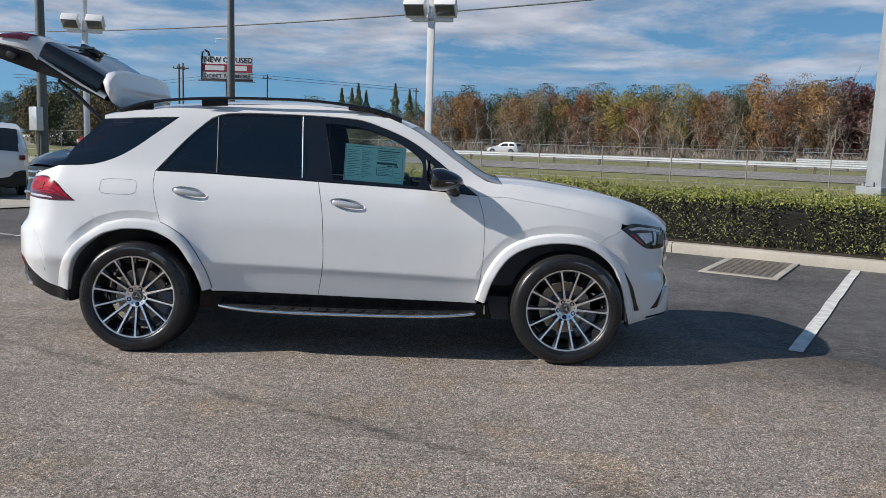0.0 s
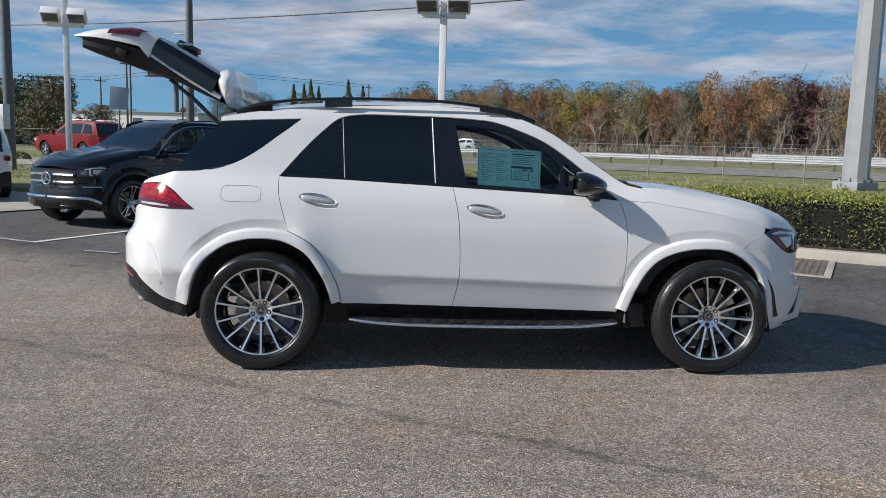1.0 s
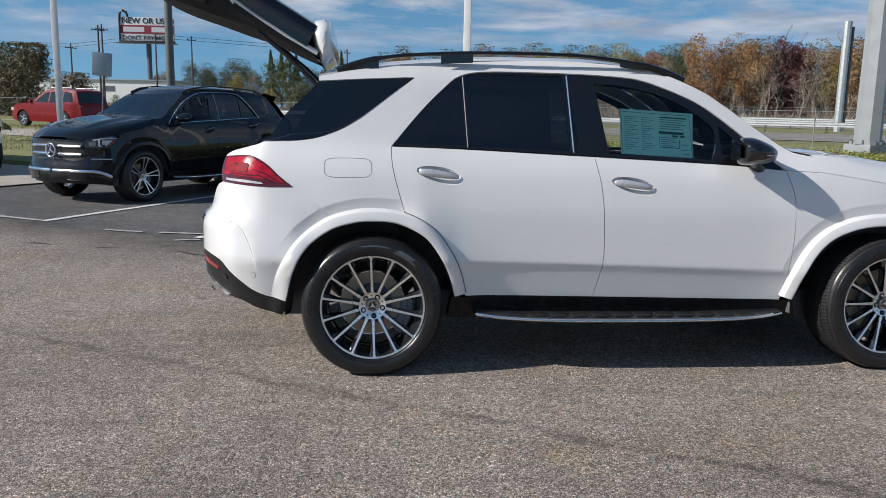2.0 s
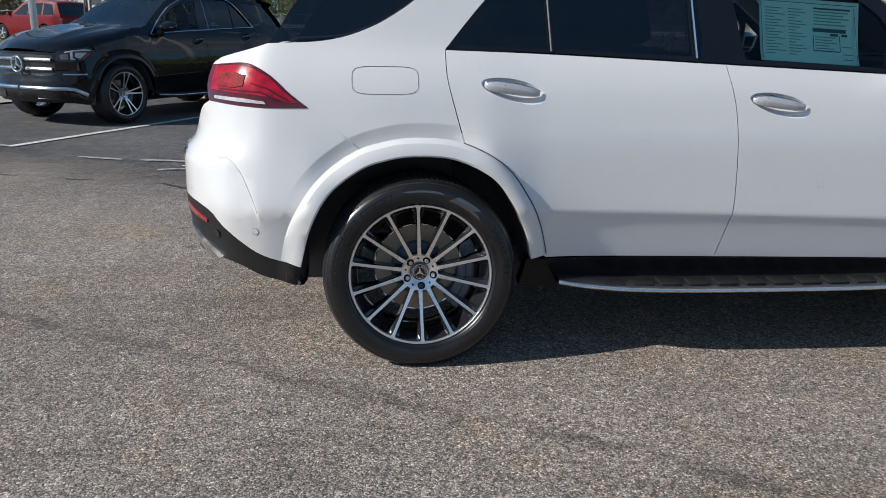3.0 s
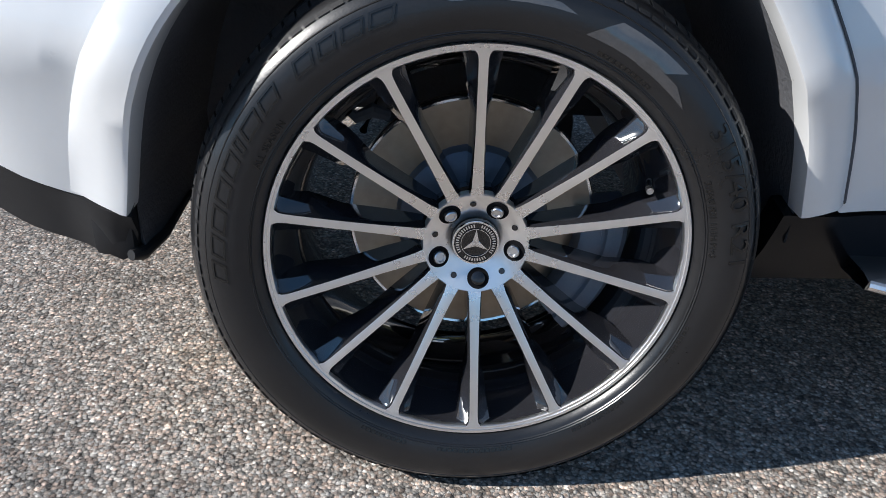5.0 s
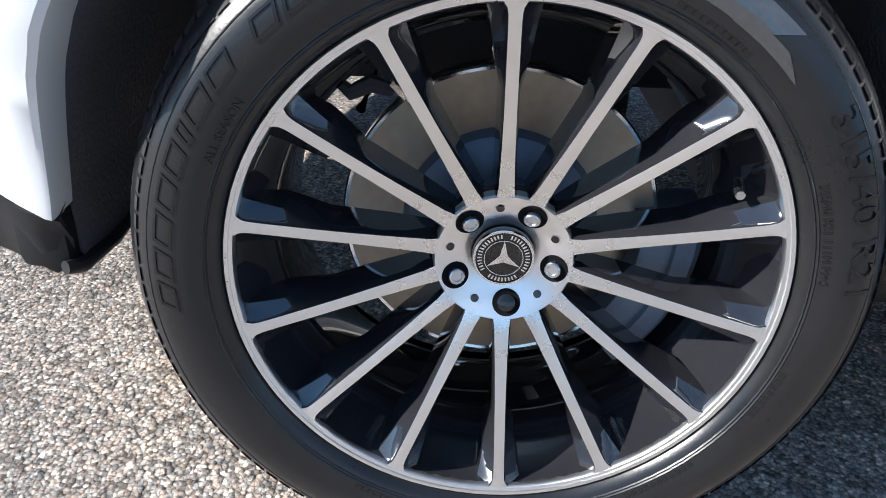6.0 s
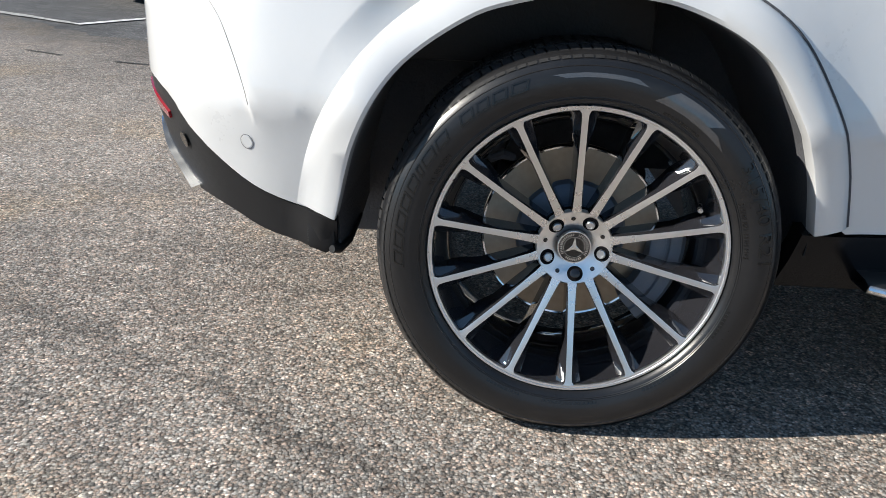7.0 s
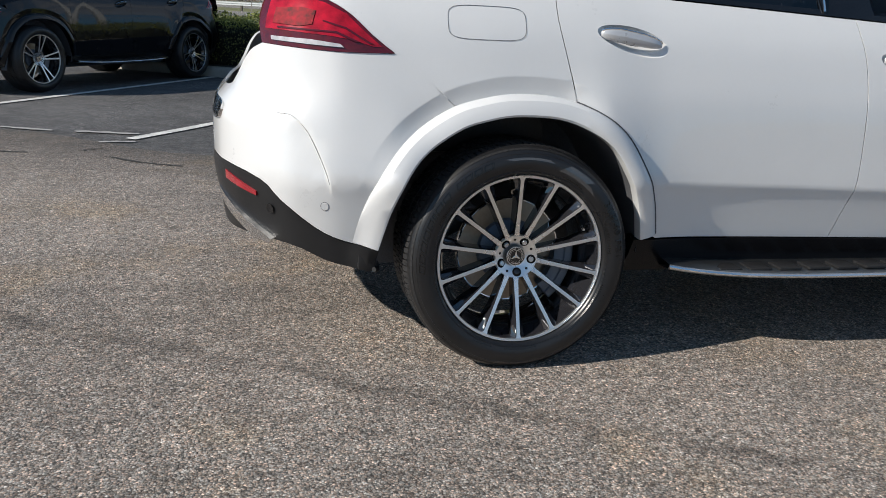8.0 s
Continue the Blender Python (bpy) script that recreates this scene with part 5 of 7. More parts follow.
def build_wheel(root, pairs, turn, m, marked):
    """An alloy wheel: the axle is y, the outer face looks to minus y. pairs: spokes stand in twos."""
    bm = add_revolve(bmesh.new(), [(.2750, .004), (.271, .022), (.257, .050), (.246, .075), (.243, .20), (.262, .235), (.270, .25)], 84)
    wheel = part("wheel", bm, RIM_BLACK, root, "gloss black alloy wheel with machined spokes")
    part("rim_lip", add_revolve(bmesh.new(), [(.2865, .006), (.2865, -.003), (.2845, -.006), (.2808, -.0055), (.2802, -.0035), (.2765, -.0030), (.2748, .000), (.2748, .010)], 96), MACHINED, wheel, "machined rim edge")
    # one spoke, then its likes
    rr = np.array((.062, .068, .075, .085, .10, .13, .17, .190, .205, .225, .24, .256, .264, .270, .2745, .2768))
    half = np.interp(rr, (.062, .068, .075, .085, .15, .25, .264, .270, .2745, .2768), (.0150, .0112, .0092, .0080, .0061, .0059, .0062, .0072, .0100, .0125))
    half = half * (1.45 if pairs else 1.0)
    yy = np.interp(rr, (.062, .070, .078, .088, .105, .13, .2, .25, .2725, .2768), (.0490, .0453, .0425, .0398, .0360, .0300, .0135, .003, -.0017, -.0026))
    deep = np.interp(rr, (.062, .12, .24, .2725), (.035, .050, .055, .034))
    shelf = np.interp(rr, (.062, .185, .225, .256, .2725), (.010, .014, .014, .015, .014))
    wide = np.interp(rr, (.062, .12, .190, .225, .256, .2725), (.0120, .0095, .0090, .0170, .0215, .0250))
    face = add_sheet(bmesh.new(), [[(r, y, -h), (r, y - .0006, 0), (r, y, h)] for r, y, h in zip(rr, yy, half)], flip=True)
    back = add_sheet(bmesh.new(), [[(r, y + .0002, -h), (r, y + .004, -h - .0016), (r, y + e, -w), (r, y + d, -w - .002), (r, y + d, w + .002), (r, y + e, w), (r, y + .004, h + .0016), (r, y + .0002, h)] for r, y, h, d, w, e in zip(rr, yy, half, deep, wide, shelf)])
    first = None
    angles = []
    if pairs:
        for k in range(pairs):
            angles += [(360 / pairs * k + 90 + turn, -9.0), (360 / pairs * k + 90 + turn, 9.0)]
    else:
        angles = [(90 + turn + 360 / 14 * k, 0.0) for k in range(14)]
    for a, off in angles:
        mm = pose(0, 0, 0, 0, -(a + off * .95), 0)
        if first is None:
            first = part("spoke", tidy(back), RIM_BLACK, wheel)
            first_face = part("spoke_face", face, MACHINED, wheel, "machined silver spoke face")
            first.matrix_basis = first_face.matrix_basis = mm
        else:
            share("spoke", first, wheel, mm)
            tagged(share("spoke_face", first_face, wheel, mm), "machined silver spoke face")
    part("hub_back", add_revolve(bmesh.new(), [(.004, .066), (.060, .060), (.074, .054), (.080, .064), (.078, .090), (.0, .092)], 56), RIM_BLACK, wheel)
    part("hub_face", add_revolve(bmesh.new(), [(.030, .0610), (.034, .0605), (.042, .0575), (.050, .0540), (.060, .0493), (.068, .0457), (.0735, .0436), (.0755, .046), (.0765, .058)], 84), MACHINED, wheel, "machined hub face")
    cup = bolt = hole = None
    for k in range(5):
        a = radians(-11 + 72 * k)
        # seats square to the dished face
        p = pose(0, 0, 0, 0, -math.degrees(a), 0) @ pose(.0555, .0496, 0, 0, 0, -24)
        q = pose(0, 0, 0, 0, -math.degrees(a) - 36, 0) @ pose(.0580, .0488, 0, 0, 0, -24)
        if cup is None:
            cup = part("bolt_cup", add_revolve(bmesh.new(), [(.0156, .0008), (.0151, -.0003), (.0136, .0000), (.0125, .0003), (.0, .0004)], 24), SEAT_BLACK, wheel)
            hole = part("bolt_dimple", add_revolve(bmesh.new(), [(.0046, .0003), (.0042, -.0003), (.0, -.0002)], 14), GLOSS_BLACK, wheel)
            b = add_revolve(bmesh.new(), [(.0094, -.0002), (.0091, -.0045), (.0078, -.0060), (.0058, -.0060), (.0050, -.0042), (.0, -.0042)], 12)
            bolt = part("wheel_bolt", b, ALU, wheel)
            cup.matrix_basis = bolt.matrix_basis = p
            hole.matrix_basis = q
        else:
            share("bolt_cup", cup, wheel, p)
            if k < 4 or not marked:
                share("wheel_bolt", bolt, wheel, p)
            else:
                part("locking_bolt", add_revolve(bmesh.new(), [(.0100, -.0002), (.0098, -.0030), (.0070, -.0044), (.0, -.0044)], 20), GLOSS_BLACK, wheel, "black locking bolt").matrix_basis = p
            share("bolt_dimple", hole, wheel, q)
    cap = part("centre_cap", add_revolve(bmesh.new(), [(.0335, .045), (.0335, .0385), (.0325, .0365), (.0300, .0360), (.0296, .0370), (.0, .0370)], 48), GLOSS_BLACK, wheel, "black centre cap with a plain silver emblem")
    cap.matrix_basis = pose(0, .013, 0)
    for r0, r1 in ((.0328, .0300), (.0215, .0200)):
        part("cap_ring", add_revolve(bmesh.new(), [(r0, .0366), (r0 - .0004, .0354), (r1 + .0004, .0354), (r1, .0366)], 48), CHROME, cap)
    for k in range(3):
        bm = bmesh.new()
        v = [bm.verts.new(p) for p in ((0, .0348, .0), (.0043, .0362, .0026), (.0, .0360, .0205), (-.0043, .0362, .0026))]
        bm.faces.new((v[0], v[1], v[2])); bm.faces.new((v[0], v[2], v[3]))
        arm = part("emblem_arm", tidy(bm), CHROME, cap)
        arm.matrix_basis = pose(0, 0, 0, 0, 120 * k, 0)
    # plain raised marks round the cap's border
    mark = None
    for k in range(44):
        if k in (0, 1, 16, 17, 27, 28):
            continue
        if mark is None:
            mark = part("cap_mark", add_box(bmesh.new(), (0, .0363, .0258), (.0017, .0012, .0046)), CHROME, cap)
            first_mark = mark
        else:
            mark = share("cap_mark", first_mark, cap)
        mark.matrix_basis = pose(0, 0, 0, 0, 360 / 44 * k, 0)
    # brake
    disc = part("brake_disc", add_revolve(bmesh.new(), [(.105, .146), (.1815, .146), (.183, .148), (.183, .176), (.105, .176)], 72), IRON, wheel, "worn iron brake disc")
    part("disc_rim", add_revolve(bmesh.new(), [(.1790, .1458), (.1825, .1448), (.1843, .1465), (.1843, .160)], 72), CHROME, disc, "bright worn edge of the disc")
    part("disc_bell", add_revolve(bmesh.new(), [(.0, .120), (.086, .120), (.108, .132), (.114, .1455), (.114, .17)], 40), DISC_BELL, wheel)
    # drop-link bracket and hose beside the caliper
    part("brake_bracket", add_tube(bmesh.new(), [(-.128, .150, .150), (-.150, .138, .160), (-.172, .140, .148), (-.190, .15, .160)], [.008, .011, .009, .006], 8), LINER, wheel)
    part("brake_hose", add_tube(bmesh.new(), [(-.120, .16, .205), (-.140, .155, .185), (-.150, .15, .155), (-.165, .17, .12)], .006, 8), GLOSS_BLACK, wheel)
    bm = bmesh.new()
    rows = []
    for a in np.linspace(-48, 8, 10):
        c, s = math.cos(radians(a)), math.sin(radians(a))
        rows.append([(r * c, y, r * s) for r, y in ((.158, .145), (.160, .108), (.172, .103), (.190, .105), (.192, .111), (.197, .111), (.199, .103), (.222, .106), (.232, .118), (.234, .19), (.158, .19))])
    add_sheet(bm, rows)
    for row, fl in ((rows[0], False), (rows[-1], True)):
        f = [bm.verts.new(p) for p in row]
        bm.faces.new(f[::-1] if fl else f)
    part("brake_caliper", tidy(bm), CALIPER_GREY, wheel, "smooth blue-grey brake caliper")
    part("hub_carrier", add_revolve(bmesh.new(), [(.0, .25), (.07, .25), (.10, .21), (.11, .178), (.0, .178)], 28), LINER, wheel)
    a = radians(24)
    part("valve", add_tube(bmesh.new(), [(.250 * math.cos(a), .045, .250 * math.sin(a)), (.243 * math.cos(a), .022, .243 * math.sin(a)), (.2425 * math.cos(a), .012, .2425 * math.sin(a))], [.004, .0045, .0048], 10), ALU, wheel)
    # tyre
    prof = [(.284, .006)] + [(r, float(SIDEWALL(r))) for r in (.2855, .2875, .292, .298, .305, .315, .325, .335, .345, .354, .362, .370, .376, .381)] + [(.3825, .020), (.3835, .032), (.384, .06), (.3845, .14), (.384, .22), (.382, .255), (.376, .285), (.345, .305), (.305, .30), (.275, .27)]
    tyre = part("tyre", add_revolve(bmesh.new(), prof, 120), RUBBER, wheel, "black low-profile road tyre", angle=50)
    bm = bmesh.new()
    for r in (.2985, .3565, .3015):
        add_revolve(bm, [(r - .0012, float(SIDEWALL(r - .0012)) + .0003), (r, float(SIDEWALL(r)) - .0009), (r + .0012, float(SIDEWALL(r + .0012)) + .0003)], 96)
    part("side_rib", bm, RUBBER, tyre)
    bm = bmesh.new()
    count = 118
    for k in range(count):
        a0, a1 = 2 * math.pi * k / count, 2 * math.pi * (k + 0.80) / count
        for prof2, sh in (([(.369, -.0085), (.377, .0045), (.3845, .019), (.3882, .036), (.3885, .060), (.386, .060)], 0), ([(.386, .068), (.3890, .068), (.3890, .120), (.386, .120)], .4), ([(.386, .130), (.3890, .130), (.3890, .185), (.386, .185)], .2), ([(.386, .195), (.3882, .195), (.390, .250), (.380, .262)], .6)):
            rows = [[(r * math.cos(a + sh * .08 + .25 * (y - .02)), y, r * math.sin(a + sh * .08 + .25 * (y - .02))) for r, y in prof2] for a in (a0, (a0 + a1) / 2, a1)]
            add_sheet(bm, rows)
            for row in (rows[0], rows[-1]):
                bm.faces.new([bm.verts.new(p) for p in row])
    tagged(part("tread", tidy(bm), RUBBER_TREAD, tyre, angle=25), kind="stuff")
    if marked:
        y_at = lambda r: float(SIDEWALL(r))
        part("size_letters", bent_text("315/40 R21", .0255, .331, 18, y_at, .0010, 1.22), RUBBER_SMOOTH, tyre, "raised tyre size letters")
        part("size_letters", bent_text("315/40 R21 111H M+S", .0085, .3045, 14, y_at, .0005), RUBBER_SMOOTH, tyre)
        part("side_letters", bent_text("ALL SEASON", .0090, .3060, 150, y_at, .0005), RUBBER_SMOOTH, tyre)
        a = 186.5
        for w in (4.6, 5.0, 5.6, 5.2, 5.0, 2.2, 5.8, 5.4, None, 5.0, 4.4, 5.0, 5.6):
            if w is None:
                a -= 4.0
                continue
            bm = bmesh.new()
            for b0, b1, r0, r1 in ((a - w, a, .3300, .3325), (a - w, a, .3465, .3490), (a - w, a - w + .62, .3300, .3490), (a - .62, a, .3300, .3490)):
                k = (r0 - .3300) / .0190
                b2 = patch(b0 - 1.6 * k, b1 - 1.6 * k, r0, r1, -1.6 * (r1 - r0) / .0190, .0011, 5)
                me = bpy.data.meshes.new("tmp"); b2.to_mesh(me); b2.free(); bm.from_mesh(me); bpy.data.meshes.remove(me)
            part("raised_bar", bm, RUBBER_SMOOTH, tyre)
            a -= w + 1.15
        # smooth patches with the sky's sheen put into their paler colour
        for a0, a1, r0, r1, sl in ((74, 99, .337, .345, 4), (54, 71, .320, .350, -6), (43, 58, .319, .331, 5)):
            part("polished_patch", patch(a0, a1, r0, r1, sl, .0005), RUBBER_SHEEN, tyre)
        for aa, n in ((240, 9), (262, 14), (300, 11), (332, 8), (52, 10)):
            bm = bmesh.new()
            for k in range(n):
                b2 = patch(aa + 1.5 * k, aa + 1.5 * k + 1.1, .3045, .3095, 0, .0006, 2)
                me = bpy.data.meshes.new("tmp"); b2.to_mesh(me); b2.free(); bm.from_mesh(me); bpy.data.meshes.remove(me)
            part("small_print", bm, RUBBER_SMOOTH, tyre)
    wheel.matrix_basis = m
    return wheel


def set_wheels(root, pairs, turns):
    m = {}
    proto = {}
    for k, (x, z, s) in enumerate(((0, .385, -1), (2.995, .388, -1), (0, .385, 1), (2.995, .388, 1))):
        m = pose(x, s * .925, z, -2.83 if x == 0 else -.8, 0, 0 if s < 0 else 180)
        if not proto:
            proto["w"] = build_wheel(root, pairs, turns[0], m, pairs == 0)
        else:
            copy_thing(proto["w"], m @ pose(0, 0, 0, 0, turns[k], 0))


# ---- the tailgate, raised ----
def tailgate(root, paint):
    """The gate stands up from its hinge: a runs out along it, h square to it, upwards."""
    gate = new("tailgate")
    gate.parent = root
    tagged(gate, "raised tailgate with dark glass and black inner trim")
    gate.matrix_basis = pose(-.27, 0, 1.69, 0, 24.3, 0)
    at = lambda a, y, h: Vector((-a, y, h))

    def hood(name, rows, mat, label="", under=True):
        """rows: a, top height, side height, half width; the skin wraps down at both sides."""
        bm = bmesh.new()
        top, low = [], []
        for a, ht, hl, hw in rows:
            e = min(.035, .45 * (ht - hl))
            half = [(0, ht + .004), (.35 * hw, ht + .004), (.65 * hw, ht + .003), (.86 * hw, ht), (hw - .02, ht - .35 * e), (hw - .004, ht - e), (hw + .003, .5 * (ht - e + hl)), (hw + .004, hl)]
            line = [(-y, h) for y, h in half[::-1]] + half[1:]
            top.append([at(a, y, h) for y, h in line])
            low.append([at(a, y * .955, max(h - .03, hl) if abs(y) > .8 * hw else h - .03) for y, h in line])
        add_sheet(bm, top, flip=True)
        if under:
            add_sheet(bm, low)
            for k in (0, -1):
                add_sheet(bm, [top[k], low[k]], flip=k == -1)
                add_sheet(bm, [[r[k] for r in top], [r[k] for r in low]], flip=k == 0)
        bmesh.ops.remove_doubles(bm, verts=bm.verts, dist=.0004)
        return part(name, tidy(bm), mat, gate, label)

    hood("gate_glass", [(.125, .185, .045, .595), (.25, .198, .060, .61), (.40, .213, .082, .63), (.50, .222, .098, .645), (.56, .224, .110, .65)], GLOSS_BLACK, "dark tailgate glass")
    hood("gate_frame", [(.06, .060, .028, .588), (.25, .075, .042, .606), (.42, .098, .066, .626), (.57, .125, .090, .652)], paint, "white gate frame", under=False)
    hood("gate_panel", [(.562, .226, .075, .655), (.64, .226, .115, .670), (.73, .202, .095, .680), (.82, .165, .072, .680), (.91, .115, .045, .668), (.99, .058, .016, .650), (1.045, .010, -.008, .63)], paint, "white lower tailgate panel")
    # black trim over the whole inner side
    bm = bmesh.new()
    rows = []
    for a, h, w, rim in ((.065, .01, .584, .027), (.20, .005, .598, .037), (.39, .008, .619, .060), (.50, -.006, .636, .078), (.61, -.020, .640, .10), (.78, -.036, .655, .075), (.93, -.055, .645, .035), (.978, -.058, .635, .012), (.992, -.006, .63, .010)):
        rows.append([at(a, y, z) for y, z in ((-w, rim), (-w + .004, h + .35 * (rim - h)), (-w + .03, h + .006), (-.6 * w, h - .004), (0, h - .010), (.6 * w, h - .004), (w - .03, h + .006), (w - .004, h + .35 * (rim - h)), (w, rim))])
    part("inner_trim", tidy(add_sheet(bm, rows)), DARK_PLASTIC, gate, "black plastic inner trim")
    # roof spoiler, standing on edge
    bm = bmesh.new()
    rows = []
    for f in np.sin(np.linspace(-math.pi / 2, math.pi / 2, 25)):
        k = max(.12, (1 - abs(f) ** 5) ** .40)
        rows.append([at(.05 + (a - .05) * k, .615 * f, .11 + (h - .11) * k) for a, h in ((.02, -.005), (.10, .055), (.172, .140), (.185, .165), (.165, .215), (.118, .248), (.085, .246), (.025, .165), (-.012, .088), (-.012, .060), (.02, -.005))])
    add_sheet(bm, rows, flip=True)
    for row, fl in ((rows[0], False), (rows[-1], True)):
        q = [bm.verts.new(p) for p in row[:-1]]
        bm.faces.new(q[::-1] if fl else q)
    part("spoiler", tidy(bm), paint, gate, "white roof spoiler")
    for s in (-1, 1):
        bm = bmesh.new()
        rows = [[at(a, s * y, h) for y, h in line] for a, line in ((.66, ((.682, .170), (.676, .200), (.655, .222), (.50, .232), (.34, .233))), (.73, ((.692, .150), (.686, .180), (.662, .202), (.50, .210), (.36, .211))), (.80, ((.692, .122), (.686, .150), (.662, .166), (.50, .174), (.38, .175))), (.845, ((.688, .102), (.682, .130), (.658, .140), (.50, .147), (.40, .148))))]
        add_sheet(bm, rows, flip=s > 0)
        part("gate_lamp", tidy(bm), DARK_RED, gate, "red tail lamp on the tailgate")
        part("gate_strut", add_tube(bmesh.new(), [at(-.016, s * .615, -.12), at(.20, s * .61, -.045), at(.40, s * .60, .005)], [.014, .014, .011], 10), GLOSS_BLACK, gate, "black tailgate strut")
        part("gate_latch", add_box(bmesh.new(), at(.72, s * .675, .03), (.07, .04, .045), bevel=.01), DARK_PLASTIC, gate)
    wiper = part("wiper_motor", add_box(bmesh.new(), at(.53, 0, .245), (.16, .10, .05), bevel=.02), GLOSS_BLACK, gate)
    part("wiper_arm", add_tube(bmesh.new(), [at(.53, 0, .266), at(.50, -.28, .248), at(.49, -.46, .238)], [.014, .010, .006], 8), GLOSS_BLACK, wiper)
    return gate


def closed_tail(root, paint):
    bm = bmesh.new()
    rows = [[(x - .05 * (1 - f * f), f * hw, z) for f in np.linspace(-1, 1, 13)] for x, z, hw in ((-.29, 1.70, .60), (-.58, 1.64, .62), (-.50, 1.56, .62), (-.77, 1.262, .70), (-.88, 1.19, .72), (-.96, 1.05, .70), (-.98, .9, .66))]
    part("tailgate", add_sheet(bm, rows), paint, root)


# ---- the nose ----
def estate_nose(root, paint, trim):
    """Grille, bars, emblem and lower apron across the nose."""
    g = ring([(u_of(3.80), .89), (U_NOSE, .90)], [(U_NOSE, .90), (U_NOSE, .63)], [(U_NOSE, .63), (u_of(3.81), .645), (u_of(3.79), .76), (u_of(3.80), .89)])
    for side in (-1, 1):
        mesh_part = panel("grille", g, flank_in(-.006), DARK_PLASTIC, root, side, thick=.01)
        us = np.linspace(u_of(3.805), U_NOSE - .075, 8)
        for z in (.835, .72):
            q = flank(us, np.full(8, z), -.014) * (1, -side, 1)
            part("grille_bar", add_tube(bmesh.new(), q.tolist(), .024, 8), CHROME, mesh_part, "chrome grille bar")
        us = np.linspace(u_of(3.50), U_NOSE, 12)
        q = flank(us, np.r_[.40, .44, .475, np.full(9, .485)], -.02) * (1, -side, 1)
        if trim:
            part("skid_trim", add_tube(bmesh.new(), q.tolist(), .028, 8), CHROME, root, "chrome apron trim")
            us = np.linspace(u_of(3.52), u_of(3.76), 6)
            q = flank(us, np.full(6, .66), -.006) * (1, -side, 1)
            part("intake_bar", add_tube(bmesh.new(), q.tolist(), .010, 6), CHROME, root)
    bm = add_revolve(bmesh.new(), [(.095 + .012 * math.cos(a), .012 * math.sin(a)) for a in np.linspace(0, 2 * math.pi, 9)[:-1]], 40, closed=True)
    badge = part("nose_emblem", bm, CHROME, root, "plain round chrome emblem")
    badge.matrix_basis = pose(3.872, 0, .775, 0, 0, 90)
    for k in range(3):
        bm = add_tube(bmesh.new(), [(0, 0, 0), (0, 0, .09)], [.016, .004], 6)
        part("emblem_arm", bm, CHROME, badge).matrix_basis = pose(0, 0, 0, 0, 120 * k, 0)


def estate_car(name, label, paint, m, raised, pairs, turns, detail=1.0):
    root = thing(name, label, "car", m)
    for side in (-1, 1):
        estate_body(root, paint, side, detail)
    estate_shell(root, paint, detail)
    estate_nose(root, paint, paint is BLACK_PAINT)
    set_wheels(root, pairs, turns)
    (tailgate if raised else closed_tail)(root, paint)
    if paint is BLACK_PAINT:
        for side in (-1, 1):
            for line in (DLO_TOP, BELT):
                p = swing(line, .06)
                q = flank(p[:, 0], p[:, 1], -.004) * (1, -side, 1)
                part("window_chrome", add_tube(bmesh.new(), q.tolist(), .009, 6), CHROME, root, "chrome window moulding")
    return root


white_car = estate_car("white_estate_car", "white luxury sport utility car with its tailgate raised, parked on asphalt", WHITE_PAINT, Matrix(), True, 0, (2.2, 16.9, 0, 0))
black_car = estate_car("black_estate_car", "glossy black sport utility car with chrome grille in a parking bay", BLACK_PAINT,
                       pose(-2.60, 10.26, 0, 0, 0, math.degrees(math.atan2(-.853, -.522))), False, 5, (0, 20, 40, 10), .5)


# ---- hedge ----
def leaf_cloud(points, normals, size, seed, spread=0.9):
    """Vertices and faces of many small folded leaves at places, facing roughly their normals."""
    rng = np.random.default_rng(seed)
    k = len(points)
    nrm = normals + spread * rng.normal(size=(k, 3))
    nrm /= np.linalg.norm(nrm, axis=1)[:, None]
    ref = rng.normal(size=(k, 3))
    a = np.cross(nrm, ref)
    a /= np.linalg.norm(a, axis=1)[:, None]
    b = np.cross(nrm, a)
    s = (size * rng.uniform(.6, 1.4, k))[:, None]
    w = s * .42
    v = np.stack([points - a * s, points + b * w + nrm * s * .12, points + a * s, points - b * w + nrm * s * .12], 1).reshape(-1, 3)
    i = np.arange(k)[:, None] * 4
    f = np.concatenate([np.hstack([i, i + 1, i + 2]), np.hstack([i, i + 2, i + 3])])
    return v, f


def sheet_mesh(name, v, f, material, parent=None, label="", kind=""):
    me = bpy.data.meshes.new(name)
    me.from_pydata(v.tolist(), [], f.tolist())
    me.materials.append(material)
    ob = new(name, me)
    ob.parent = parent
    return tagged(ob, label, kind=kind)


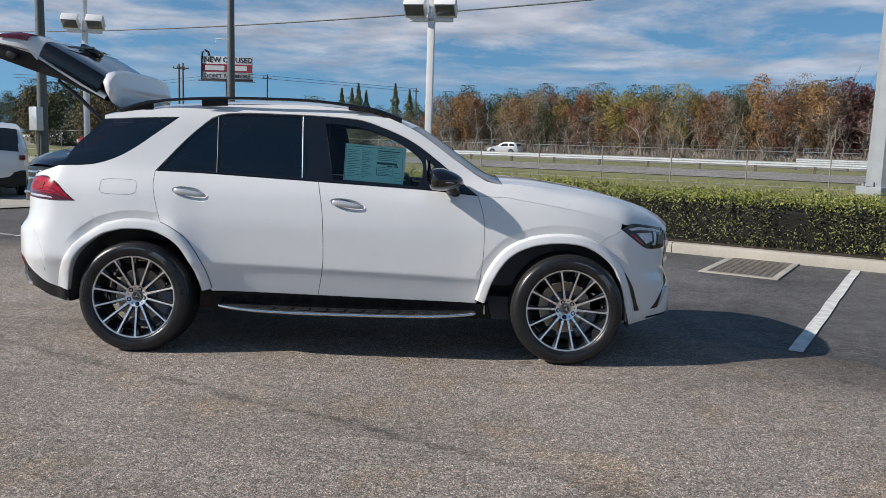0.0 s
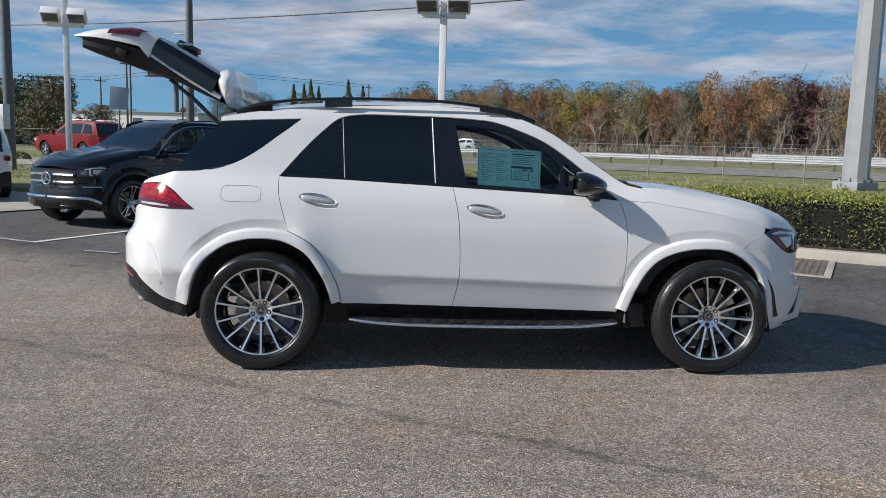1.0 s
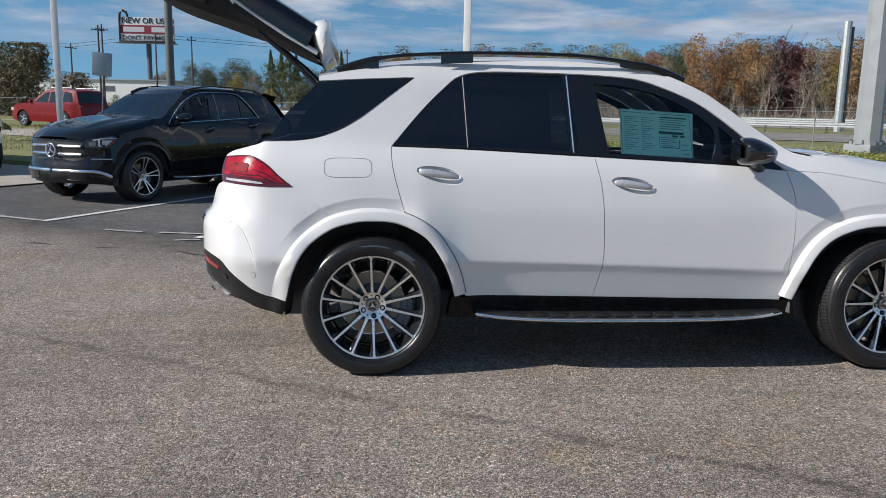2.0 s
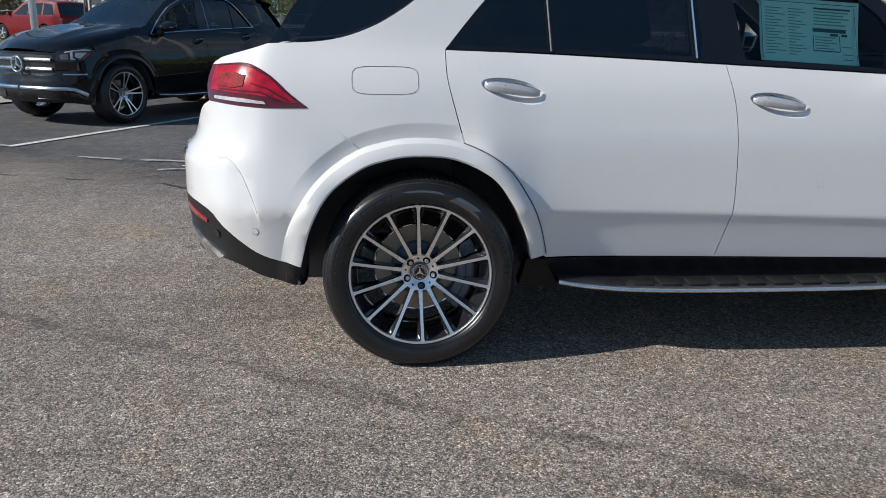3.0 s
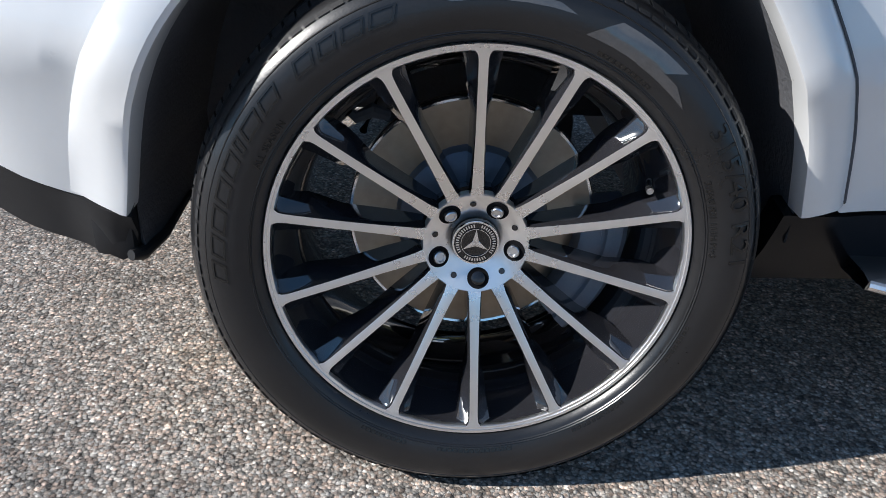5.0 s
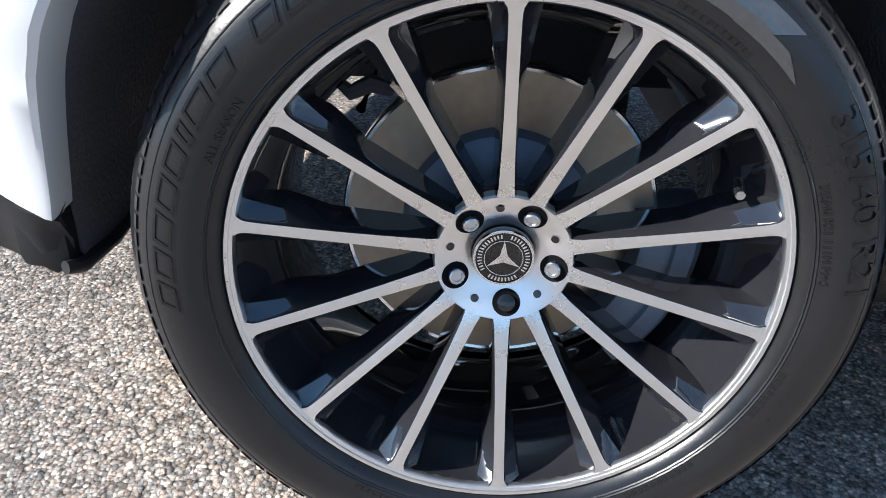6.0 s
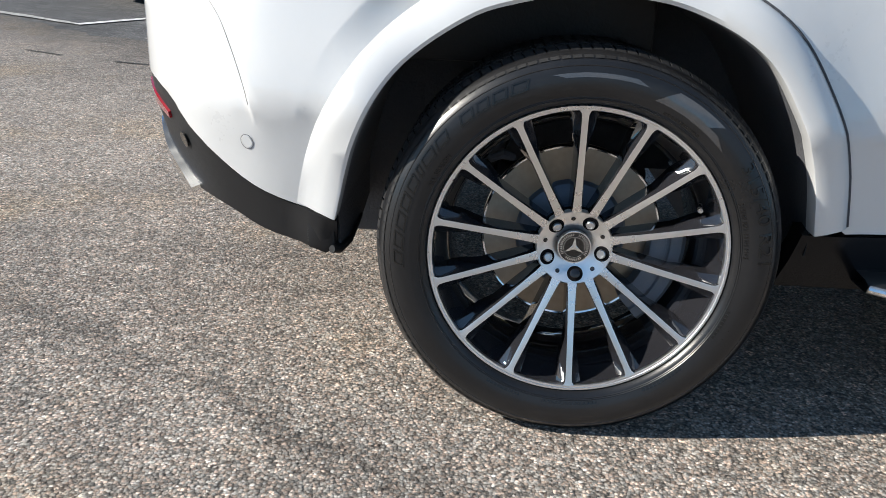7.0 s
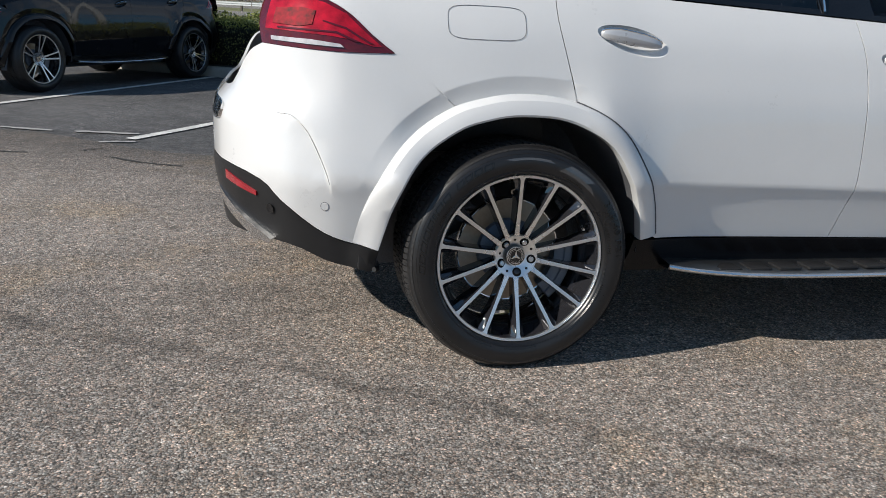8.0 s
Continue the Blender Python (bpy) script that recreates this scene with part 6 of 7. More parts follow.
def hedge(s0, s1, n0, n1, z0, z1):
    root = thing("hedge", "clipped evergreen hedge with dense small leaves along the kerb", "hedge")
    # solid core behind the leaves, shade painted in as near-black
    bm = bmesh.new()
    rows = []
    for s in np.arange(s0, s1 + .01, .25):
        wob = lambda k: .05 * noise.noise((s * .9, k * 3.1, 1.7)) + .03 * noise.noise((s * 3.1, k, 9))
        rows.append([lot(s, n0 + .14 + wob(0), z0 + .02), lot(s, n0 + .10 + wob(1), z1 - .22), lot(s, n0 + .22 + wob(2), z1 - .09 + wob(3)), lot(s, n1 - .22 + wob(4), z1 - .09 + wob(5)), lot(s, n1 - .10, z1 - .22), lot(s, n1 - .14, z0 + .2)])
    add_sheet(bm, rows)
    part("inner_growth", tidy(bm), HEDGE_SHADE, root)
    rng = np.random.default_rng(5)
    k = int((s1 - s0) * 3300)
    s = rng.uniform(s0, s1, k)
    which = rng.uniform(0, 1, k)
    front = which < .46
    n = np.where(front, n0, rng.uniform(n0, n1, k))
    z = np.where(front, z0 + .03 + (z1 - z0 - .03) * rng.uniform(0, 1, k) ** .8, z1)
    bump = np.array([noise.noise((a * 1.3, b * 2.0, c * 2.0)) * .08 + noise.noise((a * 4.5, b * 4, c * 4)) * .11 + noise.noise((a * 11, b * 9, c * 11)) * .05 for a, b, c in zip(s, n, z)])
    edge = np.clip((z1 - z) / .12, 0, 1)
    n = n + np.where(front, -bump + .08 * (1 - edge) + rng.uniform(-.03, .16, k), 0)
    z = z + np.where(front, 0, bump - .06 * np.clip((n0 + .15 - n) / .15, 0, 1) + rng.uniform(-.07, .03, k))
    pts = np.outer(s, ALONG) + np.outer(n, ACROSS)
    pts[:, 2] = z
    nr = np.where(front[:, None], -np.array(ACROSS)[None] + (0, 0, .5), np.array((0, 0, 1.0))[None])
    # paler leaves on top and at the upper edge, darker ones below
    crest = ~front | (z > z1 - .10 - .07 * rng.uniform(0, 1, k))
    face = ~crest & (rng.uniform(0, 1, k) < .74)
    v, f = leaf_cloud(pts[crest], nr[crest], .022, 6)
    sheet_mesh("young_leaves", v, f, HEDGE_CREST, root, "pale yellow-green leaves along the hedge top", kind="stuff")
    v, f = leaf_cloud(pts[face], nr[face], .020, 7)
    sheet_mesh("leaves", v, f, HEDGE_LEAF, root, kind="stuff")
    bm = bmesh.new()
    for q in np.arange(s0 + .2, s1, .45):
        nn = n0 + .35 + .1 * rng.uniform(-1, 1)
        add_tube(bm, [lot(q, nn, z0), lot(q + .05, nn + .03, z0 + .25), lot(q + .12, nn - .05, z0 + .45)], [.014, .011, .006], 5)
    part("stems", bm, BARK, root)


hedge(-9.2, 16, 8.12, 9.45, .13, .90)


# ---- poles, cable and signs ----
def flood_pole(x, y, base, top, turn):
    root = thing("light_pole", "white square steel light pole with two floodlights", "light pole", pose(x, y, base, 0, 0, turn), "light poles")
    h = top - base
    part("shaft", add_box(bmesh.new(), (0, 0, h / 2), (.13, .13, h), bevel=.012), POLE_WHITE, root)
    part("base_plate", add_box(bmesh.new(), (0, 0, .02), (.34, .34, .04), bevel=.006), POLE_WHITE, root)
    part("cross_arm", add_box(bmesh.new(), (0, -.02, h - .10), (.86, .09, .08), bevel=.01), POLE_WHITE, root)
    part("pole_cap", add_box(bmesh.new(), (0, 0, h + .75), (.11, .11, 1.5), bevel=.01), POLE_WHITE, root)
    for sx in (-.30, .30):
        bm = add_box(bmesh.new(), (0, 0, 0), (.42, .36, .23), bevel=.03)
        bmesh.ops.transform(bm, matrix=pose(sx, -.14, h + .12, -38, 0, 0), verts=bm.verts)
        head = part("flood_head", bm, POLE_WHITE, root, "white floodlight housing")
        bm = add_box(bmesh.new(), (0, -.03, -.117), (.36, .27, .012), bevel=.004)
        bmesh.ops.transform(bm, matrix=pose(sx, -.14, h + .12, -38, 0, 0), verts=bm.verts)
        part("flood_glass", bm, LAMP_GLASS, head)
        part("knuckle", add_tube(bmesh.new(), [(sx, -.05, h - .08), (sx, -.08, h + .02)], .035, 8), POLE_WHITE, head)


flood_pole(1.76, 9.65, .12, 4.02, LOT_TURN + 22)
flood_pole(-7.3, 14.75, .12, 4.22, LOT_TURN + 40)


def sign_pole(x, y, base):
    """Eight-sided tapering steel column of a highway sign on a wide foot."""
    root = thing("sign_column", "pale grey eight-sided steel sign column on a bolted foot", "sign column", pose(x, y, base, 0, 0, 20))
    part("foot", add_box(bmesh.new(), (0, 0, .14), (1.0, 1.0, .28), bevel=.03), COLUMN_GREY, root)
    part("collar", add_tube(bmesh.new(), [(0, 0, .28), (0, 0, .36)], .54, 8), COLUMN_GREY, root)
    part("column", add_tube(bmesh.new(), [(0, 0, .30), (0, 0, 14)], [.43, .33], 8), COLUMN_GREY, root, "weathered galvanised column")
    for k in range(8):
        a = radians(45 * k + 22)
        part("anchor_bolt", add_tube(bmesh.new(), [(.50 * math.cos(a), .50 * math.sin(a), .28), (.50 * math.cos(a), .50 * math.sin(a), .42)], .03, 6), POLE_DARK, root)


sign_pole(16.50, 20.1, land(25.5))
root = thing("steel_post", "grey steel gantry post with a side bracket", "post", pose(34.9, 52.0, land(62.6)))
part("shaft", add_tube(bmesh.new(), [(0, 0, 0), (0, 0, 8.0)], .30, 10), GALV, root)
part("inner_channel", add_box(bmesh.new(), (.34, -.1, 4.0), (.16, .2, 7.2), bevel=.01), POLE_DARK, root)
part("bracket", add_tube(bmesh.new(), [(0, 0, 6.2), (-.7, 0, 6.9), (-.75, 0, 7.2)], .06, 6), GALV, root)


def utility_pole(x, y, base, height, r, material, label, arms=True, box=False):
    root = thing("utility_pole", label, "utility pole", pose(x, y, base, 0, 0, LOT_TURN), "utility poles")
    part("shaft", add_tube(bmesh.new(), [(0, 0, 0), (.01, 0, height / 2), (0, 0, height)], [r, r * .88, r * .7], 12), material, root)
    if arms:
        part("cross_arm", add_box(bmesh.new(), (0, 0, height - .7), (.12, 2.2, .12), bevel=.01), WOOD_POLE, root)
        for y2 in (-.95, -.35, .35, .95):
            part("insulator", add_tube(bmesh.new(), [(0, y2, height - .64), (0, y2, height - .42)], .05, 6), GREY_PLASTIC, root)
    if box:
        part("meter_box", add_box(bmesh.new(), (.10, -.30, 1.75), (.45, .25, .80), bevel=.02), GALV, root, "grey steel meter box")
        part("conduit", add_tube(bmesh.new(), [(.1, -.24, .0), (.1, -.24, 1.4)], .05, 6), POLE_DARK, root)
    return root


utility_pole(-11.9, 21.6, land(12.2), 9.5, .17, POLE_DARK, "dark wooden utility pole with a grey meter box", arms=False, box=True)
far_pole = utility_pole(-13.4, 51.6, land(37), 14.0, .30, POLE_DARK, "tall dark steel pole beside the highway", arms=False)
part("camera_arm", add_tube(bmesh.new(), [(0, 0, 8.1), (-1.0, -.5, 8.15), (-1.05, -.5, 7.95)], .04, 6), POLE_WHITE, far_pole)
for x, y, top in ((-37.9, 116, 12.6), (-29.7, 136.3, 13.0), (-36.6, 110.3, 12.0), (-47.6, 131.3, 10.9), (-4.0, 150, 12.5), (-33.5, 128, 12.5)):
    utility_pole(x, y, .8, top - .8, .16, WOOD_POLE, "thin wooden utility pole with a cross arm")
root = thing("overhead_cable", "black overhead cable sagging between poles", "cable")
part("wire", add_tube(bmesh.new(), [lot(s, 37, 9.36 + .00058 * (s + 26) ** 2) for s in np.linspace(-110, 40, 40)], .045, 5), POLE_DARK, root)
root = thing("overhead_cable", "thin far overhead cables between utility poles", "cable")
for dz in (0, .5):
    part("wire", add_tube(bmesh.new(), [(-70, 128, 10.5 + dz), (-47.6, 131.3, 10.3 + dz), (-33.5, 128, 11.9 + dz), (-4, 150, 11.8 + dz)], .03, 4), POLE_DARK, root)


def words_on(text, size, place, material, parent, name="letters"):
    cu = bpy.data.curves.new("letters", "FONT")
    cu.body, cu.size, cu.align_x, cu.align_y, cu.extrude, cu.resolution_u, cu.offset = text, size, "CENTER", "CENTER", .01, 2, size * .012
    ob = new("letters", cu)
    me = bpy.data.meshes.new_from_object(ob.evaluated_get(bpy.context.evaluated_depsgraph_get()))
    bpy.data.objects.remove(ob)
    me.materials.append(material)
    o = new(name, me)
    o.parent = parent
    o.matrix_basis = place
    return o


def billboard():
    root = thing("billboard", "roadside billboard in white, red and black on one post", "billboard", pose(-38.7, 143.6, .9, 0, 0, -2))
    face = plain("billboard_white", (.60, .61, .64), .5, vary=.06)
    red = plain("billboard_red", (.26, .03, .05), .5, vary=.06)
    dark = plain("billboard_black", (.02, .02, .025), .5)
    part("panel", add_box(bmesh.new(), (0, 0, 13.5), (9.3, .3, 4.3), bevel=.03), face, root)
    part("red_band", add_box(bmesh.new(), (0, -.17, 13.55), (9.3, .03, 1.45)), red, root)
    words_on("NEW OR USED", 1.35, pose(0.2, -.19, 15.0, 90), dark, root)
    words_on("DON'T PAY MORE", 1.05, pose(0, -.19, 12.1, 90), dark, root)
    for x, w in ((-2.3, 3.6), (2.2, 2.9)):
        part("name_bar", add_box(bmesh.new(), (x, -.20, 13.55), (w, .03, .85)), face, root)
    part("frame", add_box(bmesh.new(), (-4.75, -.1, 13.6), (.2, .5, 4.6), bevel=.02), dark, root)
    part("lower_trim", add_box(bmesh.new(), (0, -.12, 11.42), (9.5, .45, .42), bevel=.02), dark, root)
    part("cut_out", add_tube(bmesh.new(), [(-4.75, -.2, 15.2), (-4.6, -.2, 16.3), (-4.1, -.2, 16.7), (-3.5, -.2, 16.4), (-3.3, -.2, 15.7)], .22, 8), dark, root, "dark curled cut-out above the board")
    part("post", add_tube(bmesh.new(), [(0, .4, 0), (0, .4, 12.5)], .45, 12), POLE_DARK, root)
    part("catwalk", add_box(bmesh.new(), (0, -.5, 11.15), (10.4, .9, .12)), POLE_DARK, root)
    for x in (-4, -2, 0, 2, 4):
        part("lamp_arm", add_tube(bmesh.new(), [(x, 0, 11.2), (x, -1.7, 11.0)], .06, 5), POLE_DARK, root)


billboard()


def board_sign(x, y, base):
    root = thing("road_sign", "back of a blue-grey road sign leaning on a post", "sign", pose(x, y, base, 0, 4, 12))
    part("board", add_box(bmesh.new(), (0, 0, 2.65), (.72, .02, .90), bevel=.006), plain("sign_back", (.25, .31, .38), .5, metal=.3, vary=.1), root)
    part("post", add_tube(bmesh.new(), [(.05, .04, 0), (.05, .04, 3.0)], .03, 8), POLE_DARK, root)


board_sign(-10.6, 27.9, land(18.2))


# ---- fences and guard rails ----
def wire_fence(s0, s1, n0, height, pitch, label, mesh_pitch=.11):
    z = land(n0)
    root = thing("wire_fence", label, "fence", Matrix())
    proto = None
    for s in np.arange(s0, s1, pitch):
        m = Matrix.Translation(lot(s, n0, z))
        if proto is None:
            proto = part("post", add_tube(bmesh.new(), [(0, 0, 0), (0, 0, height)], .024, 8), POST_STEEL, root)
            proto.matrix_basis = m
        else:
            share("post", proto, root, m)
    for dz in (.05, height - .06):
        part("strand", add_tube(bmesh.new(), [lot(s0, n0, z + dz), lot(s1, n0, z + dz)], .008, 4), GALV, root)
    v, f = [], []
    up, r = np.array((0, 0, 1.0)), .0008
    for s in np.arange(s0 - height, s1, mesh_pitch):
        for sg in (1, -1):
            a = np.array(lot(s if sg > 0 else s + height, n0, z + .05))
            b = np.array(lot(s + height if sg > 0 else s, n0, z + height - .06))
            k = len(v)
            v += [a - up * r, a + up * r, b + up * r, b - up * r]
            f.append((k, k + 1, k + 2, k + 3))
    sheet_mesh("wire_mesh", np.array(v), np.array(f), GALV, root, kind="stuff")


wire_fence(-95, 24, 27.3, 1.40, 2.85, "rusty chain-link fence on thin posts across the verge", mesh_pitch=.22)


def guard_rail(s0, s1, n0, label, lift=0.0):
    z = land(n0)
    root = thing("guard_rail", label, "guard rail")
    prof = [(-.02, .46), (.03, .50), (.03, .56), (-.03, .61), (.03, .66), (.03, .72), (-.02, .76)]
    bm = bmesh.new()
    add_sheet(bm, [[lot(s, n0 + a, z + b) for a, b in [(a, b + lift) for a, b in prof]] for s in np.linspace(s0, s1, 12)])
    part("beam", bm, RAIL_STEEL, root, "corrugated galvanised beam")
    proto = None
    for s in np.arange(s0, s1, 3.8):
        m = Matrix.Translation(lot(s, n0 + .10, z)) @ pose(0, 0, 0, 0, 0, LOT_TURN)
        if proto is None:
            proto = part("post", add_box(bmesh.new(), (0, 0, .36 + lift / 2), (.16, .12, .72 + lift)), WOOD_POLE, root)
            proto.matrix_basis = m
        else:
            share("post", proto, root, m)


guard_rail(-150, 45, 54.5, "galvanised highway guard rail on short posts")
guard_rail(-4.6, 50, 66, "second galvanised guard rail on the median", .18)
wire_fence(-120, 40, 92, 1.9, 6.0, "dull chain-link fence in front of the woods", mesh_pitch=.16)


def warehouse():
    root = thing("warehouse", "long low white building beyond the highway", "building", pose(-48, 147, 1.6, 0, 0, -6))
    wall = plain("white_cladding", (.78, .78, .76), .6, vary=.06)
    part("wall", add_box(bmesh.new(), (0, 0, 1.95), (30, 12, 3.9)), wall, root)
    part("roof", add_box(bmesh.new(), (0, 0, 4.02), (30.6, 12.6, .24), bevel=.05), GALV, root)
    for x in np.arange(-12, 13, 8):
        w = part("window", add_box(bmesh.new(), (x, -6.02, 2.5), (1.6, .06, .9)), LAMP_GLASS, root)
    part("door", add_box(bmesh.new(), (12.5, -6.03, 1.4), (3, .08, 2.8)), GREY_PLASTIC, root)


warehouse()


def low_shrub(s, n, width, height, seed):
    """A low clump of leafy weeds on the verge."""
    root = thing("low_shrub", "low bright green shrub on the verge", "shrub", Matrix.Translation(lot(s, n, land(n))))
    rng = np.random.default_rng(seed)
    d = rng.normal(size=(420, 3))
    d /= np.linalg.norm(d, axis=1)[:, None]
    d[:, 2] = np.abs(d[:, 2])
    v, f = leaf_cloud(d * rng.uniform(.4, 1, (420, 1)) * (width / 2, width / 3, height), d + (0, 0, .4), .07, seed, .8)
    sheet_mesh("foliage", v, f, HEDGE_LEAF, root, kind="stuff")
    part("stem", add_tube(bmesh.new(), [(0, 0, -.02), (0, 0, height * .6)], [.015, .006], 6), WOOD_POLE, root)


low_shrub(-28.4, 17.3, .85, .34, 5)
low_shrub(-27.6, 17.0, .55, .24, 6)


# ---- woods ----
RUST = leafy("rust_leaves", (0.14, 0.066, 0.034), (0.31, 0.155, 0.078), .85)
ORANGE = leafy("orange_brown_leaves", (0.17, 0.092, 0.038), (0.38, 0.22, 0.090), .85)
OLIVE = leafy("yellow_olive_leaves", (0.13, 0.115, 0.030), (0.36, 0.28, 0.075), .85)
TAN = leafy("grey_tan_leaves", (0.15, 0.115, 0.085), (0.27, 0.205, 0.145), .9)
DEEP = leafy("dark_green_leaves", (0.028, 0.045, 0.018), (0.08, 0.095, 0.035), .75)
WINE = leafy("wine_red_leaves", (0.11, 0.035, 0.04), (0.20, 0.08, 0.07), .8)
TWIG = leafy("dry_twigs", (0.13, 0.108, 0.085), (0.40, 0.34, 0.28), .9)


def limbs(bm, rng, p, d, length, r, level, tips):
    """A limb that bends, thins and forks."""
    q = p + d * length * .55 + Vector(rng.normal(size=3)) * length * .06
    e = q + (d + Vector(rng.normal(size=3)) * .18).normalized() * length * .45
    add_tube(bm, [p, q, e], [r, r * .8, r * .6], 5 if level > 1 else 4, caps=False)
    tips.append(e)
    if level == 0:
        return
    for k in range(rng.integers(2, 4)):
        nd = (d + Vector(rng.normal(size=3)) * .55 + Vector((0, 0, .12))).normalized()
        limbs(bm, rng, e if k else q, nd, length * rng.uniform(.55, .8), r * .55, level - 1, tips)


def tree(name, label, seed, height, spread, leaf, count, size, bare=0.0, cone=False, low=.08):
    """A tapered trunk with forking limbs and a crown of many small leaf clumps."""
    rng = np.random.default_rng(seed)
    root = thing(name, label, "tree", pose(0, 0, -60))
    bm, tips = bmesh.new(), []
    limbs(bm, rng, Vector((0, 0, 0)), Vector((.03, 0, 1)), height * (.9 if cone else .42), height * .016, 0 if cone else 3, tips)
    part("trunk", bm, BARK if bare < .5 else TWIG, root)
    if cone:
        h = rng.uniform(.08, 1, count) ** 1.2
        a = rng.uniform(0, 2 * np.pi, count)
        rad = spread * (1 - h) * rng.uniform(.45, 1.0, count) * (1 + .25 * np.sin(h * 37))
        pts = np.stack([rad * np.cos(a), rad * np.sin(a), height * (.05 + .95 * h)], 1)
        nr = np.stack([np.cos(a), np.sin(a), np.full(count, .3)], 1)
    else:
        lobes = []
        for k in range(15):
            a, f = rng.uniform(0, 2 * np.pi), (k + rng.uniform(0, 1)) / 15
            rr = spread * math.sqrt(max(.05, 1 - (2 * f - 1.05) ** 2)) * rng.uniform(.25, .8)
            lobes.append((rr * math.cos(a), rr * math.sin(a), height * (low + (.93 - low) * f), spread * rng.uniform(.30, .55)))
        lobes = np.array(lobes)
        pick = rng.integers(0, len(lobes), count)
        d = rng.normal(size=(count, 3))
        d /= np.linalg.norm(d, axis=1)[:, None]
        rad = lobes[pick, 3] * rng.uniform(.35, 1.08, count) ** .6
        pts = lobes[pick, :3] + d * rad[:, None] * (1, 1, 1.15)
        pts[:, 2] = np.clip(pts[:, 2], .3, height * 1.02)
        nr = d + (0, 0, .35)
    v, f = leaf_cloud(pts, nr, size, seed + 7, .7)
    sheet_mesh("crown", v, f, leaf, root, kind="stuff")
    return root


def woods():
    kinds = {}
    spec = [("rust", "rust-brown autumn tree with thinning leaves", RUST, 2), ("orange", "orange-brown autumn tree at the wood's edge", ORANGE, 3), ("olive", "yellow-green autumn tree at the wood's edge", OLIVE, 2), ("tan", "grey-tan half-bare tree in the wood", TAN, 3), ("wine", "wine-red autumn tree at the wood's edge", WINE, 1), ("deep", "dark green evergreen tree behind the autumn wood", DEEP, 2)]
    seed = 20
    for key, label, mat, n in spec:
        kinds[key] = []
        for k in range(n):
            seed += 1
            kinds[key].append(tree("tree", label, seed, 9.0, 2.6 if key != "deep" else 3.0, mat, 4600 if key != "tan" else 2800, .125, low=(.08, .20, .30)[k % 3]))
    bare = [tree("tree", "bare pale grey tree with fine twigs", 90 + k, 7.5, 1.7, TWIG, 620, .075, bare=1) for k in range(3)]
    rng = np.random.default_rng(3)

    def put(src, s, n, k):
        m = Matrix.Translation(lot(s, n, land(n) - .05)) @ pose(0, 0, 0, 0, 0, rng.uniform(0, 360)) @ Matrix.Diagonal((k * rng.uniform(.85, 1.15), k * rng.uniform(.85, 1.15), k, 1))
        return copy_thing(src, m)

    order = ["orange", "tan", "rust", "orange", "tan", "olive", "orange", "rust", "tan", "deep", "orange", "rust", "tan"]
    s = -58.0
    i = 0
    while s < 34:
        key = order[i % len(order)]
        if abs(s + 30.5) < 1.2:
            key = "olive"
        if -5.5 < s < -2.0:
            key = "wine"
        src = kinds[key][rng.integers(len(kinds[key]))]
        tall = .80 + .20 * float(np.clip((s + 55) / 40, 0, 1))
        put(src, s, 96 + rng.uniform(-1, 3), tall * rng.uniform(.78, 1.16))
        s += rng.uniform(1.5, 2.3)
        i += 1
    for s in np.arange(-60, 34, 2.1):
        key = ("tan", "rust", "deep", "orange", "olive")[rng.integers(5)]
        src = kinds[key][rng.integers(len(kinds[key]))]
        put(src, s + rng.uniform(-1, 1), 101 + rng.uniform(-1.5, 4), rng.uniform(.88, 1.08))
    # undergrowth between the stems
    for s in np.arange(-60, 34, 1.1):
        key = ("tan", "deep", "rust", "tan")[rng.integers(4)]
        put(kinds[key][0], s + rng.uniform(-.6, .6), 98.5 + rng.uniform(-1.2, 2.0), rng.uniform(.30, .55))
    for s in np.arange(-62, 36, 2.6):
        put(kinds["deep"][rng.integers(2)], s + rng.uniform(-1, 1), 109 + rng.uniform(-2, 5), rng.uniform(.95, 1.16))
    for s in np.arange(-56, 30, 1.25):
        put(bare[rng.integers(3)], s + rng.uniform(-1, 1), 93.8 + rng.uniform(-.6, 1.4), rng.uniform(.45, 1.0))
    for s in np.arange(-150, -58, 3.2):
        key = ("deep", "tan", "olive", "deep", "rust")[rng.integers(5)]
        src = kinds[key][rng.integers(len(kinds[key]))]
        put(src, s, 106 + rng.uniform(-6, 10), rng.uniform(.50, .85))
    for s in np.arange(-240, -130, 4.0):
        put(kinds["deep"][rng.integers(2)], s, 92 + rng.uniform(-14, 14), rng.uniform(.7, 1.2))
    for s in np.arange(-150, -62, 4.5):
        put(kinds["deep"][rng.integers(2)], s, 150 + rng.uniform(-6, 10), rng.uniform(.9, 1.3))
    oak = tree("oak_tree", "broad dark green oak beside the fence", 64, 9.0, 5.2, DEEP, 5200, .24, low=.05)
    brown = tree("oak_tree", "broad brownish oak beside the fence", 65, 9.0, 4.6, leafy("brown_oak_leaves", (0.06, 0.055, 0.025), (0.16, 0.12, 0.06), .8), 4600, .24, low=.05)
    kinds["oak"], kinds["brown"] = [oak], [brown]
    for s in np.arange(-100, -66, 2.5):
        put(kinds[("deep", "tan", "olive")[rng.integers(3)]][0], s, 88 + rng.uniform(-4, 4), rng.uniform(.25, .42))
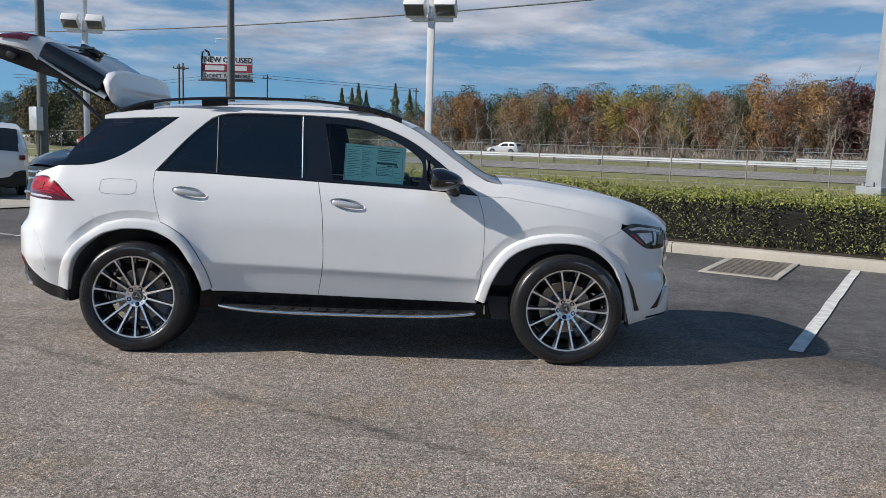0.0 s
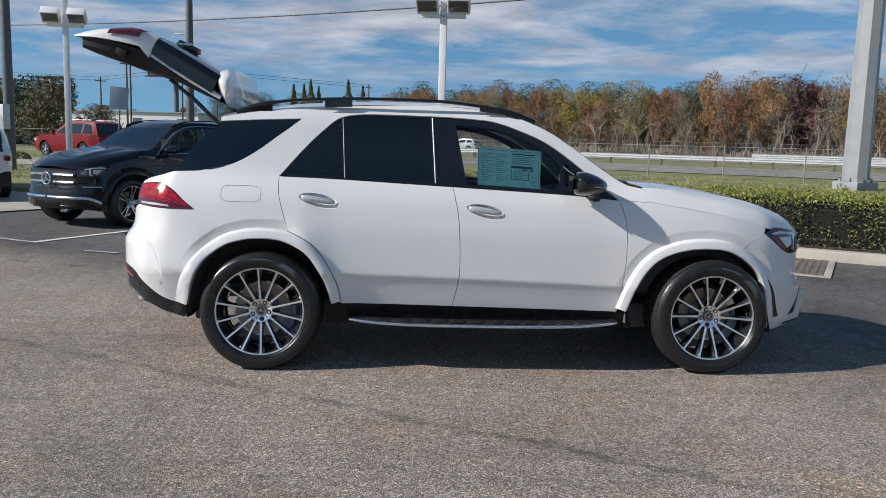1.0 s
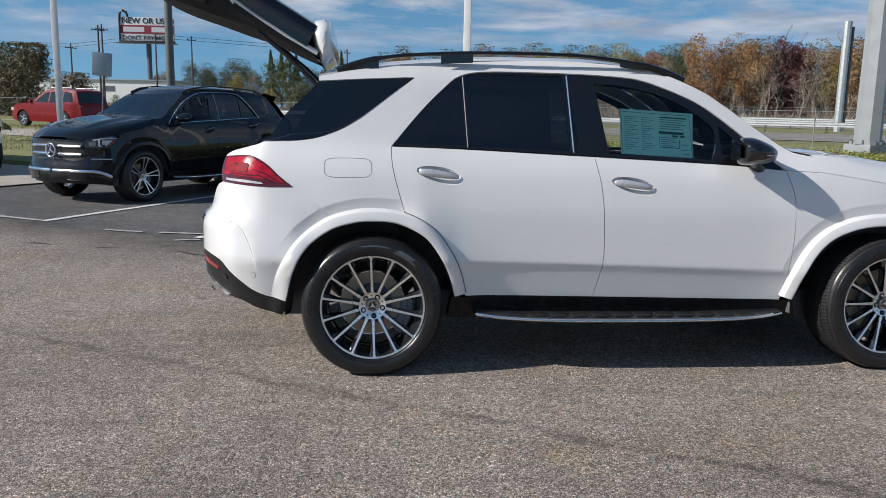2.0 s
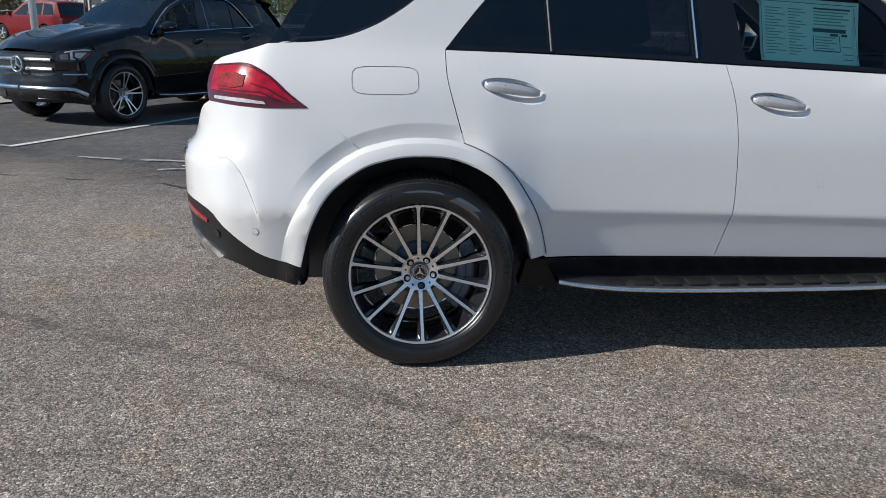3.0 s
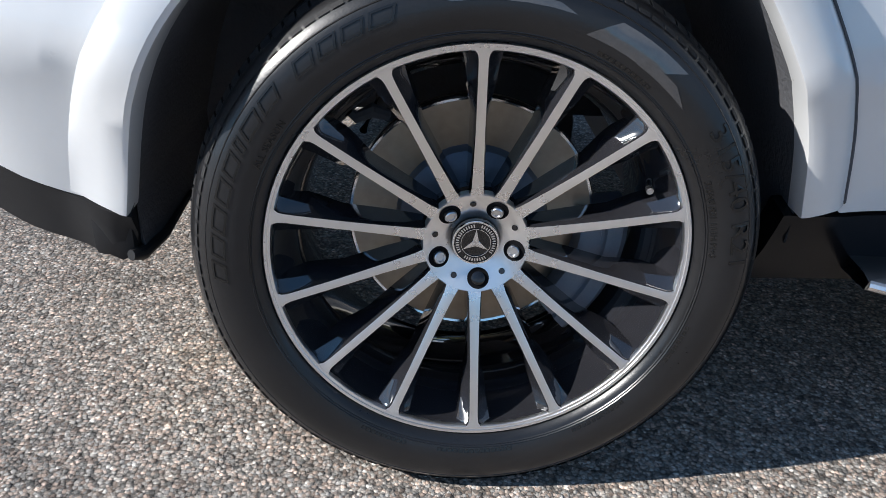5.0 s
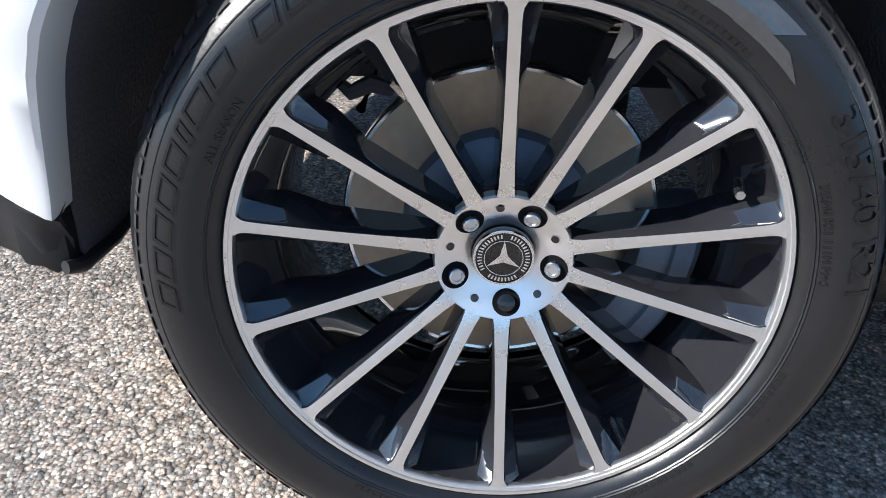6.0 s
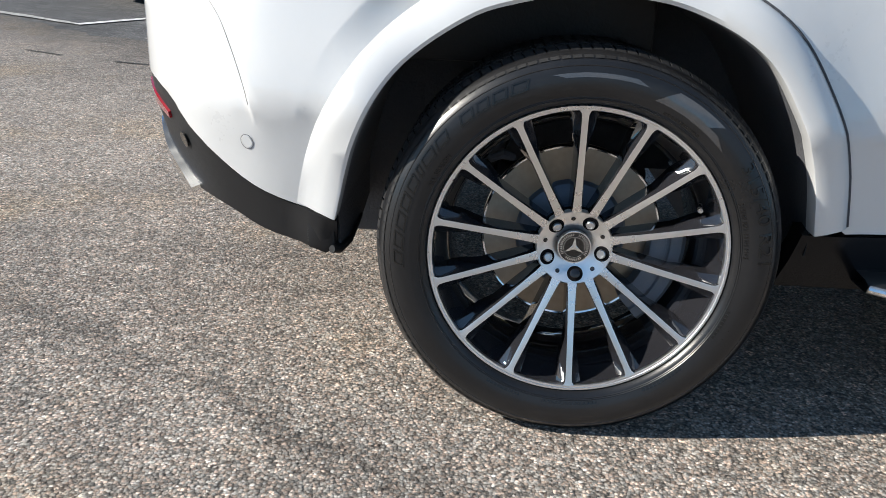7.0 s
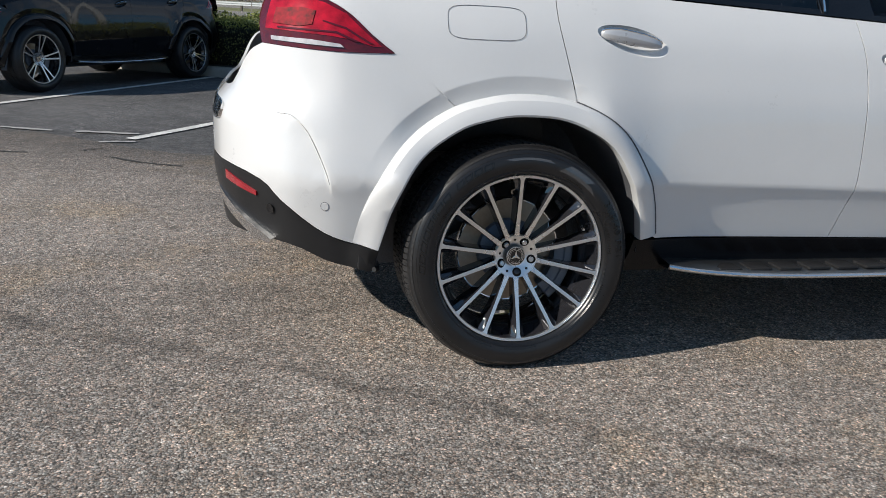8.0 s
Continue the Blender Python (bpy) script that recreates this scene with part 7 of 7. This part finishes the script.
    # big oaks on the near side of the highway, off to one side
    for s, n, k, key in ((-51.5, 36.0, .58, "brown"), (-54.5, 37.5, .60, "oak"), (-48.2, 37.0, .36, "brown"), (-60.5, 38.5, .60, "oak"), (-66, 40, .58, "brown"), (-44, 60, .35, "oak"), (-72, 44, .55, "oak")):
        put(kinds[key][0], s, n, k)
    cedar = tree("cedar_tree", "pointed yellow-green cedar above the far tree line", 71, 9.0, 1.9, leafy("cedar_leaves", (0.05, 0.07, 0.02), (0.15, 0.16, 0.045), .8), 1100, .20, cone=True)
    for x, y, top in ((-13.9, 139, 12.1), (-12.6, 140, 11.0), (-7.3, 139.5, 12.3), (-16.9, 139, 11.2), (-4.7, 139, 11.3), (-15.3, 141, 11.4), (8.5, 132, 9.6)):
        k = (top - 1.0) / 9.0
        copy_thing(cedar, Matrix.Translation((x, y, 1.0)) @ Matrix.Diagonal((k, k, k, 1)))
    for group in (*kinds.values(), bare, [cedar]):
        for o in group:
            for c in (*o.children_recursive, o):
                bpy.data.objects.remove(c)
    # tangled brush at the wood's foot
    k = 24000
    s = rng.uniform(-110, 36, k)
    n = rng.uniform(92.6, 97, k)
    h = rng.uniform(.3, 1, k) ** 1.5 * (.6 + 1.5 * np.array([.5 + noise.noise((a * .25, 0, 3)) for a in s]).clip(0, 1))
    base = np.outer(s, ALONG) + np.outer(n, ACROSS)
    base[:, 2] = .72 + rng.uniform(0, .3, k) * h
    lean = rng.normal(size=(k, 3)) * .35
    lean[:, 2] = 1
    tip = base + lean * h[:, None] * .8
    side = np.cross(lean, rng.normal(size=(k, 3)))
    side /= np.linalg.norm(side, axis=1)[:, None]
    v = np.stack([base - side * .035, base + side * .035, tip + side * .02, tip - side * .02], 1).reshape(-1, 3)
    f = np.arange(4 * k).reshape(-1, 4)
    tagged(sheet_mesh("brush", v, f, TWIG, None, "tangled dry brush along the foot of the wood", "stuff"), category="brush")
    k = 26000
    s, n = rng.uniform(-34, 20, k), rng.uniform(9.8, 31, k)
    base = np.outer(s, ALONG) + np.outer(n, ACROSS)
    base[:, 2] = LAND(n) - .01
    lean = rng.normal(size=(k, 3)) * .5
    lean[:, 2] = 1
    h = rng.uniform(.04, .15, k)
    side = np.cross(lean, rng.normal(size=(k, 3)))
    side /= np.linalg.norm(side, axis=1)[:, None]
    v = np.stack([base - side * .012, base + side * .012, base + lean * h[:, None]], 1).reshape(-1, 3)
    f = np.arange(3 * k).reshape(-1, 3)
    tagged(sheet_mesh("grass", v, f, leafy("dry_grass_blades", (.16, .17, .045), (.34, .31, .11), .8), None, "tufts of dry yellow-green grass on the verge", "stuff"), category="grass")


woods()


# ---- other cars ----
WINDOW_DARK = plain("dark_car_window", (0.012, 0.014, 0.016), 0.08, vary=0.1, coat=0.6)


def plain_car(name, label, paint, m, top, axles, r, width, belt, side_windows, screens, rail=False, trim=None):
    """A road car from its side outline: flanks with arches, a crowned top, windows, lamps and wheels."""
    root = thing(name, label, "car", m)
    xs = np.array(top)[:, 0]
    x0, x1, zr = xs.min(), xs.max(), np.array(top)[:, 1].max()

    def flank2(u, z, inward=0.0):
        u, z = np.asarray(u, float), np.asarray(z, float)
        t = np.abs(2 * (u - x0) / (x1 - x0) - 1)
        w = width / 2 * (1 - .16 * smooth01((t - .70) / .30) ** 1.5) * (1 - .20 * np.clip((z - belt) / (zr - belt), 0, 1)) * (1 - .06 * np.clip((.55 - z) / .3, 0, 1))
        return np.stack([u, -(w - inward), z], 1)

    line = swing(top, .06)
    bottom = []
    for ax in sorted(axles, reverse=True):
        bottom += [(ax + (r + .07) * math.cos(a), max(.24, r + (r + .07) * math.sin(a))) for a in np.linspace(-.35, math.pi + .35, 14)]
    shape = ring(line, [tuple(line[-1]), bottom[0]], np.array(bottom[:14]), [bottom[13], bottom[14]], np.array(bottom[14:]), [bottom[-1], tuple(line[0])], step=.08)
    for side in (-1, 1):
        panel("flank", shape, flank2, paint, root, side, step=.10, thick=.02)
        for poly in side_windows:
            panel("side_window", ring(*[[a, b] for a, b in zip(poly, poly[1:] + poly[:1])], step=.1), lambda u, z: flank2(u, z, -.004), WINDOW_DARK, root, side, step=.12, thick=.004)
    rows = []
    for x, z in line:
        y = -float(flank2(np.array([x]), np.array([z]))[0, 1])
        rows.append([(x + .04 * (1 - f * f) * (1 if x > (x0 + x1) / 2 else -1) * (z < belt + .15), f * y, z + .035 * (1 - f * f) * (z > belt - .15)) for f in np.linspace(-1, 1, 9)])
    part("top", add_sheet(bmesh.new(), rows, flip=True), paint, root)
    for a, b in screens:
        sel = [row for (x, z), row in zip(line, rows) if a <= x <= b and z > belt - .03]
        part("screen", add_sheet(bmesh.new(), [[(p[0] + (.006 if a > (x0 + x1) / 2 else -.006), p[1] * .90, p[2] + .007) for p in row] for row in sel], flip=True), WINDOW_DARK, root)
    part("underside", add_box(bmesh.new(), ((x0 + x1) / 2, 0, .36), (x1 - x0 - .3, width - .5, .25), bevel=.03), LINER, root)
    if trim is not None:
        part("lower_trim", add_box(bmesh.new(), (x0 + .10, 0, .45), (.24, width * .88, .36), bevel=.06), trim, root)
        part("plate_recess", add_box(bmesh.new(), (x0 - .012, 0, .80), (.03, .46, .15), bevel=.01), trim, root)
    for s in (-1, 1):
        for x, z, sx, sz, mat, nm in ((x0 + .10, belt - .14, .30, .12, DARK_RED, "tail_lamp"), (x1 - .16, belt - .28, .26, .14, CLEAR_LENS, "headlamp")):
            y = -float(flank2(np.array([x]), np.array([z]))[0, 1])
            part(nm, add_box(bmesh.new(), (x, s * (y - .05), z), (sx, .13, sz), bevel=.03), mat, root)
        y = width / 2 * .93
        part("door_mirror", add_box(bmesh.new(), (x0 + (x1 - x0) * .66, s * (y + .06), belt + .08), (.16, .20, .13), bevel=.04), paint, root)
        part("door_seam", add_box(bmesh.new(), (x0 + (x1 - x0) * .50, s * (width / 2 + .0005), (belt + .4) / 2), (.008, .004, belt - .42)), LINER, root)
        if rail:
            part("roof_rail", add_tube(bmesh.new(), [(x, s * width * .36, zr + .055) for x in (-.35, .3, 1.0)], .02, 6), ALU, root)
    proto = None
    for ax in axles:
        for s in (-1, 1):
            mm = pose(ax, s * (width / 2 - .03), r, 0, 0, 0 if s < 0 else 180)
            if proto is None:
                proto = part("wheel", add_revolve(bmesh.new(), [(r * .68, .0), (r * .72, -.012), (r * .90, -.012), (r, .02), (r, .20), (r * .7, .21)], 32), RUBBER, root)
                part("rim", add_revolve(bmesh.new(), [(r * .70, -.004), (r * .64, .004), (r * .60, .06), (0, .07)], 28), GREY_PLASTIC, proto)
                for k in range(5):
                    b = add_box(bmesh.new(), (r * .34, .012, 0), (r * .62, .02, r * .16), bevel=.006)
                    part("spoke", b, ALU, proto).matrix_basis = pose(0, 0, 0, 0, 72 * k, 0)
                proto.matrix_basis = mm
            else:
                copy_thing(proto, mm)
    return root


SUV_TOP = [(-.86, .30), (-.98, .42), (-1.0, .62), (-.96, .95), (-.90, 1.08), (-.72, 1.55), (-.60, 1.66), (.2, 1.725), (.95, 1.70), (1.35, 1.60), (2.08, 1.14), (2.85, 1.06), (3.38, .93), (3.62, .76), (3.70, .50), (3.60, .30)]
SUV_WIN = [[(-.62, 1.14), (-.50, 1.56), (-.02, 1.61), (.00, 1.13)], [(.10, 1.12), (.08, 1.615), (.85, 1.60), (.90, 1.11)], [(.98, 1.11), (.93, 1.60), (1.25, 1.54), (1.86, 1.13)]]
CROSS_TOP = [(-.84, .30), (-.96, .42), (-.98, .62), (-.95, .92), (-.92, 1.02), (-.60, 1.44), (-.38, 1.57), (.25, 1.66), (.95, 1.63), (1.35, 1.52), (2.08, 1.10), (2.85, 1.02), (3.38, .90), (3.62, .74), (3.70, .50), (3.60, .30)]
CROSS_WIN = [[(-.45, 1.16), (-.33, 1.46), (-.02, 1.53), (.00, 1.10)], [(.10, 1.08), (.08, 1.55), (.85, 1.54), (.90, 1.06)], [(.98, 1.06), (.93, 1.53), (1.25, 1.47), (1.86, 1.09)]]
HATCH_TOP = [(-.72, .30), (-.84, .42), (-.86, .62), (-.82, .92), (-.76, 1.02), (-.55, 1.38), (-.42, 1.46), (.3, 1.53), (.95, 1.50), (1.25, 1.40), (1.95, 1.02), (2.65, .93), (3.15, .80), (3.36, .65), (3.42, .45), (3.32, .28)]
HATCH_WIN = [[(-.45, 1.06), (-.30, 1.38), (.30, 1.43), (.36, 1.03)], [(.44, 1.03), (.40, 1.43), (1.10, 1.38), (1.72, 1.0)]]


def heading(x, y):
    return math.degrees(math.atan2(y, x))


plain_car("red_suv", "dark red sport utility car with silver roof rails on the verge", RED_PAINT, pose(-13.33, 33.72, land(21.8), 0, 0, heading(-.853, .522)), SUV_TOP, (0, 2.75), .355, 1.87, 1.08, SUV_WIN, ((-.93, -.70), (1.40, 2.05)), rail=True)
plain_car("white_crossover", "white crossover car parked on the concrete apron", WHITE_PAINT, pose(-8.55, 12.05, .02, 0, 0, heading(-.55, .83)), CROSS_TOP, (0, 2.72), .36, 1.86, 1.04, CROSS_WIN, ((-.93, -.48), (1.40, 2.05)), trim=DARK_PLASTIC)
plain_car("silver_car", "silver crossover car far along the highway", SILVER_PAINT, pose(10.6, 93.5, land(85.3) + .03, 0, 0, heading(-.853, .522)), HATCH_TOP, (0, 2.6), .33, 1.8, .98, HATCH_WIN, ((-.80, -.55), (1.30, 1.92)))
plain_car("red_car", "small red car far along the highway", RED_PAINT, pose(-29.3, 71.4, land(45.5) + .03, 0, 0, heading(-.853, .522)), HATCH_TOP, (0, 2.6), .33, 1.8, .98, HATCH_WIN, ((-.80, -.55), (1.30, 1.92)))
plain_car("silver_pickup", "pale silver car far along the highway", SILVER_PAINT, pose(-31.4, 66.8, land(40.6) + .03, 0, 0, heading(-.853, .522)), SUV_TOP, (0, 2.7), .35, 1.85, 1.06, SUV_WIN, ((-.93, -.70), (1.40, 2.05)))
